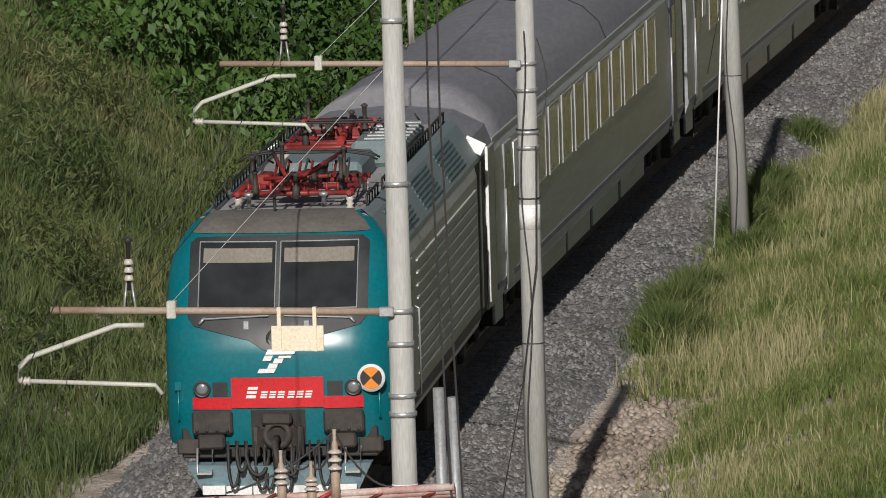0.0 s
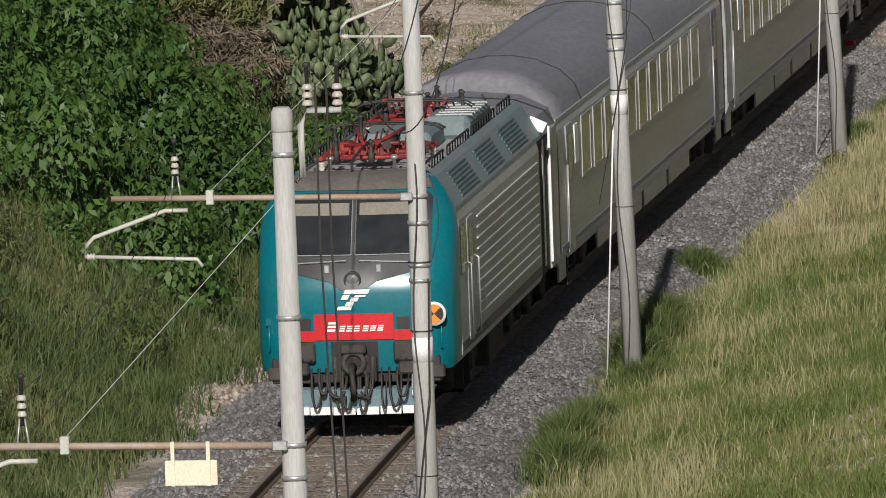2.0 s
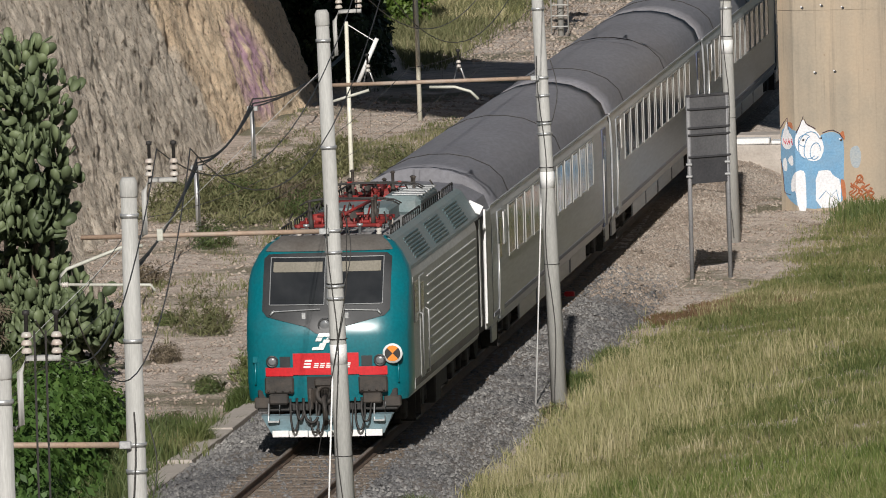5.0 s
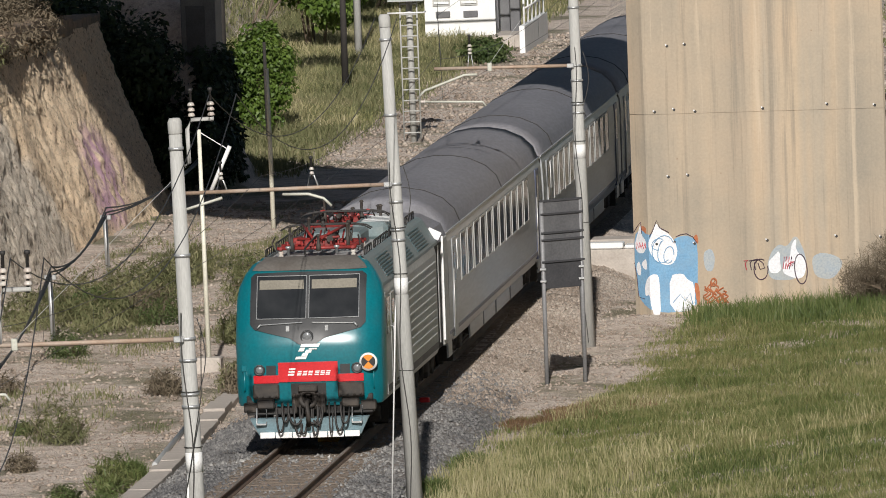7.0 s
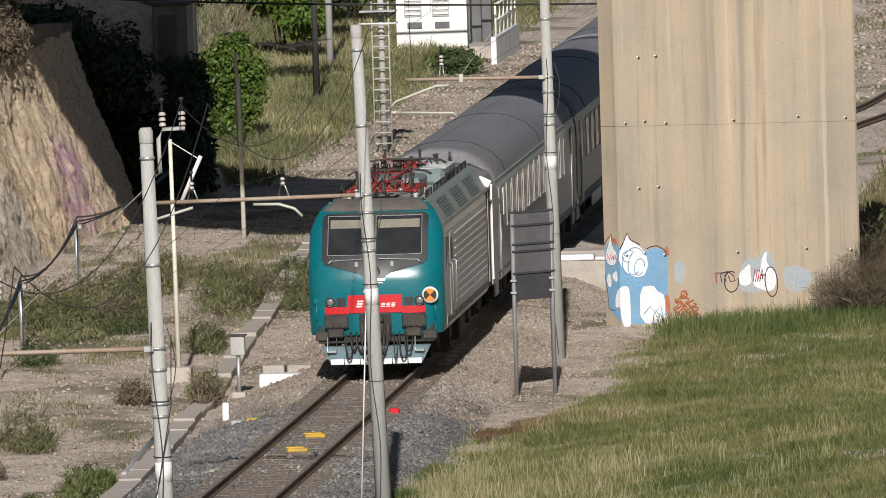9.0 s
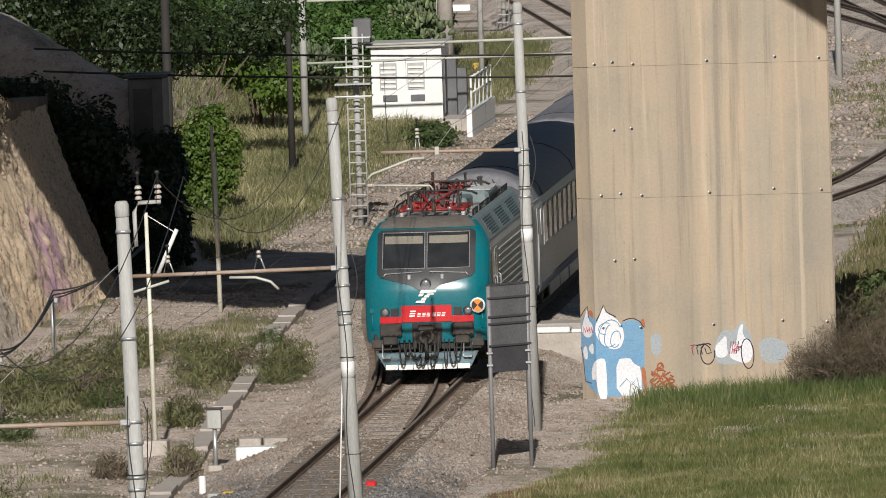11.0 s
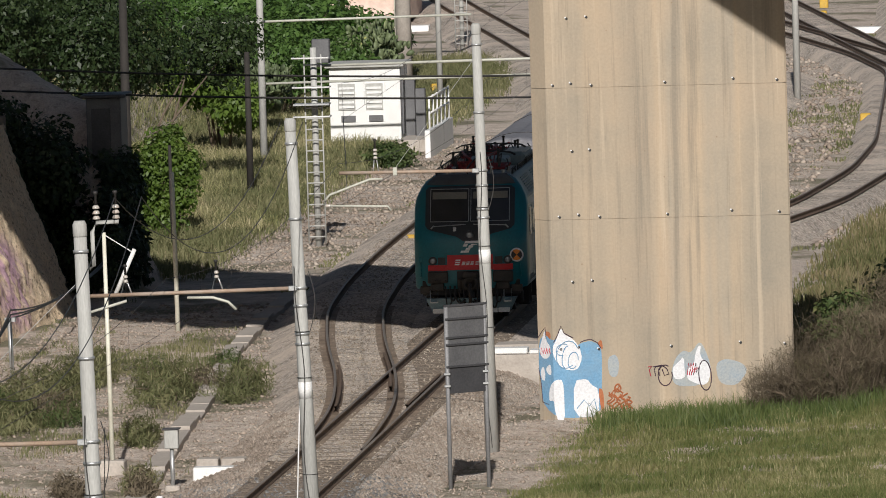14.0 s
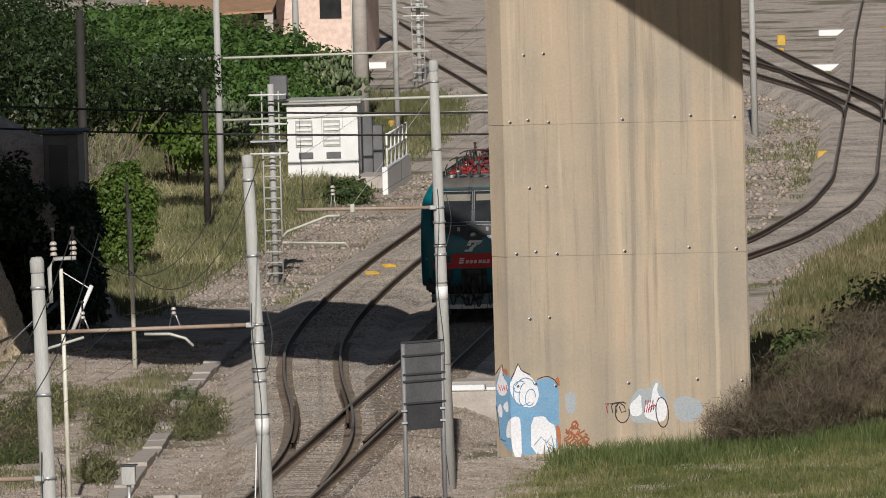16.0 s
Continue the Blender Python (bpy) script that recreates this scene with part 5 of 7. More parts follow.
# ---- lineside ----
def build_sign():
    root = thing("track_sign", "back of a dark grey sign board on two steel legs", "sign")
    L, R = Vector((3.0, 80.3, 0)), Vector((3.8, 81.0, 0))
    d = (R - L).normalized()
    n = Vector((d.y, -d.x, 0))
    base = gz(3.4, 80.6)
    for p in (L, R):
        part("leg", tubed([(p.x, p.y, base - 0.2), (p.x, p.y, 3.52)], 0.05, 10), M["leg_grey"], root)
    rot = Matrix(((d.x, -n.x, 0, L.x), (d.y, -n.y, 0, L.y), (0, 0, 1, 0), (0, 0, 0, 1)))
    w = (R - L).length

    def board(name, z0, z1, mat):
        bm = boxed(0.03, w - 0.03, -0.03, 0.0, z0, z1, 0.006)
        bmesh.ops.transform(bm, matrix=rot, verts=bm.verts)
        return part(name, bm, mat, root)
    board("board", 2.15, 3.5, M["sign_back"])
    board("lower_board", 1.55, 2.13, M["sign_dark"])
    for z in (2.13, 2.62, 2.78, 3.2):
        bm = boxed(-0.05, w + 0.05, -0.07, -0.031, z, z + 0.045, 0.004)
        bmesh.ops.transform(bm, matrix=rot, verts=bm.verts)
        part("bracket", bm, M["sign_dark"], root)
    for z in (1.7, 1.97):
        for u in (0.0, w):
            q = L + d * u
            part("clamp", boxed(q.x - 0.07, q.x + 0.07, q.y - 0.09, q.y - 0.03, z, z + 0.05, 0.008), M["steel"], root)
    bm = boxed(-0.05, w + 0.05, -0.05, 0.02, 3.49, 3.54, 0.006)
    bmesh.ops.transform(bm, matrix=rot, verts=bm.verts)
    part("top_rail", bm, M["sign_dark"], root)
    return root


build_sign()

wp = thing("white_pole", "slim cream pole with a slanting tube and a concrete base", "pole")
part("pole", tubed([(-5.38, 87.0, -0.7), (-5.42, 87.0, 4.95)], 0.06, 10, 0.045), M["post_white"], wp)
part("base", boxed(-5.68, -5.08, 86.7, 87.3, -0.75, -0.3, 0.03), M["concrete"], wp)
part("slanting_tube", tubed([(-5.2, 87, 3.5), (-4.72, 87, 4.55)], 0.05, 8), M["white"], wp)
part("stay", tubed([(-5.42, 87, 4.9), (-4.8, 87, 4.5)], 0.012, 5), M["white"], wp)
for x, y, z0, z1, lab in ((-9.15, 134.8, -0.7, 3.75, "slim white pole in the bridge's shade"), (-13.35, 171.6, -0.7, 2.6, "dark slim post below the tree")):
    tagged(part("pole", tubed([(x, y, z0), (x - 0.03, y, z1)], 0.07, 10, 0.05), M["post_white"] if x > -10 else M["under"]), lab, "pole")
for x, y in ((-10.3, 97.0), (-11.6, 118.0)):
    st = thing("cable_post", "short grey steel post that carries a bundle of cables", "cable post", group="cable posts")
    part("post", tubed([(x, y, -0.8), (x - 0.04, y, 0.92)], 0.06, 10), M["steel"], st)
    part("head", boxed(x - 0.16, x + 0.12, y - 0.06, y + 0.06, 0.86, 0.98, 0.01), M["steel"], st)
for k, dz in enumerate((0, 0.1, 0.22)):
    for a, b in zip([(-8.6, 72, 0.3), (-10.3, 97, 0.95), (-11.6, 118, 0.95), (-12.6, 150, 0.6)], [(-10.3, 97, 0.95), (-11.6, 118, 0.95), (-12.6, 150, 0.6)]):
        wire("cable", sag((a[0], a[1], a[2] + dz), (b[0], b[1], b[2] + dz), 0.25 + 0.1 * k, 10), 0.022, "black cable along the foot of the rock wall")

for za, zb, yy in ((6.05, 5.8, 150.0), (5.3, 5.1, 152.0)):
    wire("cross_cable", sag((-16.0, yy, za), (3.0, yy - 8, zb), 0.15, 12), 0.03, "thick black cable slung across the tracks")

# concrete cable trough
trough_x = smooth_line([30, 59, 83, 97, 104, 127, 137, 150], [-3.2, -3.2, -4.1, -5.0, -5.3, -6.72, -7.05, -7.4], 4)
for k in range(58):
    y0 = 32 + 2.0 * k
    ym = y0 + 0.97
    x = float(trough_x(ym))
    slab = bpy.data.meshes.get("trough_lid")
    if slab is None:
        bm = boxed(-0.24, 0.24, -0.99, 0.99, -0.14, 0.1, 0.012)
        slab = bpy.data.meshes.new("trough_lid")
        bm.to_mesh(slab)
        bm.free()
        slab.materials.append(M["concrete"])
        trough = thing("cable_trough", "weathered concrete cable trough beside the track", "cable trough", kind="structure")
    o = mesh_part("slab", slab, None, trough)
    h = math.atan2(float(trough_x(ym + 1) - trough_x(ym - 1)), 2)
    o.matrix_basis = pose(x, ym, gz(x, ym) + 0.06 + 0.012 * math.sin(k * 2.1), 0, 0.7 * math.sin(k * 1.3), -math.degrees(h))

pipe = tubed([(-3.5, 61.0, -0.42), (-3.72, 65.5, -0.44), (-3.95, 70.5, -0.46)], 0.055, 10)
tagged(part("pipe", pipe, M["steel"]), "grey steel pipe lying beside the cable trough", "pipe")

# small things by the track
for (x0, x1, y0, y1, z0, z1, mat, nm, lab, cat) in (
        (-3.2, -2.0, 84.0, 84.5, -0.7, -0.28, "white", "concrete_block", "whitewashed concrete block lying by the track", "concrete block"),
        (-3.25, -2.75, 85.2, 85.8, -0.7, -0.18, "concrete", "concrete_block", "grey concrete block behind the white one", "concrete block"),
        (-2.7, -2.15, 85.4, 86.0, -0.7, -0.2, "concrete", "concrete_block", "grey concrete block behind the white one", "concrete block"),
        (-2.95, -2.8, 74.3, 74.45, -0.7, -0.1, "white", "marker_post", "short white marker post in the ballast", "marker"),
        (-2.1, -1.84, 71.3, 71.55, -0.6, -0.2, "yellow", "point_box", "small yellow box beside the rail", "equipment box"),
        (-2.45, -2.15, 71.5, 71.8, -0.6, -0.26, "pole", "point_box", "small grey box beside the rail", "equipment box"),
        (1.0, 1.22, 71.4, 71.6, -0.5, -0.06, "red", "derail_marker", "small red plate beside the rail", "marker"),
        (1.2, 3.6, 112.0, 112.4, -0.8, 0.14, "concrete", "low_wall", "low grey concrete wall by the pier", "low wall"),
        (1.15, 2.25, 112.1, 112.7, 0.15, 0.3, "white", "coping_stone", "whitewashed coping stone on the low wall", "coping stone"),
        (2.29, 3.6, 112.0, 112.7, 0.15, 0.24, "white", "coping_stone", "whitewashed coping stone on the low wall", "coping stone"),
        (1.3, 3.5, 113.4, 114.6, -0.8, 0.3, "concrete", "low_wall", "low rubble-topped wall by the pier", "low wall"),
        (-3.4, -3.2, 66.0, 66.4, -0.7, -0.35, "concrete", "stone_post", "short concrete post by the track", "marker")):
    tagged(part(nm, boxed(x0, x1, y0, y1, z0, z1, 0.025), M[mat]), lab, cat)
for yy, xx in ((65.7, 0.0), (62.4, -0.02), (170.6, -5.25), (167.0, -5.45)):
    bm = boxed(xx - 0.22, xx + 0.22, yy - 0.13, yy + 0.13, -0.17, -0.08, 0.03)
    box(bm, xx - 0.26, xx + 0.14, yy - 0.04, yy + 0.04, -0.09, -0.05, 0.015)
    tagged(part("track_magnet", bm, M["yellow"]), "yellow signalling magnet between the rails", "track magnet", "track magnets")
cb = thing("control_box", "grey control box on a short post", "control box")
part("post", tubed([(-3.5, 82.6, -0.7), (-3.5, 82.6, 0.3)], 0.05, 8), M["steel"], cb)
part("box", boxed(-3.66, -3.34, 82.48, 82.72, 0.28, 0.72, 0.02), M["pole"], cb)
part("lid", boxed(-3.7, -3.3, 82.44, 82.76, 0.72, 0.75, 0.008), M["sign_dark"], cb)
part("foot", boxed(-3.66, -3.34, 82.45, 82.75, -0.75, -0.55, 0.02), M["concrete"], cb)


# ---- rock wall of the cutting ----
def rock_build(nt, b):
    v = coords(nt, True)
    sv = coords(nt, True, (1.0, 1.0, 0.85))
    st, mid, fine, grit = noise_tex(nt, sv, 3.4, 6, 0.72), noise_tex(nt, v, 0.3, 4), noise_tex(nt, sv, 11, 5, 0.75), noise_tex(nt, v, 26, 3, 0.7)
    warm = ramp(nt, st, [(0.3, (0.68, 0.50, 0.325)), (0.5, (0.82, 0.63, 0.43)), (0.7, (0.88, 0.72, 0.53))])
    grey = ramp(nt, st, [(0.3, (0.44, 0.38, 0.31)), (0.5, (0.62, 0.55, 0.46)), (0.7, (0.80, 0.73, 0.63))])
    xyz = nt.nodes.new("ShaderNodeSeparateXYZ")
    nt.links.new(v, xyz.inputs[0])
    along = nt.nodes.new("ShaderNodeMapRange")
    slant = nt.nodes.new("ShaderNodeMath")
    slant.operation = "MULTIPLY_ADD"
    slant.inputs[1].default_value = 1.3
    nt.links.new(xyz.outputs[2], slant.inputs[0])
    nt.links.new(xyz.outputs[1], slant.inputs[2])
    nt.links.new(slant.outputs[0], along.inputs["Value"])
    along.inputs["From Min"].default_value, along.inputs["From Max"].default_value = 123.0, 131.0
    bed = nt.nodes.new("ShaderNodeMath")
    bed.operation = "ADD"
    nt.links.new(along.outputs[0], bed.inputs[0])
    nt.links.new(mid, bed.inputs[1])
    col = mix(nt, ramp(nt, bed.outputs[0], [(0.86, (0, 0, 0)), (1.0, (1, 1, 1))]), grey, warm)
    # low spots of the relief darkened, their shade painted into the rock colour
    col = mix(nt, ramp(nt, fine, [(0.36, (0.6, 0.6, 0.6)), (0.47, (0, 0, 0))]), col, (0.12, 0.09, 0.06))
    col = mix(nt, 0.25, col, ramp(nt, grit, [(0.35, (0.08, 0.06, 0.04)), (0.65, (0.75, 0.63, 0.48))]))
    # faint violet spray paint near the foot
    gv = nt.nodes.new("ShaderNodeMapping")
    gv.vector_type = "POINT"
    gv.inputs["Scale"].default_value = (0.0, 0.28, 0.6)
    gv.inputs["Location"].default_value = (0.0, -135.0 * 0.28, -0.9 * 0.6)
    nt.links.new(v, gv.inputs["Vector"])
    ball = nt.nodes.new("ShaderNodeTexGradient")
    ball.gradient_type = "SPHERICAL"
    nt.links.new(gv.outputs[0], ball.inputs[0])
    spray = nt.nodes.new("ShaderNodeMath")
    spray.operation = "MULTIPLY"
    nt.links.new(ramp(nt, ball.outputs["Fac"], [(0.0, (0, 0, 0)), (0.35, (1, 1, 1))]), spray.inputs[0])
    nt.links.new(ramp(nt, noise_tex(nt, coords(nt, True, (1, 1.6, 0.35)), 1.5, 3), [(0.38, (0, 0, 0)), (0.55, (0.8, 0.8, 0.8))]), spray.inputs[1])
    col = mix(nt, spray.outputs[0], col, (0.42, 0.24, 0.36))
    # dark dots painted as the small shadows of pecked pits
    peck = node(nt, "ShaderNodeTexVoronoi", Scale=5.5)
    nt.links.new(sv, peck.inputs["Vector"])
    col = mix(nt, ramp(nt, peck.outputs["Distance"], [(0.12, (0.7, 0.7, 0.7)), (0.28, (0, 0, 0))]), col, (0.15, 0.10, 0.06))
    nt.links.new(col, b.inputs["Base Color"])
    b.inputs["Roughness"].default_value = 0.95
    bump(nt, b, fine, 0.9, 0.08)


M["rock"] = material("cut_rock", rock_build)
wy, wu = np.arange(70, 152.1, 0.10), np.linspace(0, 1, 64)
WY, WU = np.meshgrid(wy, wu)
foot = np.interp(WY, [70, 80, 86, 103, 107, 114, 127, 144, 146, 152], [-9.4, -10.4, -11.9, -12.4, -12.8, -13.0, -13.65, -12.95, -18.5, -22])
foot = np.apply_along_axis(lambda v: np.convolve(np.pad(v, 7, "edge"), np.ones(15) / 15, "valid"), 1, foot)
rough = np.array([[noise.fractal(Vector((y * 0.28, u * 1.2, 3.0)), 0.8, 2.0, 4) for y in wy] for u in wu])
peck = np.array([[noise.fractal(Vector((y * 2.6, u * 12.0, 9.0)), 0.7, 2.1, 3) for y in wy] for u in wu])
ledge = np.array([[noise.noise(Vector((y * 0.55, u * 1.9, 14.0))) for y in wy] for u in wu])
# broken faces: small plates with steps between them, and three deep cracks
plates = np.round(3.0 * ledge) / 3.0
top = 5.0 + 0.25 * np.sin(WY * 0.21) + 0.3 * smoothstep(126, 112, WY)
WZ = -0.8 + (top + 0.8) * WU
cracks = 0
for cy, cz, ry, rz, dep in ((131.5, 3.9, 0.5, 1.0, 0.5), (133.2, 2.9, 0.3, 0.8, 0.3), (123.0, 2.2, 0.55, 0.9, 0.5), (116.0, 3.4, 0.5, 1.2, 0.35)):
    cracks = cracks + dep * np.exp(-((WY - cy - 0.35 * (WZ - cz)) / ry) ** 2 - ((WZ - cz) / rz) ** 2)
WX = foot - 1.9 * WU + 0.20 * rough + 0.10 * peck + 0.16 * plates - cracks
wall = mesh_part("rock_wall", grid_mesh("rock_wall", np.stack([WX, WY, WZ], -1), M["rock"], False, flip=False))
tagged(wall, "tan and grey rock face of the cutting, rough and pecked", "rock wall", kind="structure")

# coping on the brow
parapet = thing("parapet", "low weathered stone parapet on the brow of the cutting", "parapet", kind="structure")
for k in range(12):
    y0 = 120.5 + 2.0 * k
    z0 = 5.0 + 0.25 * math.sin(y0 * 0.21)
    part("coping_block", boxed(-15.75, -14.95, y0 + 0.015, y0 + 1.985, z0 - 0.25, z0 + 0.22 + 0.03 * math.sin(k * 2.7), 0.03), M["parapet"], parapet)


# ---- beyond the bridge ----
def build_hut():
    root = thing("relay_hut", "small white rendered relay hut with grey louvred windows", "hut")
    part("wall", boxed(-14.05, -11.5, 229.5, 232.5, -0.5, 2.28), M["white"], root)
    part("roof", boxed(-14.2, -11.35, 229.3, 232.7, 2.28, 2.4, 0.02), M["pole"], root)
    part("plinth", boxed(-14.15, -11.4, 229.35, 232.6, -0.8, -0.35), M["concrete"], root)
    for x0 in (-13.75, -12.75):
        w = part("window", boxed(x0, x0 + 0.62, 229.46, 229.5, 0.75, 1.7), M["pole"], root, "pale louvred window")
        for k in range(5):
            part("louvre", boxed(x0 + 0.04, x0 + 0.58, 229.42, 229.47, 0.82 + 0.17 * k, 0.9 + 0.17 * k), M["white"], w)
        part("vent", boxed(x0 + 0.1, x0 + 0.62, 229.45, 229.5, 0.32, 0.55, 0.01), M["sign_back"], root)
    part("door", boxed(-11.5, -11.46, 230.3, 231.2, -0.2, 1.8), M["sign_back"], root)
    return root


build_hut()
st = thing("hut_steps", "grey concrete steps and white railing beside the hut", "steps")
part("landing", boxed(-11.3, -10.0, 226.0, 231.5, -0.8, -0.2, 0.02), M["concrete"], st)
part("cheek_wall", boxed(-9.95, -9.75, 221.5, 231.0, -0.8, 0.35, 0.02), M["white"], st)
for k in range(6):
    part("post", tubed([(-9.85, 222.5 + 1.6 * k, 0.3), (-9.85, 222.5 + 1.6 * k, 1.5)], 0.04, 6), M["white"], st)
for z in (0.9, 1.45):
    part("rail", tubed([(-9.85, 222.5, z), (-9.85, 230.5, z)], 0.035, 6), M["white"], st)
for x, y, h in ((-11.3, 229.2, 2.2), (-10.9, 228.8, 1.9)):
    tagged(part("cabinet", boxed(x, x + 0.35, y, y + 0.4, -0.4, h - 0.4, 0.02), M["sign_back"]), "tall grey equipment cabinet beside the hut", "cabinet")


def ladder_mast(x, y, h, label):
    root = thing("signal_mast", label, "signal mast", group="ladder masts")
    part("mast", tubed([(x, y, -0.8), (x, y, h)], 0.1, 10), M["pole"], root)
    for s in (-0.26, 0.26):
        part("stile", tubed([(x + s, y - 0.3, -0.5), (x + s, y - 0.3, h - 0.2)], 0.026, 6), M["pole"], root)
    for k in range(int((h + 0.3) / 0.33)):
        part("rung", tubed([(x - 0.26, y - 0.3, -0.3 + 0.33 * k), (x + 0.26, y - 0.3, -0.3 + 0.33 * k)], 0.022, 5), M["pole"], root)
    for k in range(3):
        part("cage", tubed([(x - 0.6, y - 0.1, h - 0.3 - 0.9 * k), (x - 0.6, y - 0.7, h - 0.3 - 0.9 * k), (x + 0.5, y - 0.7, h - 0.3 - 0.9 * k), (x + 0.5, y - 0.1, h - 0.3 - 0.9 * k)], 0.03, 6), M["white"], root)
    part("signal_head", boxed(x - 0.05, x + 0.5, y + 0.05, y + 0.35, h - 0.5, h + 0.25, 0.03), M["sign_back"], root)
    part("platform", boxed(x - 0.6, x + 0.5, y - 0.7, y, h - 1.75, h - 1.7), M["steel"], root)
    return root


ladder_mast(-8.85, 171.5, 5.5, "pale signal mast with a white ladder and a cage")
ladder_mast(-16.0, 309.0, 4.6, "distant pale signal mast with a white ladder")
# the mast at y 172.1 has the bridge's shade in its dark colour
for x, y, h, r, mat, lab in ((-15.5, 220.0, 8.5, 0.14, "pole", "tall grey steel mast behind the hut"), (-19.1, 286.0, 9.0, 0.15, "pole", "tall grey steel mast far behind"),
                             (-14.9, 268.9, 10.0, 0.34, "concrete", "thick tan concrete mast"), (-15.2, 268.9, 10.0, 0.05, "post_white", "slim white pole beside the thick mast"),
                             (-14.75, 172.1, 7.9, 0.16, "under", "mast coloured dark for the bridge's shade"), (-12.9, 262.0, 8.0, 0.12, "pole", "grey steel mast beyond the hut"),
                             (1.35, 256.0, 9.0, 0.14, "pole", "grey steel mast in the yard"), (-13.9, 200.0, 4.2, 0.12, "under", "short dark mast on the slope")):
    tagged(part("line_mast", tubed([(x, y, -0.9), (x, y, h)], r, 12, r * 0.75), M[mat]), lab, "mast", "masts beyond the bridge")
for x0, x1, y, z in ((-18.0, -8.2, 221.8, 4.3), (-19.2, -9.0, 286.0, 6.6), (-15.5, -6.0, 220.2, 2.2), (-8.85, 2.2, 172.3, 4.9)):
    tagged(part("cross_tube", tubed([(x0, y, z), (x1, y, z + 0.1)], 0.045, 7), M["arm"]), "pale cross tube of a mast", "cross tube", "cross tubes beyond the bridge")
tagged(part("sign_board", boxed(-17.2, -15.0, 300.0, 300.1, 3.6, 4.2, 0.02), M["white"]), "white board over the yard tracks", "sign")
for x, y, w in ((0.0, 355, 1.9), (1.1, 316, 1.7), (2.2, 300, 1.0), (-20.0, 330, 1.4)):
    tagged(part("white_kerb", boxed(x - w / 2, x + w / 2, y, y + 0.8, -0.65, -0.35, 0.03), M["white"]), "white painted kerb in the yard", "kerb", "white kerbs in the yard")
for x, y in ((4.9, 236), (-1.5, 330), (2.4, 352), (-13.6, 268), (-2.2, 345)):
    tagged(part("yellow_box", boxed(x - 0.2, x + 0.2, y, y + 0.4, -0.65, -0.15, 0.04), M["yellow"]), "yellow trackside box in the yard", "equipment box", "yellow boxes in the yard")
house = thing("house", "distant pink-washed house with a terracotta roof", "house", pose(0, 0, 0.2))
part("wall", boxed(-31, -21, 338, 346, -0.6, 3.6), M["pink"], house)
bm = bmesh.new()
v = [bm.verts.new(c) for c in ((-31.6, 337, 3.4), (-20.4, 337, 3.4), (-20.4, 347, 3.4), (-31.6, 347, 3.4), (-31.6, 342, 5.2), (-20.4, 342, 5.2))]
for q in ((0, 1, 5, 4), (2, 3, 4, 5), (0, 4, 3), (1, 2, 5), (3, 2, 1, 0)):
    bm.faces.new([v[i] for i in q])
part("roof", bm, M["tiles"], house)
bm = bmesh.new()
v = [bm.verts.new(c) for c in ((-30.5, 331, 1.7), (-24.5, 331, 1.9), (-24.5, 337, 2.9), (-30.5, 337, 2.7), (-30.5, 331, 1.6), (-24.5, 331, 1.8), (-24.5, 337, 2.8), (-30.5, 337, 2.6))]
for q in ((0, 1, 2, 3), (7, 6, 5, 4), (0, 4, 5, 1), (1, 5, 6, 2), (2, 6, 7, 3), (3, 7, 4, 0)):
    bm.faces.new([v[i] for i in q])
part("porch_roof", bm, M["tiles"], house)
for x in (-29.8, -27.0, -24.9):
    part("porch_post", boxed(x, x + 0.4, 331.2, 331.6, -0.6, 1.8), M["concrete"], house)
for x in (-29, -26, -23):
    part("window", boxed(x, x + 1.0, 337.94, 338.0, 1.2, 2.4), M["glass"], house)
part("chimney", boxed(-25.5, -24.8, 339.5, 340.2, 4.2, 5.6), M["pink"], house)
# shed walls and roof in dark greys, so their colour holds the shade
shed = thing("shed", "concrete shed coloured dark for the shade of the bridge", "shed")
part("wall", boxed(-13.35, -12.35, 150.2, 151.8, 2.6, 5.1, 0.02), M["sign_back"], shed)
part("roof", boxed(-13.5, -12.2, 150.05, 151.95, 5.1, 5.2, 0.02), M["sign_dark"], shed)
part("door", boxed(-13.2, -12.65, 150.16, 150.2, 3.0, 4.8, 0.008), M["sign_dark"], shed)


# ---- graffiti on the pier ----
def pier_face(x):
    return 99.497 + max(0.0, 3.88 - x) * 0.92


def clip(pts, keep_left):
    """The part of an outline on one side of the pier's folded corner."""
    out = []
    for (x0, z0), (x1, z1) in zip(pts, pts[1:] + pts[:1]):
        a, b = (x0 <= 3.88) == keep_left, (x1 <= 3.88) == keep_left
        if a:
            out.append((x0, z0))
        if a != b:
            u = (3.88 - x0) / (x1 - x0)
            out.append((3.88, z0 + u * (z1 - z0)))
    return out


def rounded(pts, turns=2):
    for _ in range(turns):
        pts = [q for a, b in zip(pts, pts[1:] + pts[:1]) for q in ((a[0] * 0.78 + b[0] * 0.22, a[1] * 0.78 + b[1] * 0.22), (a[0] * 0.22 + b[0] * 0.78, a[1] * 0.22 + b[1] * 0.78))]
    return pts


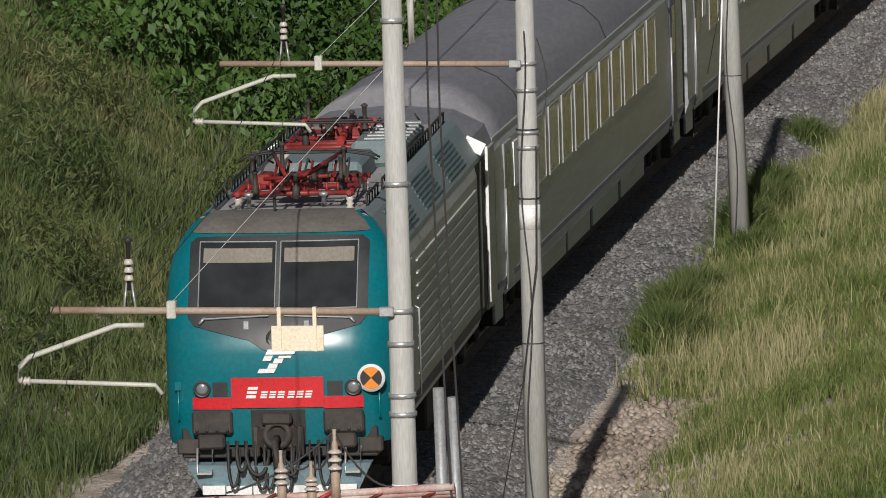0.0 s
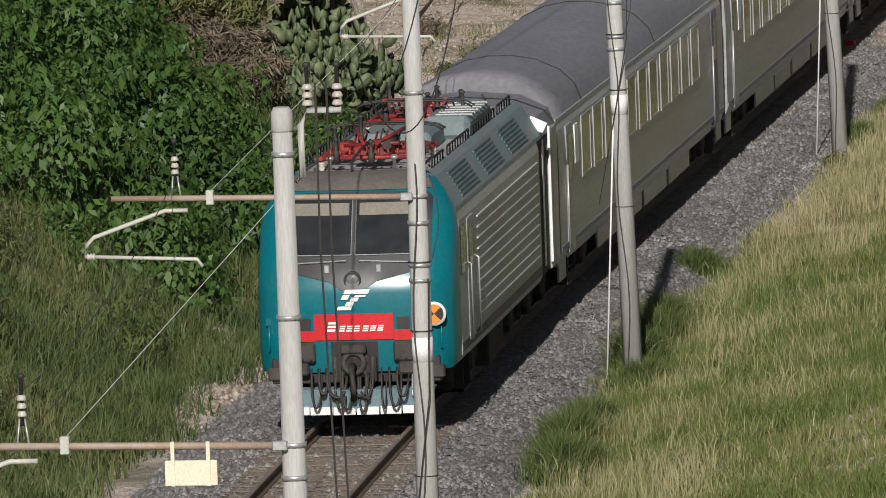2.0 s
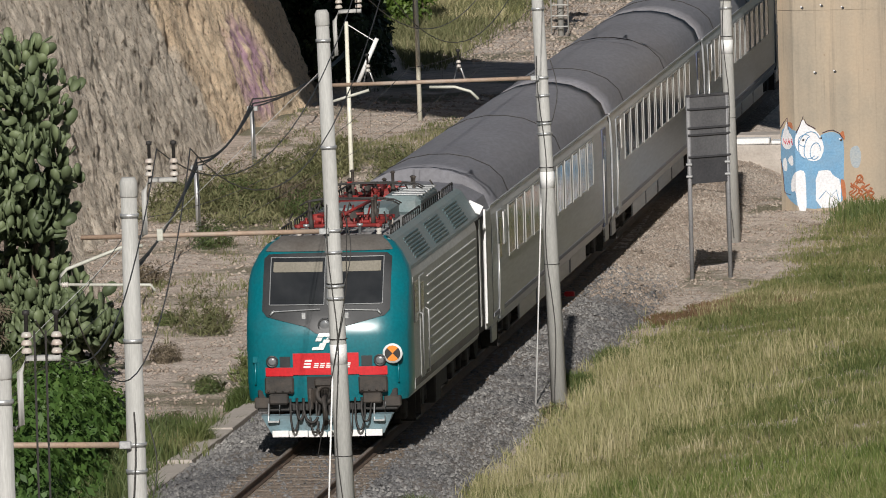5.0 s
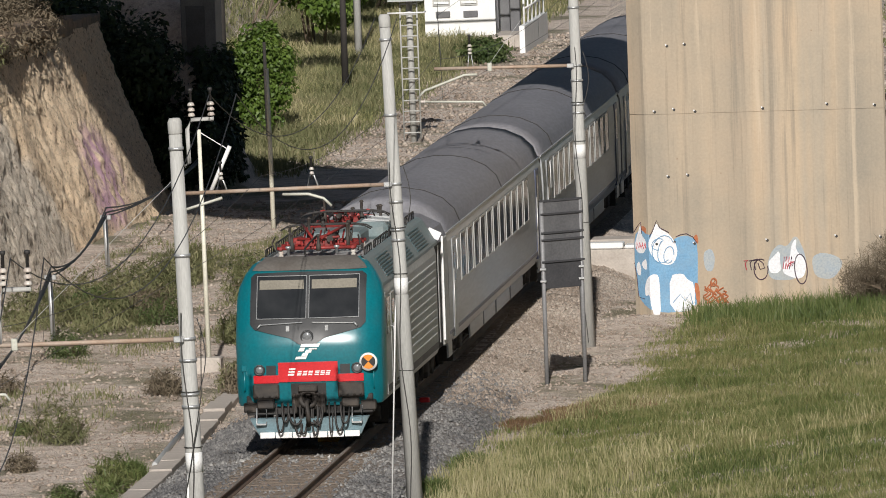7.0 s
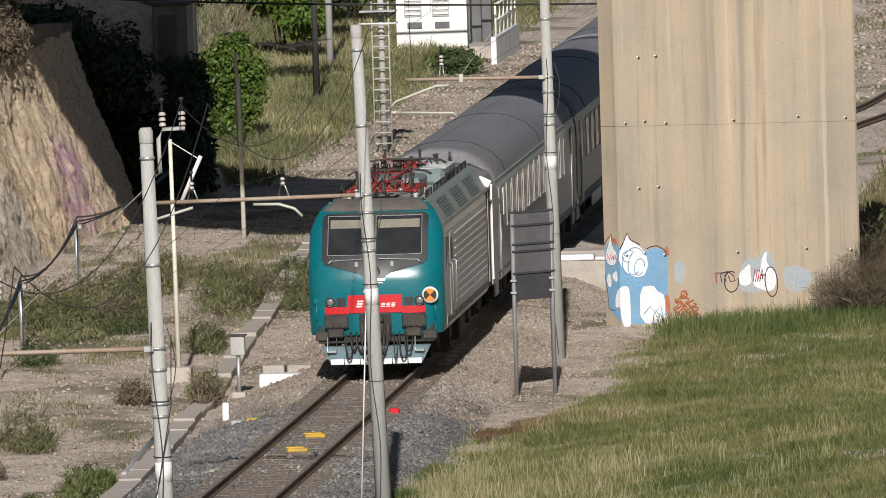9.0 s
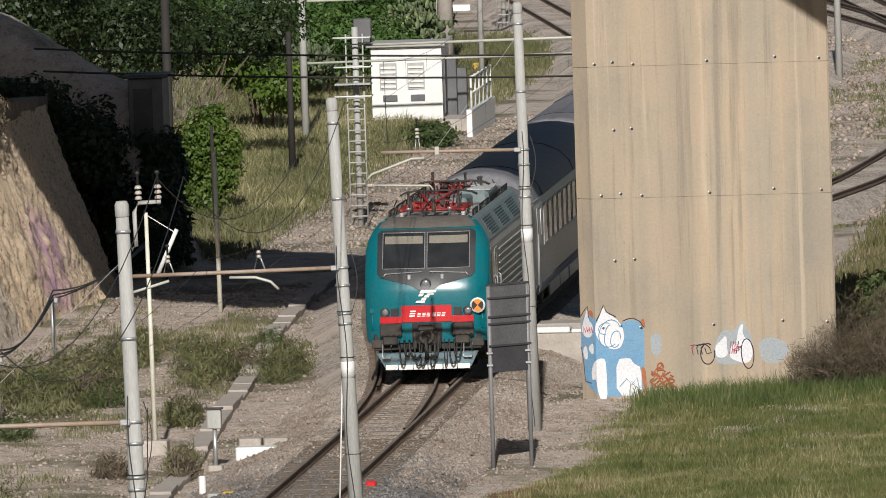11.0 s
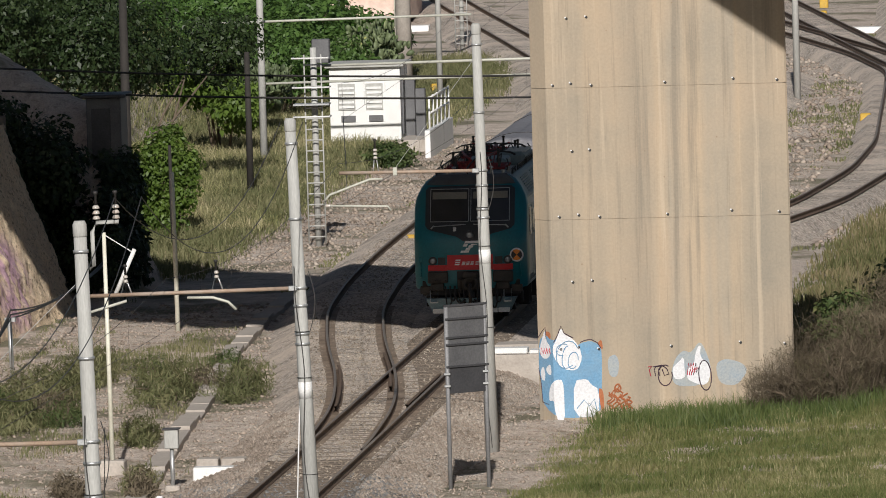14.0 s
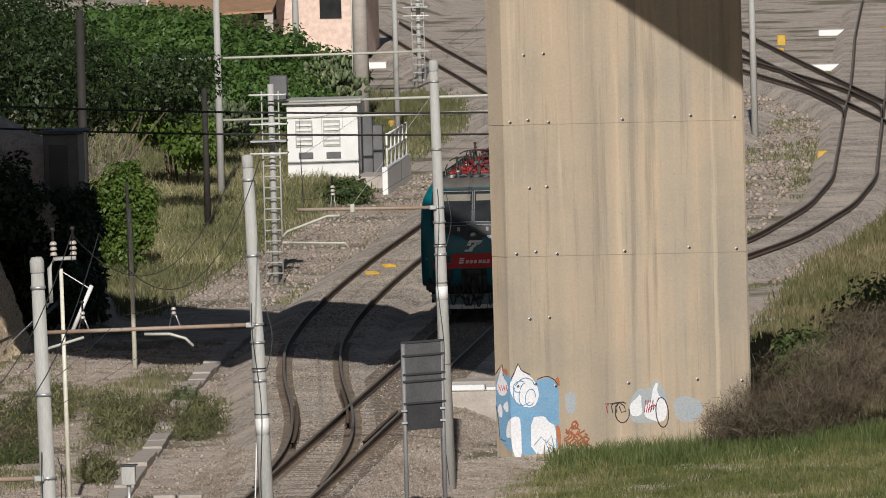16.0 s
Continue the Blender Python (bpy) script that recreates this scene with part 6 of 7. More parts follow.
def painted(name, pts, layer, mat, turns=2):
    """A coat of paint, a millimetre or two thick, on the pier's face."""
    bm = bmesh.new()
    full = rounded(pts, turns)
    for side in (True, False):
        q = clip(full, side)
        if len(q) < 3:
            continue
        vs = [bm.verts.new((x, pier_face(x) - 0.0015 * layer, z)) for x, z in q]
        ws = [bm.verts.new((x, pier_face(x) - 0.0015 * layer + 0.003, z)) for x, z in q]
        bm.faces.new(vs)
        bm.faces.new(ws[::-1])
        for k in range(len(q)):
            m = (k + 1) % len(q)
            bm.faces.new((vs[k], ws[k], ws[m], vs[m]))
    bmesh.ops.recalc_face_normals(bm, faces=bm.faces)
    bmesh.ops.triangulate(bm, faces=[f for f in bm.faces if len(f.verts) > 4])
    return part(name, bm, M[mat], graf)


def line_drawn(pts, mat, w=0.014, layer=4):
    part("outline", tubed([(x, pier_face(x) - 0.0015 * layer, z) for x, z in pts], w, 4), M[mat], graf)


def ring(cx, cz, rx, rz, a0=0, a1=380, tilt=0.0):
    return [(cx + rx * math.cos(radians(a)) + tilt * rz * math.sin(radians(a)), cz + rz * math.sin(radians(a))) for a in range(a0, a1, 20)]


graf = thing("graffiti", "sprayed blue and white figures and red scrawls on concrete", "graffiti")
painted("blue_field", [(3.52, 1.32), (3.67, 1.50), (3.86, 1.34), (4.04, 1.41), (4.44, 1.16), (4.54, 1.27), (4.79, 1.33), (4.99, 1.23), (5.06, 1.04), (5.04, 0.22), (4.98, -0.5), (4.12, -0.54), (3.78, -0.40), (3.58, -0.15), (3.55, 0.33), (3.5, 0.67)], 1, "spray_blue", 1)
painted("white_head", [(4.08, 1.66), (4.15, 1.5), (4.38, 1.37), (4.53, 1.16), (4.58, 0.91), (4.49, 0.67), (4.35, 0.61), (4.15, 0.65), (3.98, 0.79), (3.88, 1.0), (3.87, 1.18), (3.97, 1.37)], 2, "spray_white", 1)
painted("white_head", [(3.51, 1.08), (3.6, 1.37), (3.68, 1.62), (3.71, 1.34), (3.81, 1.21), (3.82, 1.04), (3.75, 0.91), (3.61, 0.9)], 2, "spray_white", 1)
painted("pale_ear", [(3.54, 0.6), (3.62, 0.73), (3.67, 0.53), (3.65, 0.36), (3.57, 0.39)], 2, "spray_white")
painted("pale_ear", [(3.67, 0.66), (3.81, 0.8), (3.83, 0.52), (3.75, 0.51)], 2, "spray_white")
painted("white_leg", [(3.75, 0.12), (3.83, 0.33), (3.97, 0.41), (4.1, 0.38), (4.12, 0.04), (4.12, -0.6), (3.98, -0.66), (3.89, -0.36), (3.87, -0.09), (3.75, -0.13)], 2, "spray_white", 1)
painted("white_leg", [(4.36, 0.37), (4.69, 0.41), (4.78, 0.26), (4.96, 0.16), (4.95, -0.5), (4.35, -0.52)], 2, "spray_white", 1)
painted("red_edge", [(4.94, 0.2), (5.07, 0.13), (5.08, -0.40), (5.0, -0.35)], 2, "spray_rust")
painted("red_edge", [(4.95, 1.27), (5.06, 1.36), (5.09, 1.12), (5.03, 1.12)], 2, "spray_rust")
painted("red_edge", [(3.66, 1.56), (3.82, 1.56), (3.83, 1.37), (3.7, 1.37)], 0.5, "spray_rust")
for cx, cz, rx, rz, a0, a1 in ((4.22, 1.0, 0.26, 0.33, 30, 330), (4.36, 0.86, 0.12, 0.2, 0, 340), (4.12, 1.12, 0.16, 0.14, 60, 300), (4.2, 0.95, 0.1, 0.26, 90, 280)):
    line_drawn(ring(cx, cz, rx, rz, a0, a1, 0.15), "spray_blue", 0.011)
for k in range(4):
    line_drawn([(3.56 + 0.07 * k, 1.0 + 0.03 * k), (3.58 + 0.07 * k, 1.16), (3.63 + 0.06 * k, 1.02), (3.6 + 0.06 * k, 1.1)], "spray_red", 0.009)
line_drawn([(4.42, -0.3), (4.6, -0.1), (4.72, -0.25), (4.85, -0.08), (4.9, -0.35)], "spray_blue", 0.012)
line_drawn([(3.5, 1.4), (3.6, 1.55), (3.69, 1.66), (3.71, 1.38)], "spray_dark", 0.011)
line_drawn([(3.9, 1.3), (4.0, 1.48), (4.09, 1.7), (4.16, 1.52), (4.38, 1.4)], "spray_dark", 0.011)
line_drawn([(4.54, 1.29), (4.66, 1.34), (4.8, 1.36), (4.95, 1.28), (5.04, 1.14)], "spray_dark", 0.010)
line_drawn([(3.5, 0.67), (3.55, 0.33), (3.58, -0.15), (3.74, -0.2)], "spray_dark", 0.009)
# rust-red scrawl
rng = random.Random(23)
for k in range(9):
    x0 = 5.22 + 0.06 * k
    hgt = (0.34, 0.42, 0.5, 0.62, 0.5, 0.36, 0.38, 0.3, 0.24)[k]
    line_drawn([(x0 + 0.07 * math.sin(j * 1.1 + k * 1.7) + rng.uniform(-0.015, 0.015), -0.34 + hgt * j / 9) for j in range(10)], "spray_rust", 0.02, 2 + 0.3 * k)
line_drawn(ring(5.42, 0.17, 0.07, 0.09), "spray_rust", 0.02)
# faded patches, then the white figures over them
painted("faded_blue_patch", [(5.18, 0.9), (5.39, 1.0), (5.48, 0.76), (5.41, 0.42), (5.22, 0.46)], 0.5, "spray_pale")
painted("faded_blue_patch", [(6.82, 0.86), (7.03, 1.06), (7.2, 0.96), (7.44, 1.30), (7.63, 0.84), (7.69, 0.5), (7.41, 0.17), (6.8, 0.18), (6.7, 0.48)], 0.5, "spray_pale")
painted("faded_blue_patch", [(7.78, 0.7), (8.04, 0.83), (8.44, 0.71), (8.57, 0.52), (8.29, 0.15), (7.86, 0.22)], 0.5, "spray_pale")
painted("white_figure", [(6.75, 0.63), (6.89, 0.76), (7.03, 0.9), (7.04, 0.58), (7.06, 0.42), (6.94, 0.34), (6.77, 0.37)], 2, "spray_white", 1)
painted("white_figure", [(7.27, 0.71), (7.31, 0.96), (7.37, 1.12), (7.45, 1.16), (7.42, 0.96), (7.47, 0.82), (7.63, 0.71), (7.66, 0.43), (7.59, 0.24), (7.45, 0.19), (7.21, 0.28), (7.09, 0.36), (7.11, 0.58)], 2, "spray_white", 1)
line_drawn(ring(7.53, 0.43, 0.15, 0.36, -10, 370, -0.05), "spray_dark", 0.013)
line_drawn(ring(6.57, 0.45, 0.17, 0.25, 60, 400), "spray_dark", 0.013)
line_drawn([(6.3, 0.66), (6.5, 0.7), (6.62, 0.6), (6.66, 0.48), (6.55, 0.45), (6.5, 0.6)], "spray_dark", 0.012)
for k, (x0, w0) in enumerate(((6.16, 0.1), (6.28, 0.08), (6.38, 0.1))):
    line_drawn([(x0, 0.66), (x0 + w0, 0.68), (x0 + 0.03, 0.6), (x0 + 0.06, 0.44)], "spray_dark" if k else "spray_red", 0.011)
for k in range(4):
    line_drawn([(7.1 + 0.05 * k, 0.44), (7.14 + 0.06 * k, 0.74), (7.2 + 0.04 * k, 0.5), (7.3 + 0.03 * k, 0.62)], "spray_red" if k < 3 else "spray_dark", 0.012)


# ---- plants ----
RNG = np.random.default_rng(7)


def blades(name, x, y, h, mat, width=0.012, lean=0.35, seed=0):
    """Bent grass blades that stand on the ground at x, y with the heights h."""
    g = np.random.default_rng(seed)
    n = len(x)
    z = ground_z(x, y) - 0.03
    a, l = g.uniform(0, 2 * np.pi, n), lean * g.uniform(0.2, 1.3, n) * h
    t = g.uniform(0, np.pi, n)
    wx, wy_ = np.cos(t) * width * g.uniform(0.6, 1.5, n), np.sin(t) * width * g.uniform(0.6, 1.5, n)
    dx, dy = np.cos(a) * l, np.sin(a) * l
    V = np.empty((n, 5, 3))
    V[:, 0] = np.stack([x - wx, y - wy_, z], -1)
    V[:, 1] = np.stack([x + wx, y + wy_, z], -1)
    V[:, 2] = np.stack([x + dx * 0.35 + wx * 0.8, y + dy * 0.35 + wy_ * 0.8, z + h * 0.6], -1)
    V[:, 3] = np.stack([x + dx * 0.35 - wx * 0.8, y + dy * 0.35 - wy_ * 0.8, z + h * 0.6], -1)
    V[:, 4] = np.stack([x + dx, y + dy, z + h * (1 - 0.25 * (l / np.maximum(h, 0.01)))], -1)
    base = np.arange(n)[:, None] * 5
    F = np.concatenate([base + np.array([[0, 1, 2]]), base + np.array([[0, 2, 3]]), base + np.array([[3, 2, 4]])], 0)
    return raw_mesh(name, V.reshape(-1, 3), F, mat)


LATTICE = np.random.default_rng(3).uniform(0, 1, (256, 256))


def value_noise(x, y, s, seed=0):
    """Smooth random patches between 0 and 1, in two sizes."""
    out = 0
    for k, (f, w) in enumerate(((s * 0.55, 0.65), (s * 1.7, 0.35))):
        u, v = x * f + 17.3 * seed + 5 * k, y * f * 0.8 + 9.1 * seed
        iu, iv = np.floor(u).astype(int), np.floor(v).astype(int)
        fu, fv = u - iu, v - iv
        fu, fv = fu * fu * (3 - 2 * fu), fv * fv * (3 - 2 * fv)
        L = lambda a, b: LATTICE[a % 256, b % 256]
        out = out + w * ((L(iu, iv) * (1 - fu) + L(iu + 1, iv) * fu) * (1 - fv) + (L(iu, iv + 1) * (1 - fu) + L(iu + 1, iv + 1) * fu) * fv)
    return np.clip((out - 0.5) * 1.5 + 0.5, 0, 1)


def meadow(name, label, x0, x1, y0, y1, n, hmin, hmax, mat, keep, seed, width=0.012, lean=0.35, tuft=0.5):
    g = np.random.default_rng(seed)
    x, y = g.uniform(x0, x1, n), g.uniform(y0, y1, n)
    d = x - track_x(y)
    k = g.uniform(0, 1, n) < keep(x, y, d)
    x, y = x[k], y[k]
    h = (hmin + (hmax - hmin) * (tuft * value_noise(x, y, 1.9, seed) + (1 - tuft) * g.uniform(0, 1, len(x)))) * g.uniform(0.7, 1.15, len(x))
    h = h * (0.55 + 0.45 * np.clip(keep(x, y, x - track_x(y)), 0, 1))
    ob = mesh_part(name, blades(name, x, y, h, mat, width, lean, seed + 1))
    return tagged(ob, label, "grass", kind="stuff")


edge = lambda d, a, b: np.clip((d - a) / (b - a), 0, 1)
def bank_edge(x, y, d):
    """How surely grass grows on the masts' bank."""
    rim = 3.05 - 0.75 * smoothstep(-4, 6, y) * smoothstep(70, 56, y) + 1.15 * smoothstep(-4, -8, y) - 0.25 * smoothstep(-5, -2, y) * smoothstep(16, 10, y) + 1.6 * smoothstep(70, 84, y)
    return edge(d + 1.3 * (value_noise(x, y, 1.1, 2) - 0.5), rim, rim + 1.1)


meadow("grass", "low green and straw-coloured grass on the bank", 2.2, 15, -42, 30, 210000, 0.10, 0.55, M["grass"], lambda x, y, d: bank_edge(x, y, d) * (d < 12), 11, 0.008, 0.6, 0.8)
meadow("grass", "low green and straw-coloured grass on the bank", 2.2, 15, 30, 99, 260000, 0.06, 0.36, M["grass_far"], lambda x, y, d: bank_edge(x, y, d), 12, 0.008, 0.6, 0.8)
meadow("straw", "tall dry straw stems on the bank", 2.6, 15, -42, 60, 150000, 0.3, 0.8, M["straw"], lambda x, y, d: bank_edge(x, y, d) * (d < 12) * (0.3 + 0.7 * edge(value_noise(x, y, 0.8, 9), 0.3, 0.65)) * (1 - 0.75 * edge(d, 5.0, 8.0)) * edge(d, 2.5, 3.4), 18, 0.006, 0.45, 0.3)
meadow("straw", "tall dry straw stems on the bank", 2.6, 15, 55, 99, 50000, 0.2, 0.55, M["straw"], lambda x, y, d: bank_edge(x, y, d) * edge(value_noise(x, y * 0.4, 0.8, 9), 0.3, 0.75) * (1 - 0.7 * edge(d, 4.5, 7)), 19, 0.006, 0.5, 0.3)


meadow("dry_grass", "reddish-brown dry grass at the edge of the bank", 2.6, 6.6, 66, 80, 30000, 0.06, 0.25, M["russet"], lambda x, y, d: edge(1.3 - abs(y - 71.5 - 0.4 * (x - 4)) / 3.2 - abs(x - 4.3) / 2.6 + 0.8 * (value_noise(x, y * 0.5, 1.4, 21) - 0.5), 0.25, 0.6), 20, 0.009, 0.7, 0.5)


meadow("grass", "tall grass at the foot of the pier", 4.5, 13, 92, 99.3, 15000, 0.12, 0.75, M["fresh"], lambda x, y, d: edge(x - 4.4 + 0.9 * (value_noise(x, y, 1.3, 13) - 0.5), 0.2, 1.0) * edge(y + 3.0 * value_noise(x, y, 0.9, 14), 94.5, 98.5), 25, 0.009, 0.45, 0.5)


def tuft(x, y, r, n, hgt, seed, mat="grass"):
    g = np.random.default_rng(seed)
    px, py = x + g.normal(0, r * 0.5, n), y + g.normal(0, r * 1.2, n)
    h = hgt * g.uniform(0.45, 1.1, n) * np.exp(-((px - x) ** 2 + ((py - y) / 2) ** 2) / (2 * r * r) * 0.6)
    tagged(mesh_part("grass_tuft", blades("grass_tuft", px, py, h, M[mat], 0.009, 0.7, seed)), "tall tuft of fresh green grass beside the ballast", "grass", kind="stuff")


for k, (x, y, r, n, hgt) in enumerate(((3.4, 3.0, 0.45, 2600, 0.9), (3.6, 0.5, 0.5, 2600, 0.85), (3.3, 6.5, 0.4, 1800, 0.7), (3.1, 14.5, 0.4, 2400, 0.9), (3.0, 18.0, 0.45, 2600, 0.85), (3.5, 12.0, 0.3, 1300, 0.7), (2.75, 21.5, 0.35, 1500, 0.7),
                                       (2.5, 29.0, 0.35, 1600, 0.7), (2.9, 54.0, 0.4, 1400, 0.55), (3.2, 60.0, 0.5, 1600, 0.5), (-3.5, 52.0, 0.3, 1500, 0.6), (-3.4, 44.0, 0.3, 1300, 0.6), (-3.9, 60.0, 0.3, 1200, 0.5))):
    tuft(x, y, r, n, hgt, 80 + k, "fresh")
meadow("grass", "grass and weeds beyond the pier", 6.5, 16, 100, 215, 60000, 0.2, 0.6, M["slope_grass"],
       lambda x, y, d: edge(x - np.maximum(loop_x(y), 5.5), 1.4, 2.6), 13, 0.02)
meadow("weeds", "dense green weeds and grass on the slope", -17, -2.6, -45, 48, 230000, 0.15, 0.95, M["weeds"],
       lambda x, y, d: edge(-d + 1.4 * (value_noise(x, y, 0.8, 4) - 0.2), 3.4, 4.3), 14, 0.010, 0.6, 0.75)
meadow("weeds", "patches of low weeds on stony ground", -13, -2.6, 45, 150, 120000, 0.08, 0.34, M["scrub"],
       lambda x, y, d: edge(value_noise(x, y * 0.22, 0.6, 5) * 0.7 + value_noise(x, y * 0.3, 1.6, 8) * 0.5, 0.70, 0.95) * (-d > 2.9), 15, 0.01, 0.6)
meadow("weeds", "rank green and dry grass on the slope beyond the bridge", -26, -10, 156, 300, 150000, 0.2, 0.75, M["scrub"],
       lambda x, y, d: edge(-x, 10.5, 12.0) * ((y > 200) | (x > -15)), 16, 0.016, 0.7)
meadow("straw", "pale dry stems on the slope beside the hut", -26, -10.5, 178, 262, 90000, 0.3, 0.8, M["straw"],
       lambda x, y, d: edge(-x, 10.8, 12.0) * (0.25 + 0.75 * edge(value_noise(x, y * 0.4, 0.5, 12), 0.35, 0.7)), 24, 0.013, 0.6, 0.4)
meadow("weeds", "sparse weeds between the yard tracks", -8, 14, 150, 330, 90000, 0.06, 0.3, M["scrub"],
       lambda x, y, d: edge(0.6 * value_noise(x, y * 0.3, 0.9, 6) + 0.4 * value_noise(x, y * 0.4, 2.4, 7), 0.5, 0.7) * (abs(x - track_x(y)) > 1.8) * (abs(x - loop_x(y)) > 1.6) * (abs(x - branch_x(y)) > 1.6), 17, 0.03)


def shell_points(ells, n, g, inner=0.55):
    """Points spread over ragged ellipsoids, with outward ways."""
    w = np.array([e[3] * e[4] + e[4] * e[5] + e[3] * e[5] for e in ells])
    pick = g.choice(len(ells), n, p=w / w.sum())
    E = np.array(ells)[pick]
    u = g.normal(size=(n, 3))
    u /= np.linalg.norm(u, axis=1)[:, None]
    lump = 0.86 + 0.22 * np.sin(u[:, 0] * 5 + pick) * np.sin(u[:, 1] * 6 + 2 * pick) + 0.12 * np.sin(u[:, 2] * 9 + pick * 3)
    r = lump * (1 - inner * g.uniform(0, 1, n) ** 2.5)
    return E[:, :3] + E[:, 3:] * u * r[:, None], u


def leaf_mesh(name, P, U, size, mat, g, aspect=0.55, droop=0.3):
    n = len(P)
    N = U * 0.8 + g.normal(size=(n, 3)) * 0.55 + np.array([0, 0, 0.45])
    N /= np.linalg.norm(N, axis=1)[:, None]
    T = np.cross(N, g.normal(size=(n, 3)))
    T /= np.linalg.norm(T, axis=1)[:, None]
    T[:, 2] -= droop
    B = np.cross(N, T)
    s = (size * g.uniform(0.6, 1.3, n))[:, None]
    V = np.empty((n, 4, 3))
    V[:, 0], V[:, 2] = P, P + T * s
    V[:, 1] = P + T * s * 0.45 + B * s * aspect * 0.5 + N * s * 0.07
    V[:, 3] = P + T * s * 0.45 - B * s * aspect * 0.5 + N * s * 0.07
    return raw_mesh(name, V.reshape(-1, 3), np.arange(4 * n).reshape(n, 4), mat)


def bush(name, label, category, ells, n, size, mat, seed, aspect=0.55, stems=6, droop=0.3):
    g = np.random.default_rng(seed)
    cx, cy = np.mean([e[0] for e in ells]), np.mean([e[1] for e in ells])
    root = thing(name, label, category)
    P, U = shell_points(ells, n, g)
    ok = P[:, 2] > ground_z(P[:, 0], P[:, 1]) - 0.05
    mesh_part("crown", leaf_mesh("crown", P[ok], U[ok], size, mat, g, aspect, droop), None, root)
    r = random.Random(seed)
    base = Vector((cx, cy, gz(cx, cy) - 0.2))
    for k in range(stems):
        e = r.choice(ells)
        tip = Vector((e[0] + r.uniform(-0.5, 0.5) * e[3], e[1] + r.uniform(-0.5, 0.5) * e[4], e[2] + r.uniform(0, 0.6) * e[5]))
        st_ = Vector((e[0] * 0.5 + cx * 0.5 + r.uniform(-0.3, 0.3), e[1] * 0.5 + cy * 0.5 + r.uniform(-0.3, 0.3), 0))
        st_.z = gz(st_.x, st_.y) - 0.2
        mid = st_.lerp(tip, 0.5) + Vector((r.uniform(-0.3, 0.3), r.uniform(-0.3, 0.3), 0.2))
        part("limb", tubed([st_, mid, tip], 0.07, 6, 0.015), M["bark"], root)
    return root


bush("fig_thicket", "dense dark green broad-leaved thicket on the slope", "bush",
     [(-6.0, 31, 0.4, 1.4, 4.5, 1.5), (-7.4, 33, 1.6, 1.5, 5.5, 1.7), (-9.0, 34, 2.8, 1.8, 6.5, 1.8), (-10.8, 34, 3.9, 2.0, 7, 2.0), (-5.3, 38, 0.1, 1.0, 4.5, 1.2),
      (-6.3, 23.5, 0.5, 1.2, 3.0, 1.5), (-8.4, 25, 1.9, 1.8, 4.0, 2.0), (-10.8, 27, 3.3, 2.2, 5, 2.3), (-13.0, 31, 4.8, 2.2, 6, 2.2), (-4.7, 29.5, 0.1, 1.0, 3, 1.1), (-5.0, 35, 0.2, 1.0, 4, 1.2), (-5.4, 41, 0.1, 1.0, 3.4, 1.1), (-4.4, 33, -0.5, 0.7, 5, 0.7), (-5.7, 22, 0.0, 1.0, 2.5, 1.0), (-7.4, 20.5, 0.6, 1.2, 2.5, 1.2), (-9.4, 21, 1.6, 1.4, 3, 1.4)], 84000, 0.165, M["fig"], 31, 0.5, 14, 0.6)
bush("shrub", "low leafy green shrub on the slope", "bush", [(-5.0, 42, -0.1, 0.8, 2.0, 0.8), (-6.0, 44, 0.3, 1.0, 2.2, 1.0)], 5000, 0.13, M["fig"], 32)
bush("dry_shrub", "brown dry bramble on the slope", "bush", [(-8.9, 45.5, 2.3, 0.9, 1.2, 0.8), (-9.6, 45.5, 2.6, 0.9, 1.3, 0.8), (-7.9, 45, 1.9, 0.8, 1.3, 0.8)], 14000, 0.2, M["dry"], 33, 0.14, 14)
bush("bush", "tan and green feathery bush on the slope", "bush", [(-10.6, 46, 3.7, 1.5, 1.6, 1.2), (-9.4, 45.5, 3.4, 0.9, 1.3, 1.0), (-11.6, 46, 4.0, 1.2, 1.5, 1.0), (-8.4, 46.5, 2.9, 0.6, 1.0, 0.9)], 30000, 0.26, M["grass_far"], 45, 0.12, 6, -0.5)
bush("dry_shrub", "grey-brown bare bush beside the pier", "bush", [(10.6, 98.5, 0.7, 1.3, 1.4, 1.1), (11.8, 99.5, 1.1, 1.4, 1.5, 1.2), (9.6, 97.9, 0.3, 0.8, 0.7, 0.7), (12.6, 101, 1.7, 1.5, 1.6, 1.3), (9.0, 97.6, 0.2, 0.5, 0.6, 0.55)], 34000, 0.26, M["dry"], 34, 0.035, 40, -0.3)
bush("bush", "dark green bush beside the pier", "bush", [(12.6, 112, 1.6, 1.8, 3, 1.3), (10.6, 108, 1.0, 1.0, 2, 1.0)], 6000, 0.16, M["weeds"], 35)
bush("tree", "small round tree with bright green leaves", "tree", [(-14.2, 177.6, 2.0, 1.0, 1.1, 0.85), (-14.5, 177.4, 1.2, 0.9, 0.9, 0.7), (-14.75, 177.8, 1.7, 0.7, 0.8, 0.6), (-13.55, 177.5, 1.7, 0.6, 0.8, 0.6), (-14.0, 177.5, 0.4, 0.55, 0.6, 0.6), (-14.0, 177.6, 2.6, 0.5, 0.6, 0.45), (-14.3, 177.2, 0.1, 0.85, 0.7, 0.8), (-13.6, 177.2, 0.9, 0.6, 0.6, 0.7), (-14.9, 177.3, 0.7, 0.6, 0.6, 0.7)], 11000, 0.13, M["bright"], 36, 0.6, 10)
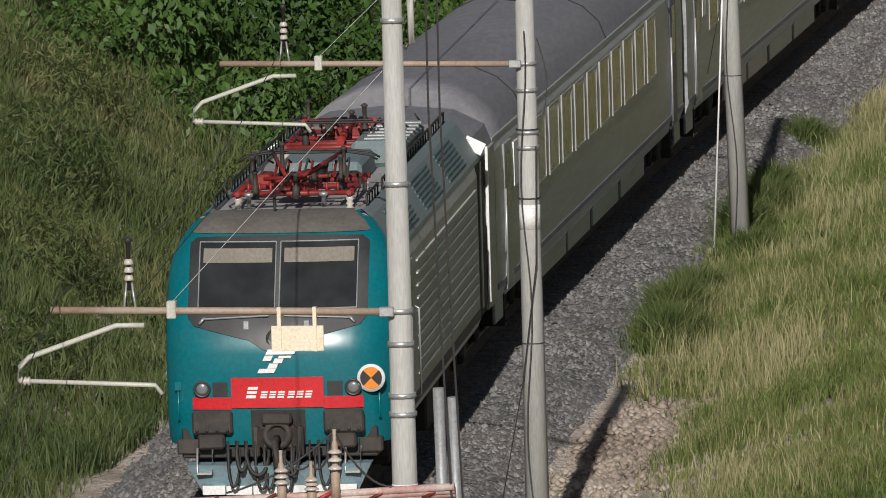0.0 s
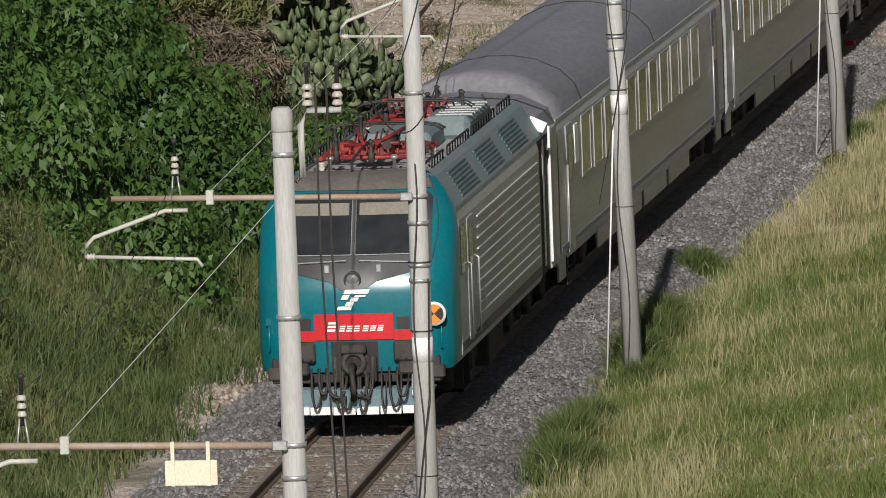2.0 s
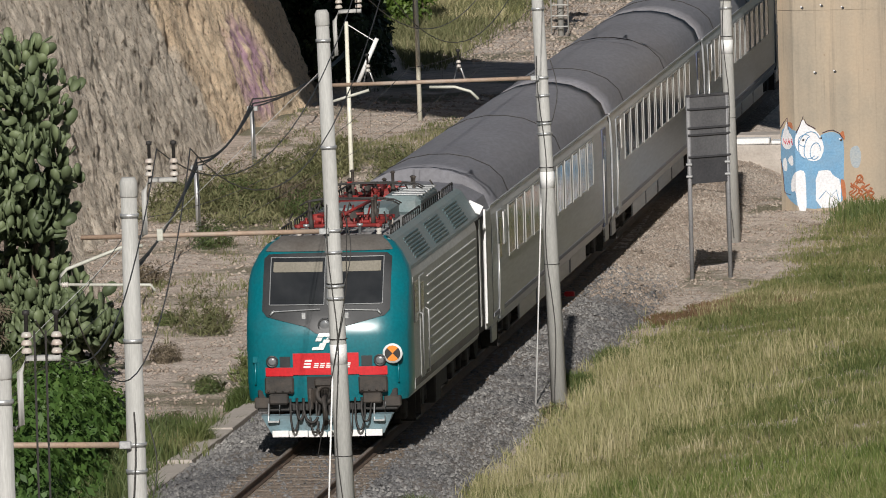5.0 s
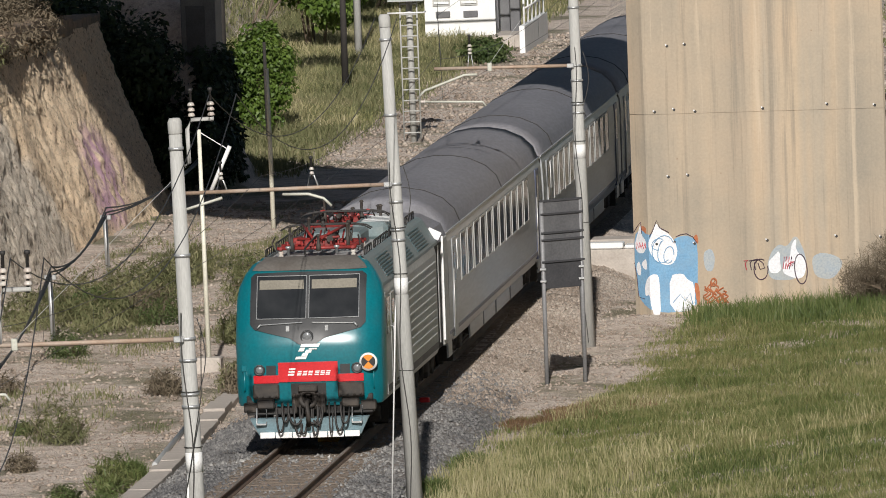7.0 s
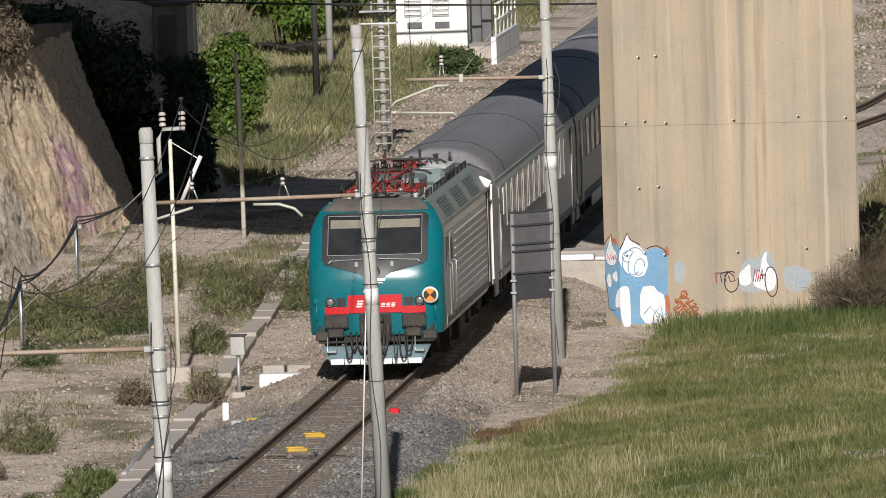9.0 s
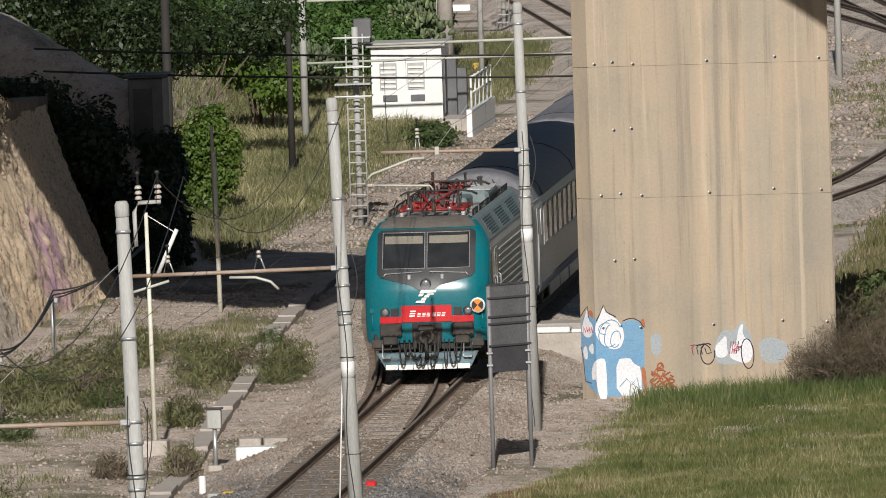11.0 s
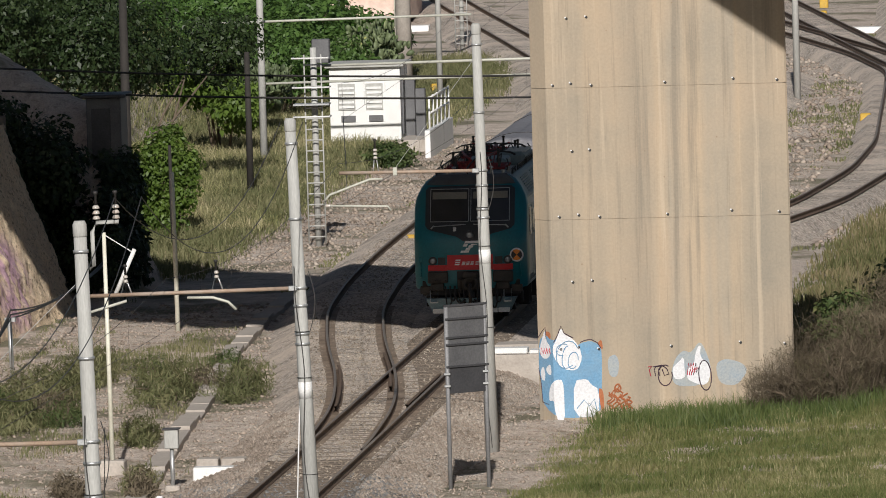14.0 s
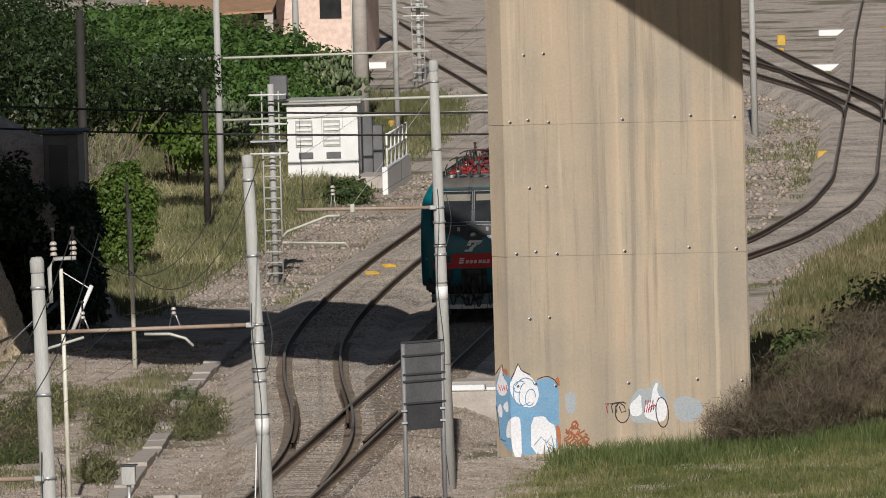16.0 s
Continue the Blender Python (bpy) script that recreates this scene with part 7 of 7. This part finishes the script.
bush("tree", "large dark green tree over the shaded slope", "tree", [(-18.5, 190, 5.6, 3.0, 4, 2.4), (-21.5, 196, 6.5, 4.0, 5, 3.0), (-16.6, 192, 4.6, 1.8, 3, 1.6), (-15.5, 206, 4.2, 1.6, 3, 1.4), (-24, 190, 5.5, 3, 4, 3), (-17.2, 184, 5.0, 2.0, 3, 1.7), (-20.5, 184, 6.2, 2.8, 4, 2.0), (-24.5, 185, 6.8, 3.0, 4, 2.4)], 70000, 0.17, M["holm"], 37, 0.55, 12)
# scrub added over the pale slope to make the bridge's shade black
bush("bush", "near-black scrub added to deepen the shade of the bridge", "bush", [(-13.4, 148.5, 0.6, 0.8, 2, 1.6), (-14.8, 149.5, 1.8, 1.2, 2, 1.8), (-16.6, 151.5, 2.6, 1.5, 2, 2.2), (-18.6, 153, 3.4, 1.6, 2, 2.6), (-21.5, 155, 3.6, 2.2, 2, 3.0), (-16.0, 150.0, 0.8, 1.6, 2, 1.4), (-14.2, 148.2, 3.2, 1.1, 1.6, 1.5), (-16.2, 149.8, 4.2, 1.4, 1.6, 1.3), (-12.5, 148.6, 0.8, 0.8, 2.6, 1.7), (-12.5, 150.5, 2.4, 0.7, 2.6, 1.5), (-12.3, 152, 0.4, 0.4, 2.4, 1.4)], 60000, 0.18, M["holm"], 46, 0.55, 8)
bush("bush", "green scrub behind the hut", "bush", [(-18.5, 250, 1.7, 3.0, 4, 1.8), (-22, 255, 2.2, 3.5, 5, 1.8), (-15.8, 252, 1.4, 1.6, 3, 1.4), (-27, 262, 2.6, 4, 5, 2.0)], 22000, 0.2, M["fig"], 38)
bush("bush", "leafy green scrub below the house", "bush", [(-20.5, 285, 1.8, 3.0, 5, 1.4), (-24.5, 292, 2.2, 3.5, 6, 1.5), (-17.0, 280, 1.0, 1.6, 4, 1.2), (-28, 300, 2.4, 4, 6, 1.5), (-22.5, 275, 2.6, 3.0, 5, 1.6), (-18.5, 268, 2.0, 2.2, 4, 1.8)], 26000, 0.26, M["fig"], 47)
bush("bush", "bright yellow-green scrub on the slope", "bush", [(-18.3, 226, 2.4, 1.6, 2.5, 1.3), (-16.8, 224, 1.4, 1.1, 2, 1.0)], 6000, 0.22, M["bright"], 39)
bush("shrub", "low dark shrub below the hut", "bush", [(-10.7, 216, -0.2, 1.0, 1.2, 0.5)], 2500, 0.14, M["weeds"], 40)
for i, (x, y, rx, ry, h, kind) in enumerate(((-6.8, 110.5, 1.0, 4.5, 0.75, "scrub"), (-5.0, 111.5, 0.85, 4.0, 0.7, "scrub"), (-9.8, 102, 1.3, 4.0, 0.55, "scrub"), (-8.9, 104.5, 0.8, 3.0, 0.55, "dry"), (-5.8, 96, 0.6, 2.2, 0.5, "scrub"), (-4.3, 83, 0.45, 2.2, 0.45, "scrub"), (-6.7, 70.0, 0.75, 1.6, 0.85, "scrub"),
                                                  (-9.8, 110.5, 1.3, 4.5, 0.8, "scrub"), (-11.6, 104, 1.0, 5.0, 0.7, "scrub"), (-4.0, 58, 0.5, 2.2, 0.5, "fresh"), (-4.0, 80.5, 0.35, 1.5, 0.5, "dry"), (-10.9, 107.5, 0.9, 3.5, 0.8, "scrub"), (-9.5, 117.5, 0.9, 5.0, 0.6, "scrub"), (-5.7, 81, 0.5, 1.2, 0.4, "dry"),
                                                  (-6.3, 2.0, 1.2, 2.2, 1.0, "weeds"), (-7.6, 9.0, 1.4, 2.6, 1.2, "weeds"), (-5.4, 14.5, 0.9, 2.0, 0.9, "fresh"), (-5.0, -6.0, 0.8, 2.0, 0.9, "weeds"), (-8.6, 16.0, 1.5, 2.2, 1.3, "weeds"), (-9.6, 4.0, 1.4, 2.4, 1.2, "fresh"))):
    bush("shrub", "dry brown wild shrub on stony ground" if kind == "dry" else "soft grey-green wild shrub of fine stems", "bush", [(x, y, gz(x, y) + 0.1 * h, rx, ry, h), (x + 0.4 * rx, y - 0.5 * ry, gz(x, y), rx * 0.6, ry * 0.6, h * 0.7)], int(1500 + 1500 * rx * ry), 0.15, M[kind], 140 + i, 0.14, 3, -0.4)
for i, (x, y, s) in enumerate(((-6.4, 62, 0.5), (-4.6, 55, 0.45), (-7.6, 71, 0.4), (-9.5, 82, 0.7), (-8.2, 101, 0.9), (-10.2, 104, 1.0), (-5.9, 112, 0.9), (-7.8, 116, 0.9), (-6.2, 120, 0.7), (-4.4, 48, 0.5), (-9.3, 92, 0.8), (-11, 75, 0.8), (2.9, 17, 0.4), (3.0, 49, 0.35), (9.9, 105, 0.9))):
    bush("shrub", "small grey-green wild shrub", "bush", [(x, y, gz(x, y) + 0.25 * s, s * 0.75, s * 1.1, s * 0.55)], int(2600 * s), 0.10, M["weeds"] if i % 3 else M["dry"], 50 + i, 0.2, 3)


def pads(name, label, ells, n, seed):
    """A stand of prickly pear: flat oval pads, one growing from another."""
    g = np.random.default_rng(seed)
    P, U = shell_points(ells, n, g, 0.62)
    ok = P[:, 2] > ground_z(P[:, 0], P[:, 1])
    P, U = P[ok], U[ok]
    n = len(P)
    N = U * 0.2 + g.normal(size=(n, 3)) * np.array([1.1, 0.9, 0.35])
    N /= np.linalg.norm(N, axis=1)[:, None]
    A = np.array([0, 0, 1.3]) + U * 0.6 + g.normal(size=(n, 3)) * 0.75
    A -= N * (A * N).sum(1)[:, None]
    A /= np.linalg.norm(A, axis=1)[:, None]
    B = np.cross(N, A)
    s = g.uniform(0.10, 0.20, n)[:, None]
    k = 10
    ang = np.linspace(0, 2 * np.pi, k, endpoint=False)
    V = np.empty((n, 2 * k + 2, 3))
    for j, a in enumerate(ang):
        wid = 0.62 * (1 + 0.18 * math.cos(a))
        p = P + A * s * (1 + math.cos(a)) + B * s * wid * math.sin(a)
        V[:, j], V[:, k + j] = p + N * 0.015, p - N * 0.015
    V[:, 2 * k], V[:, 2 * k + 1] = P + A * s + N * 0.028, P + A * s - N * 0.028
    F = []
    for j in range(k):
        m = (j + 1) % k
        F += [(2 * k, j, m), (2 * k + 1, k + m, k + j), (j, k + j, m), (m, k + j, k + m)]
    F = (np.arange(n)[:, None, None] * (2 * k + 2) + np.array(F)[None]).reshape(-1, 3)
    root = thing(name, label, "cactus")
    tagged(mesh_part("crown", raw_mesh("crown", V.reshape(-1, 3), F, M["cactus"], False), None, root), kind="stuff")
    for e in ells:
        part("stem", tubed([(e[0], e[1], gz(e[0], e[1]) - 0.2), (e[0] + 0.1, e[1] + 0.4, e[2])], 0.09, 7, 0.05), M["bark"], root)
    return root


pads("prickly_pear", "grey-green prickly pear with many oval pads", [(-8.0, 50.5, 5.6, 1.5, 2.0, 1.2), (-7.4, 50, 4.3, 0.95, 1.6, 1.0), (-10.4, 51.5, 5.8, 2.0, 2.0, 1.0), (-8.5, 50.5, 4.3, 0.8, 1.6, 0.9), (-7.9, 50, 3.4, 0.9, 1.4, 0.7), (-7.1, 50, 3.3, 0.5, 1.2, 0.6)], 2500, 61)
pads("prickly_pear", "grey-green prickly pear low on the slope", [(-7.5, 50.6, 1.9, 1.0, 1.4, 0.8), (-7.0, 50, 1.3, 1.1, 1.6, 0.7), (-7.6, 49.4, 0.9, 0.9, 1.4, 0.7), (-6.3, 50.5, 1.0, 0.7, 1.6, 0.6)], 1500, 62)
pads("prickly_pear", "grey-green prickly pear behind the hut", [(-15.0, 256, 1.6, 1.4, 2, 1.1), (-17.6, 240, 1.2, 1.2, 2, 0.9)], 1100, 63)

for k, y in enumerate(range(84, 136, 6)):
    bush("shrub", "scrub on the brow of the cutting", "bush", [(-15.3 - 0.2 * (k % 2), y, 5.2, 0.9, 3.4, 0.6 + 0.15 * (k % 3)), (-16.2, y + 3, 5.6, 0.8, 3.2, 0.6)], 4200, 0.17, M["scrub"] if k % 3 == 0 else M["dry"], 110 + k, 0.25, 2)

# loose stones
def stones_mesh(name, x, y, s, mat, seed):
    g = np.random.default_rng(seed)
    n = len(x)
    c = np.array([(1, 0, 0), (0, 1, 0), (-1, 0, 0), (0, -1, 0), (0, 0, 1), (0, 0, -1)], float)
    F0 = np.array([(0, 1, 4), (1, 2, 4), (2, 3, 4), (3, 0, 4), (1, 0, 5), (2, 1, 5), (3, 2, 5), (0, 3, 5)])
    V = c[None] * g.uniform(0.55, 1.2, (n, 6, 1)) + g.normal(size=(n, 6, 3)) * 0.14
    V = V * s[:, None, None] * np.array([1, 1, 0.7]) + np.stack([x, y, ground_z(x, y) + s * 0.15], -1)[:, None]
    return raw_mesh(name, V.reshape(-1, 3), (np.arange(n)[:, None, None] * 6 + F0[None]).reshape(-1, 3), mat)


M["stone"] = foliage("loose_stones", [(0.0, (0.17, 0.135, 0.105)), (0.5, (0.34, 0.28, 0.23)), (1.0, (0.48, 0.42, 0.36))], 0.9, 0.2, 0.0)
M["point_stone"] = foliage("brown_ballast", [(0.0, (0.16, 0.125, 0.095)), (0.5, (0.33, 0.275, 0.215)), (1.0, (0.52, 0.46, 0.385))], 0.9, 0.2, 0.0)
M["chip"] = foliage("ballast_chips", [(0.0, (0.08, 0.08, 0.085)), (0.5, (0.20, 0.195, 0.19)), (0.9, (0.34, 0.33, 0.31)), (1.0, (0.58, 0.56, 0.53))], 0.85, 0.3, 0.0)
g = np.random.default_rng(71)
x, y = g.uniform(-13, -2.8, 60000), g.uniform(40, 145, 60000)
tagged(mesh_part("stones", stones_mesh("stones", x, y, 0.012 + 0.075 * g.uniform(0, 1, 60000) ** 7, M["stone"], 72)), "pale loose stones and rubble", "stones", kind="stuff")
x, y = g.uniform(2.2, 6.6, 12000), g.uniform(66, 112, 12000)
tagged(mesh_part("stones", stones_mesh("stones", x, y, 0.012 + 0.06 * g.uniform(0, 1, 12000) ** 5, M["stone"], 73)), "pale loose stones and rubble", "stones", kind="stuff")
x = np.concatenate([g.normal(-4.0, 0.35, 500), g.normal(-3.75, 0.3, 900), g.normal(2.85, 0.25, 400), g.normal(4.6, 0.4, 2500), g.normal(2.75, 0.3, 300)])
y = np.concatenate([g.normal(13, 2.2, 500), g.normal(12.5, 1.8, 900), g.normal(13, 1.0, 400), g.normal(-13, 4, 2500), g.normal(51, 1, 300)])
tagged(mesh_part("rubble", stones_mesh("rubble", x, y, g.uniform(0.02, 0.11, len(x)), M["stone"], 74)), "heaps of pale broken rock beside the ballast", "rubble", kind="stuff")
n = 16000
x, y = g.uniform(-12.5, -6.9, n), 160 + 75 * g.uniform(0, 1, n)
tagged(mesh_part("rubble", stones_mesh("rubble", x, y, 0.02 + 0.11 * g.uniform(0, 1, n) ** 8, M["stone"], 75)), "pale rubble on the ground below the hut", "rubble", kind="stuff")
n = 26000
x, y = g.uniform(-1.5, 9.0, n), g.uniform(165, 320, n)
k = (abs(x - loop_x(y)) > 0.9) & (abs(x - yard_x(y)) > 0.9) & (abs(x - yard2_x(y)) > 0.9)
x, y = x[k], y[k]
tagged(mesh_part("rubble", stones_mesh("rubble", x, y, 0.025 + 0.16 * g.uniform(0, 1, len(x)) ** 8, M["stone"], 76)), "scattered stones and debris between the yard tracks", "rubble", kind="stuff")
n = 62000
y = np.minimum(g.uniform(-35, 80, n), g.uniform(60, 90, n))
d = g.uniform(-3.4, 3.0, n)
k = (abs(abs(d) - 0.75) > 0.12) & ((abs(d) > 1.25) | (g.uniform(0, 1, n) < 0.35))
y, d = y[k], d[k]
sect = np.interp(d, [-3.6, -2.1, -1.4, -1.3, 1.3, 1.5, 2.1, 3.1], [-0.75, -0.27, -0.2, -0.17, -0.17, -0.22, -0.3, -0.75])
s = g.uniform(0.02, 0.055, len(y))
c = np.array([(1, 0, 0), (0, 1, 0), (-1, 0, 0), (0, -1, 0), (0, 0, 1)], float)
F0 = np.array([(0, 1, 4), (1, 2, 4), (2, 3, 4), (3, 0, 4)])
V = c[None] * g.uniform(0.6, 1.3, (len(y), 5, 1)) + g.normal(size=(len(y), 5, 3)) * 0.2
V = V * s[:, None, None] + np.stack([track_x(y) + d, y, sect + 0.0 * s], -1)[:, None]
chips = mesh_part("ballast_stones", raw_mesh("ballast_stones", V.reshape(-1, 3), (np.arange(len(y))[:, None, None] * 5 + F0[None]).reshape(-1, 3), M["chip"]))
tagged(chips, "grey broken ballast stones", "ballast stones", kind="stuff")
n = 30000
y, d = g.uniform(72, 118, n), g.choice((-1, 1), n) * g.uniform(1.3, 3.1, n)
k = abs(track_x(y) + d - branch_x(y)) > np.where(y > 96, 1.3, 0.0)
y, d = y[k], d[k]
sect = np.interp(d, [-3.6, -2.1, -1.4, 1.5, 2.1, 3.1], [-0.75, -0.27, -0.2, -0.22, -0.3, -0.75])
s = 0.014 + 0.045 * g.uniform(0, 1, len(y)) ** 2
V = c[None] * g.uniform(0.6, 1.3, (len(y), 5, 1)) + g.normal(size=(len(y), 5, 3)) * 0.2
V = V * s[:, None, None] + np.stack([track_x(y) + d, y, sect], -1)[:, None]
tagged(mesh_part("ballast_stones", raw_mesh("ballast_stones", V.reshape(-1, 3), (np.arange(len(y))[:, None, None] * 5 + F0[None]).reshape(-1, 3), M["stone"])), "pale and grey ballast stones on the shoulders", "ballast stones", kind="stuff")
n = 34000
y, x = g.uniform(78, 200, n), g.uniform(-7.5, 3.0, n)
db, dm = x - branch_x(y), x - track_x(y)
k = (abs(abs(dm) - 0.75) > 0.13) & (abs(abs(db) - 0.75) > 0.13) & ((abs(dm) < 1.35) | (abs(db) < 1.25))
x, y, db, dm = x[k], y[k], db[k], dm[k]
sect = np.maximum(np.interp(dm, [-3.6, -2.1, -1.4, -1.3, 1.3, 1.5, 2.1, 3.1], [-0.75, -0.27, -0.2, -0.165, -0.165, -0.22, -0.3, -0.75]), np.interp(db, [-2.6, -1.7, -1.3, 1.3, 1.7, 2.4], [-0.75, -0.3, -0.16, -0.16, -0.3, -0.75]))
s = g.uniform(0.015, 0.042, len(y))
V = c[None] * g.uniform(0.6, 1.3, (len(y), 5, 1)) + g.normal(size=(len(y), 5, 3)) * 0.2
V = V * s[:, None, None] + np.stack([x, y, sect], -1)[:, None]
tagged(mesh_part("ballast_stones", raw_mesh("ballast_stones", V.reshape(-1, 3), (np.arange(len(y))[:, None, None] * 5 + F0[None]).reshape(-1, 3), M["point_stone"])), "dusty brown ballast stones about the points", "ballast stones", kind="stuff")

# sleepers
me = bpy.data.meshes.new("sleeper")
boxed(-1.2, 1.2, -0.12, 0.12, -0.3, -0.159, 0.012).to_mesh(me)
me.materials.append(M["sleeper"])
main_bed = thing("sleepers", "pale timber-brown sleepers of the main track", "sleepers", kind="structure")
for k in range(236):
    y = -16 + 0.6 * k
    o = mesh_part("sleeper", me, None, main_bed)
    h = math.atan2(float(track_x(y + 1) - track_x(y - 1)), 2)
    o.matrix_basis = pose(float(track_x(y)), y, 0.004 * math.sin(k * 3.3), 0, 0, -math.degrees(h))
side_bed = thing("sleepers", "brown sleepers of the branch track", "sleepers", kind="structure")
for k in range(140):
    y = 100 + 0.65 * k
    o = mesh_part("sleeper", me, None, side_bed)
    h = math.atan2(float(branch_x(y + 1) - branch_x(y - 1)), 2)
    o.matrix_basis = pose(float(branch_x(y)), y, -0.006, 0, 0, -math.degrees(h))


# ---- birds ----
def build_bird():
    root = thing("bird", "dark brown bird in flight with long pointed wings", "bird", group="birds that cross the line")
    part("body", lathe(bmesh.new(), (0, 0, 0), [(0.004, -0.15), (0.028, -0.12), (0.042, -0.05), (0.045, 0.02), (0.03, 0.09), (0.026, 0.12), (0.012, 0.15)], 10, "y"), M["feather"], root)
    bm = bmesh.new()
    v = [bm.verts.new(c) for c in ((-0.02, -0.12, 0), (0.02, -0.12, 0), (0.05, -0.24, 0.0), (0, -0.2, 0.006), (-0.05, -0.24, 0.0))]
    bm.faces.new(v)
    part("tail", bm, M["feather"], root)
    ws = []
    for s in (-1, 1):
        bm = bmesh.new()
        pts = [(0.02, 0.06), (0.16, 0.09), (0.3, 0.03), (0.42, -0.09), (0.28, -0.05), (0.15, -0.06), (0.02, -0.07)]
        t = [bm.verts.new((s * a, b, 0.006)) for a, b in pts]
        u = [bm.verts.new((s * a, b, -0.006)) for a, b in pts]
        bm.faces.new(t if s > 0 else t[::-1])
        bm.faces.new(u[::-1] if s > 0 else u)
        for i in range(len(pts)):
            j = (i + 1) % len(pts)
            bm.faces.new((t[i], u[i], u[j], t[j]))
        ws.append(part("wing", bm, M["feather"], root))
    return root, ws


bird_a, wings_a = build_bird()
bird_b, wings_b = build_bird()


# ---- what moves ----
STATIONS = [(0, -21.88), (2.5, 7.62), (4, 25.5), (7, 58.78), (9, 79.59), (12.5, 113.51), (14.5, 130.6), (16, 143.3)]


def front_at(t):
    """How far along the plan the locomotive's front stands at t seconds."""
    base = -2.35493e-3 * t ** 3 - 7.95184e-2 * t ** 2 + 12.1947155 * t - 21.9988
    ts = [a for a, _ in STATIONS]
    rest = [b - (-2.35493e-3 * a ** 3 - 7.95184e-2 * a ** 2 + 12.1947155 * a - 21.9988) for a, b in STATIONS]
    return base + float(np.interp(t, ts, rest))


def on_track(y, a, b):
    """The pose of a vehicle whose front is at y, with its bogies a and b metres behind it."""
    pa, pb = Vector((float(track_x(y + a)), y + a, 0)), Vector((float(track_x(y + b)), y + b, 0))
    d = pb - pa
    m = pa - d.normalized() * a
    return pose(m.x, m.y, 0, 0, 0, -math.degrees(math.atan2(d.x, d.y)))


def motions():
    ts = [0.5 * i for i in range(33)]
    walk(loco, [(t, on_track(front_at(t), 3.5, 11.5)) for t in ts])
    for k, c in enumerate(coaches):
        walk(c, [(t, on_track(front_at(t) + 15.75 + 26.4 * k, 3.7, 22.7)) for t in ts])
    # wheels of the locomotive
    tw = [0.06 * i for i in range(267)]
    tw[-1] = 16.0
    for ax in loco_axles:
        at = ax.matrix_basis.translation.copy()
        walk(ax, [(t, pose(at.x, at.y, at.z, -math.degrees((front_at(t) - front_at(0)) / 0.55), 0, 0)) for t in tw])
    # birds: each crosses the line towards the left bank, with slow uneven wing beats
    flights = (
        (bird_a, wings_a, 32, [(7.3, 17.5, 9.85), (7.5, 16.59, 9.93), (7.7, 15.5, 10.1), (7.9, 14.5, 10.24), (8.1, 13.5, 10.81), (8.3, 12.32, 10.9), (8.4, 11.55, 11.08), (8.6, 10.2, 11.26)],
         [(7.1, 20), (7.3, 46), (7.5, 6), (7.7, -24), (7.9, -62), (8.1, -15), (8.3, 20), (8.4, 4), (8.5, -42), (8.6, 8), (8.8, 30)]),
        (bird_b, wings_b, 32, [(8.3, 17.78, 13.65), (8.4, 16.9, 13.46), (8.5, 16.27, 13.51), (8.6, 15.4, 13.64), (8.7, 14.75, 13.66), (8.8, 13.9, 13.92), (9.0, 12.7, 14.19)],
         [(8.1, 10), (8.3, 48), (8.4, -34), (8.5, 18), (8.6, -8), (8.7, -14), (8.8, 52), (8.9, -20), (9.0, 10), (9.2, 30)]))
    for bird, wings, head, path, beats in flights:
        (ta, xa, za), (tz, xz, zz) = path[0], path[-1]
        vx, vz = (xz - xa) / (tz - ta), (zz - za) / (tz - ta)
        rows = [(0.0, xa - vx * ta, za - vz * ta)] + path + [(16.0, xz + vx * (16 - tz), zz + vz * (16 - tz))]
        walk(bird, [(t, pose(x, -55, z, 4, 0, head)) for t, x, z in rows])
        for w, side in zip(wings, (-1, 1)):
            walk(w, [(t, pose(0, 0, 0.01, 0, -side * a, 0)) for t, a in [(0.0, 15)] + beats + [(16.0, 15)]])


motions()
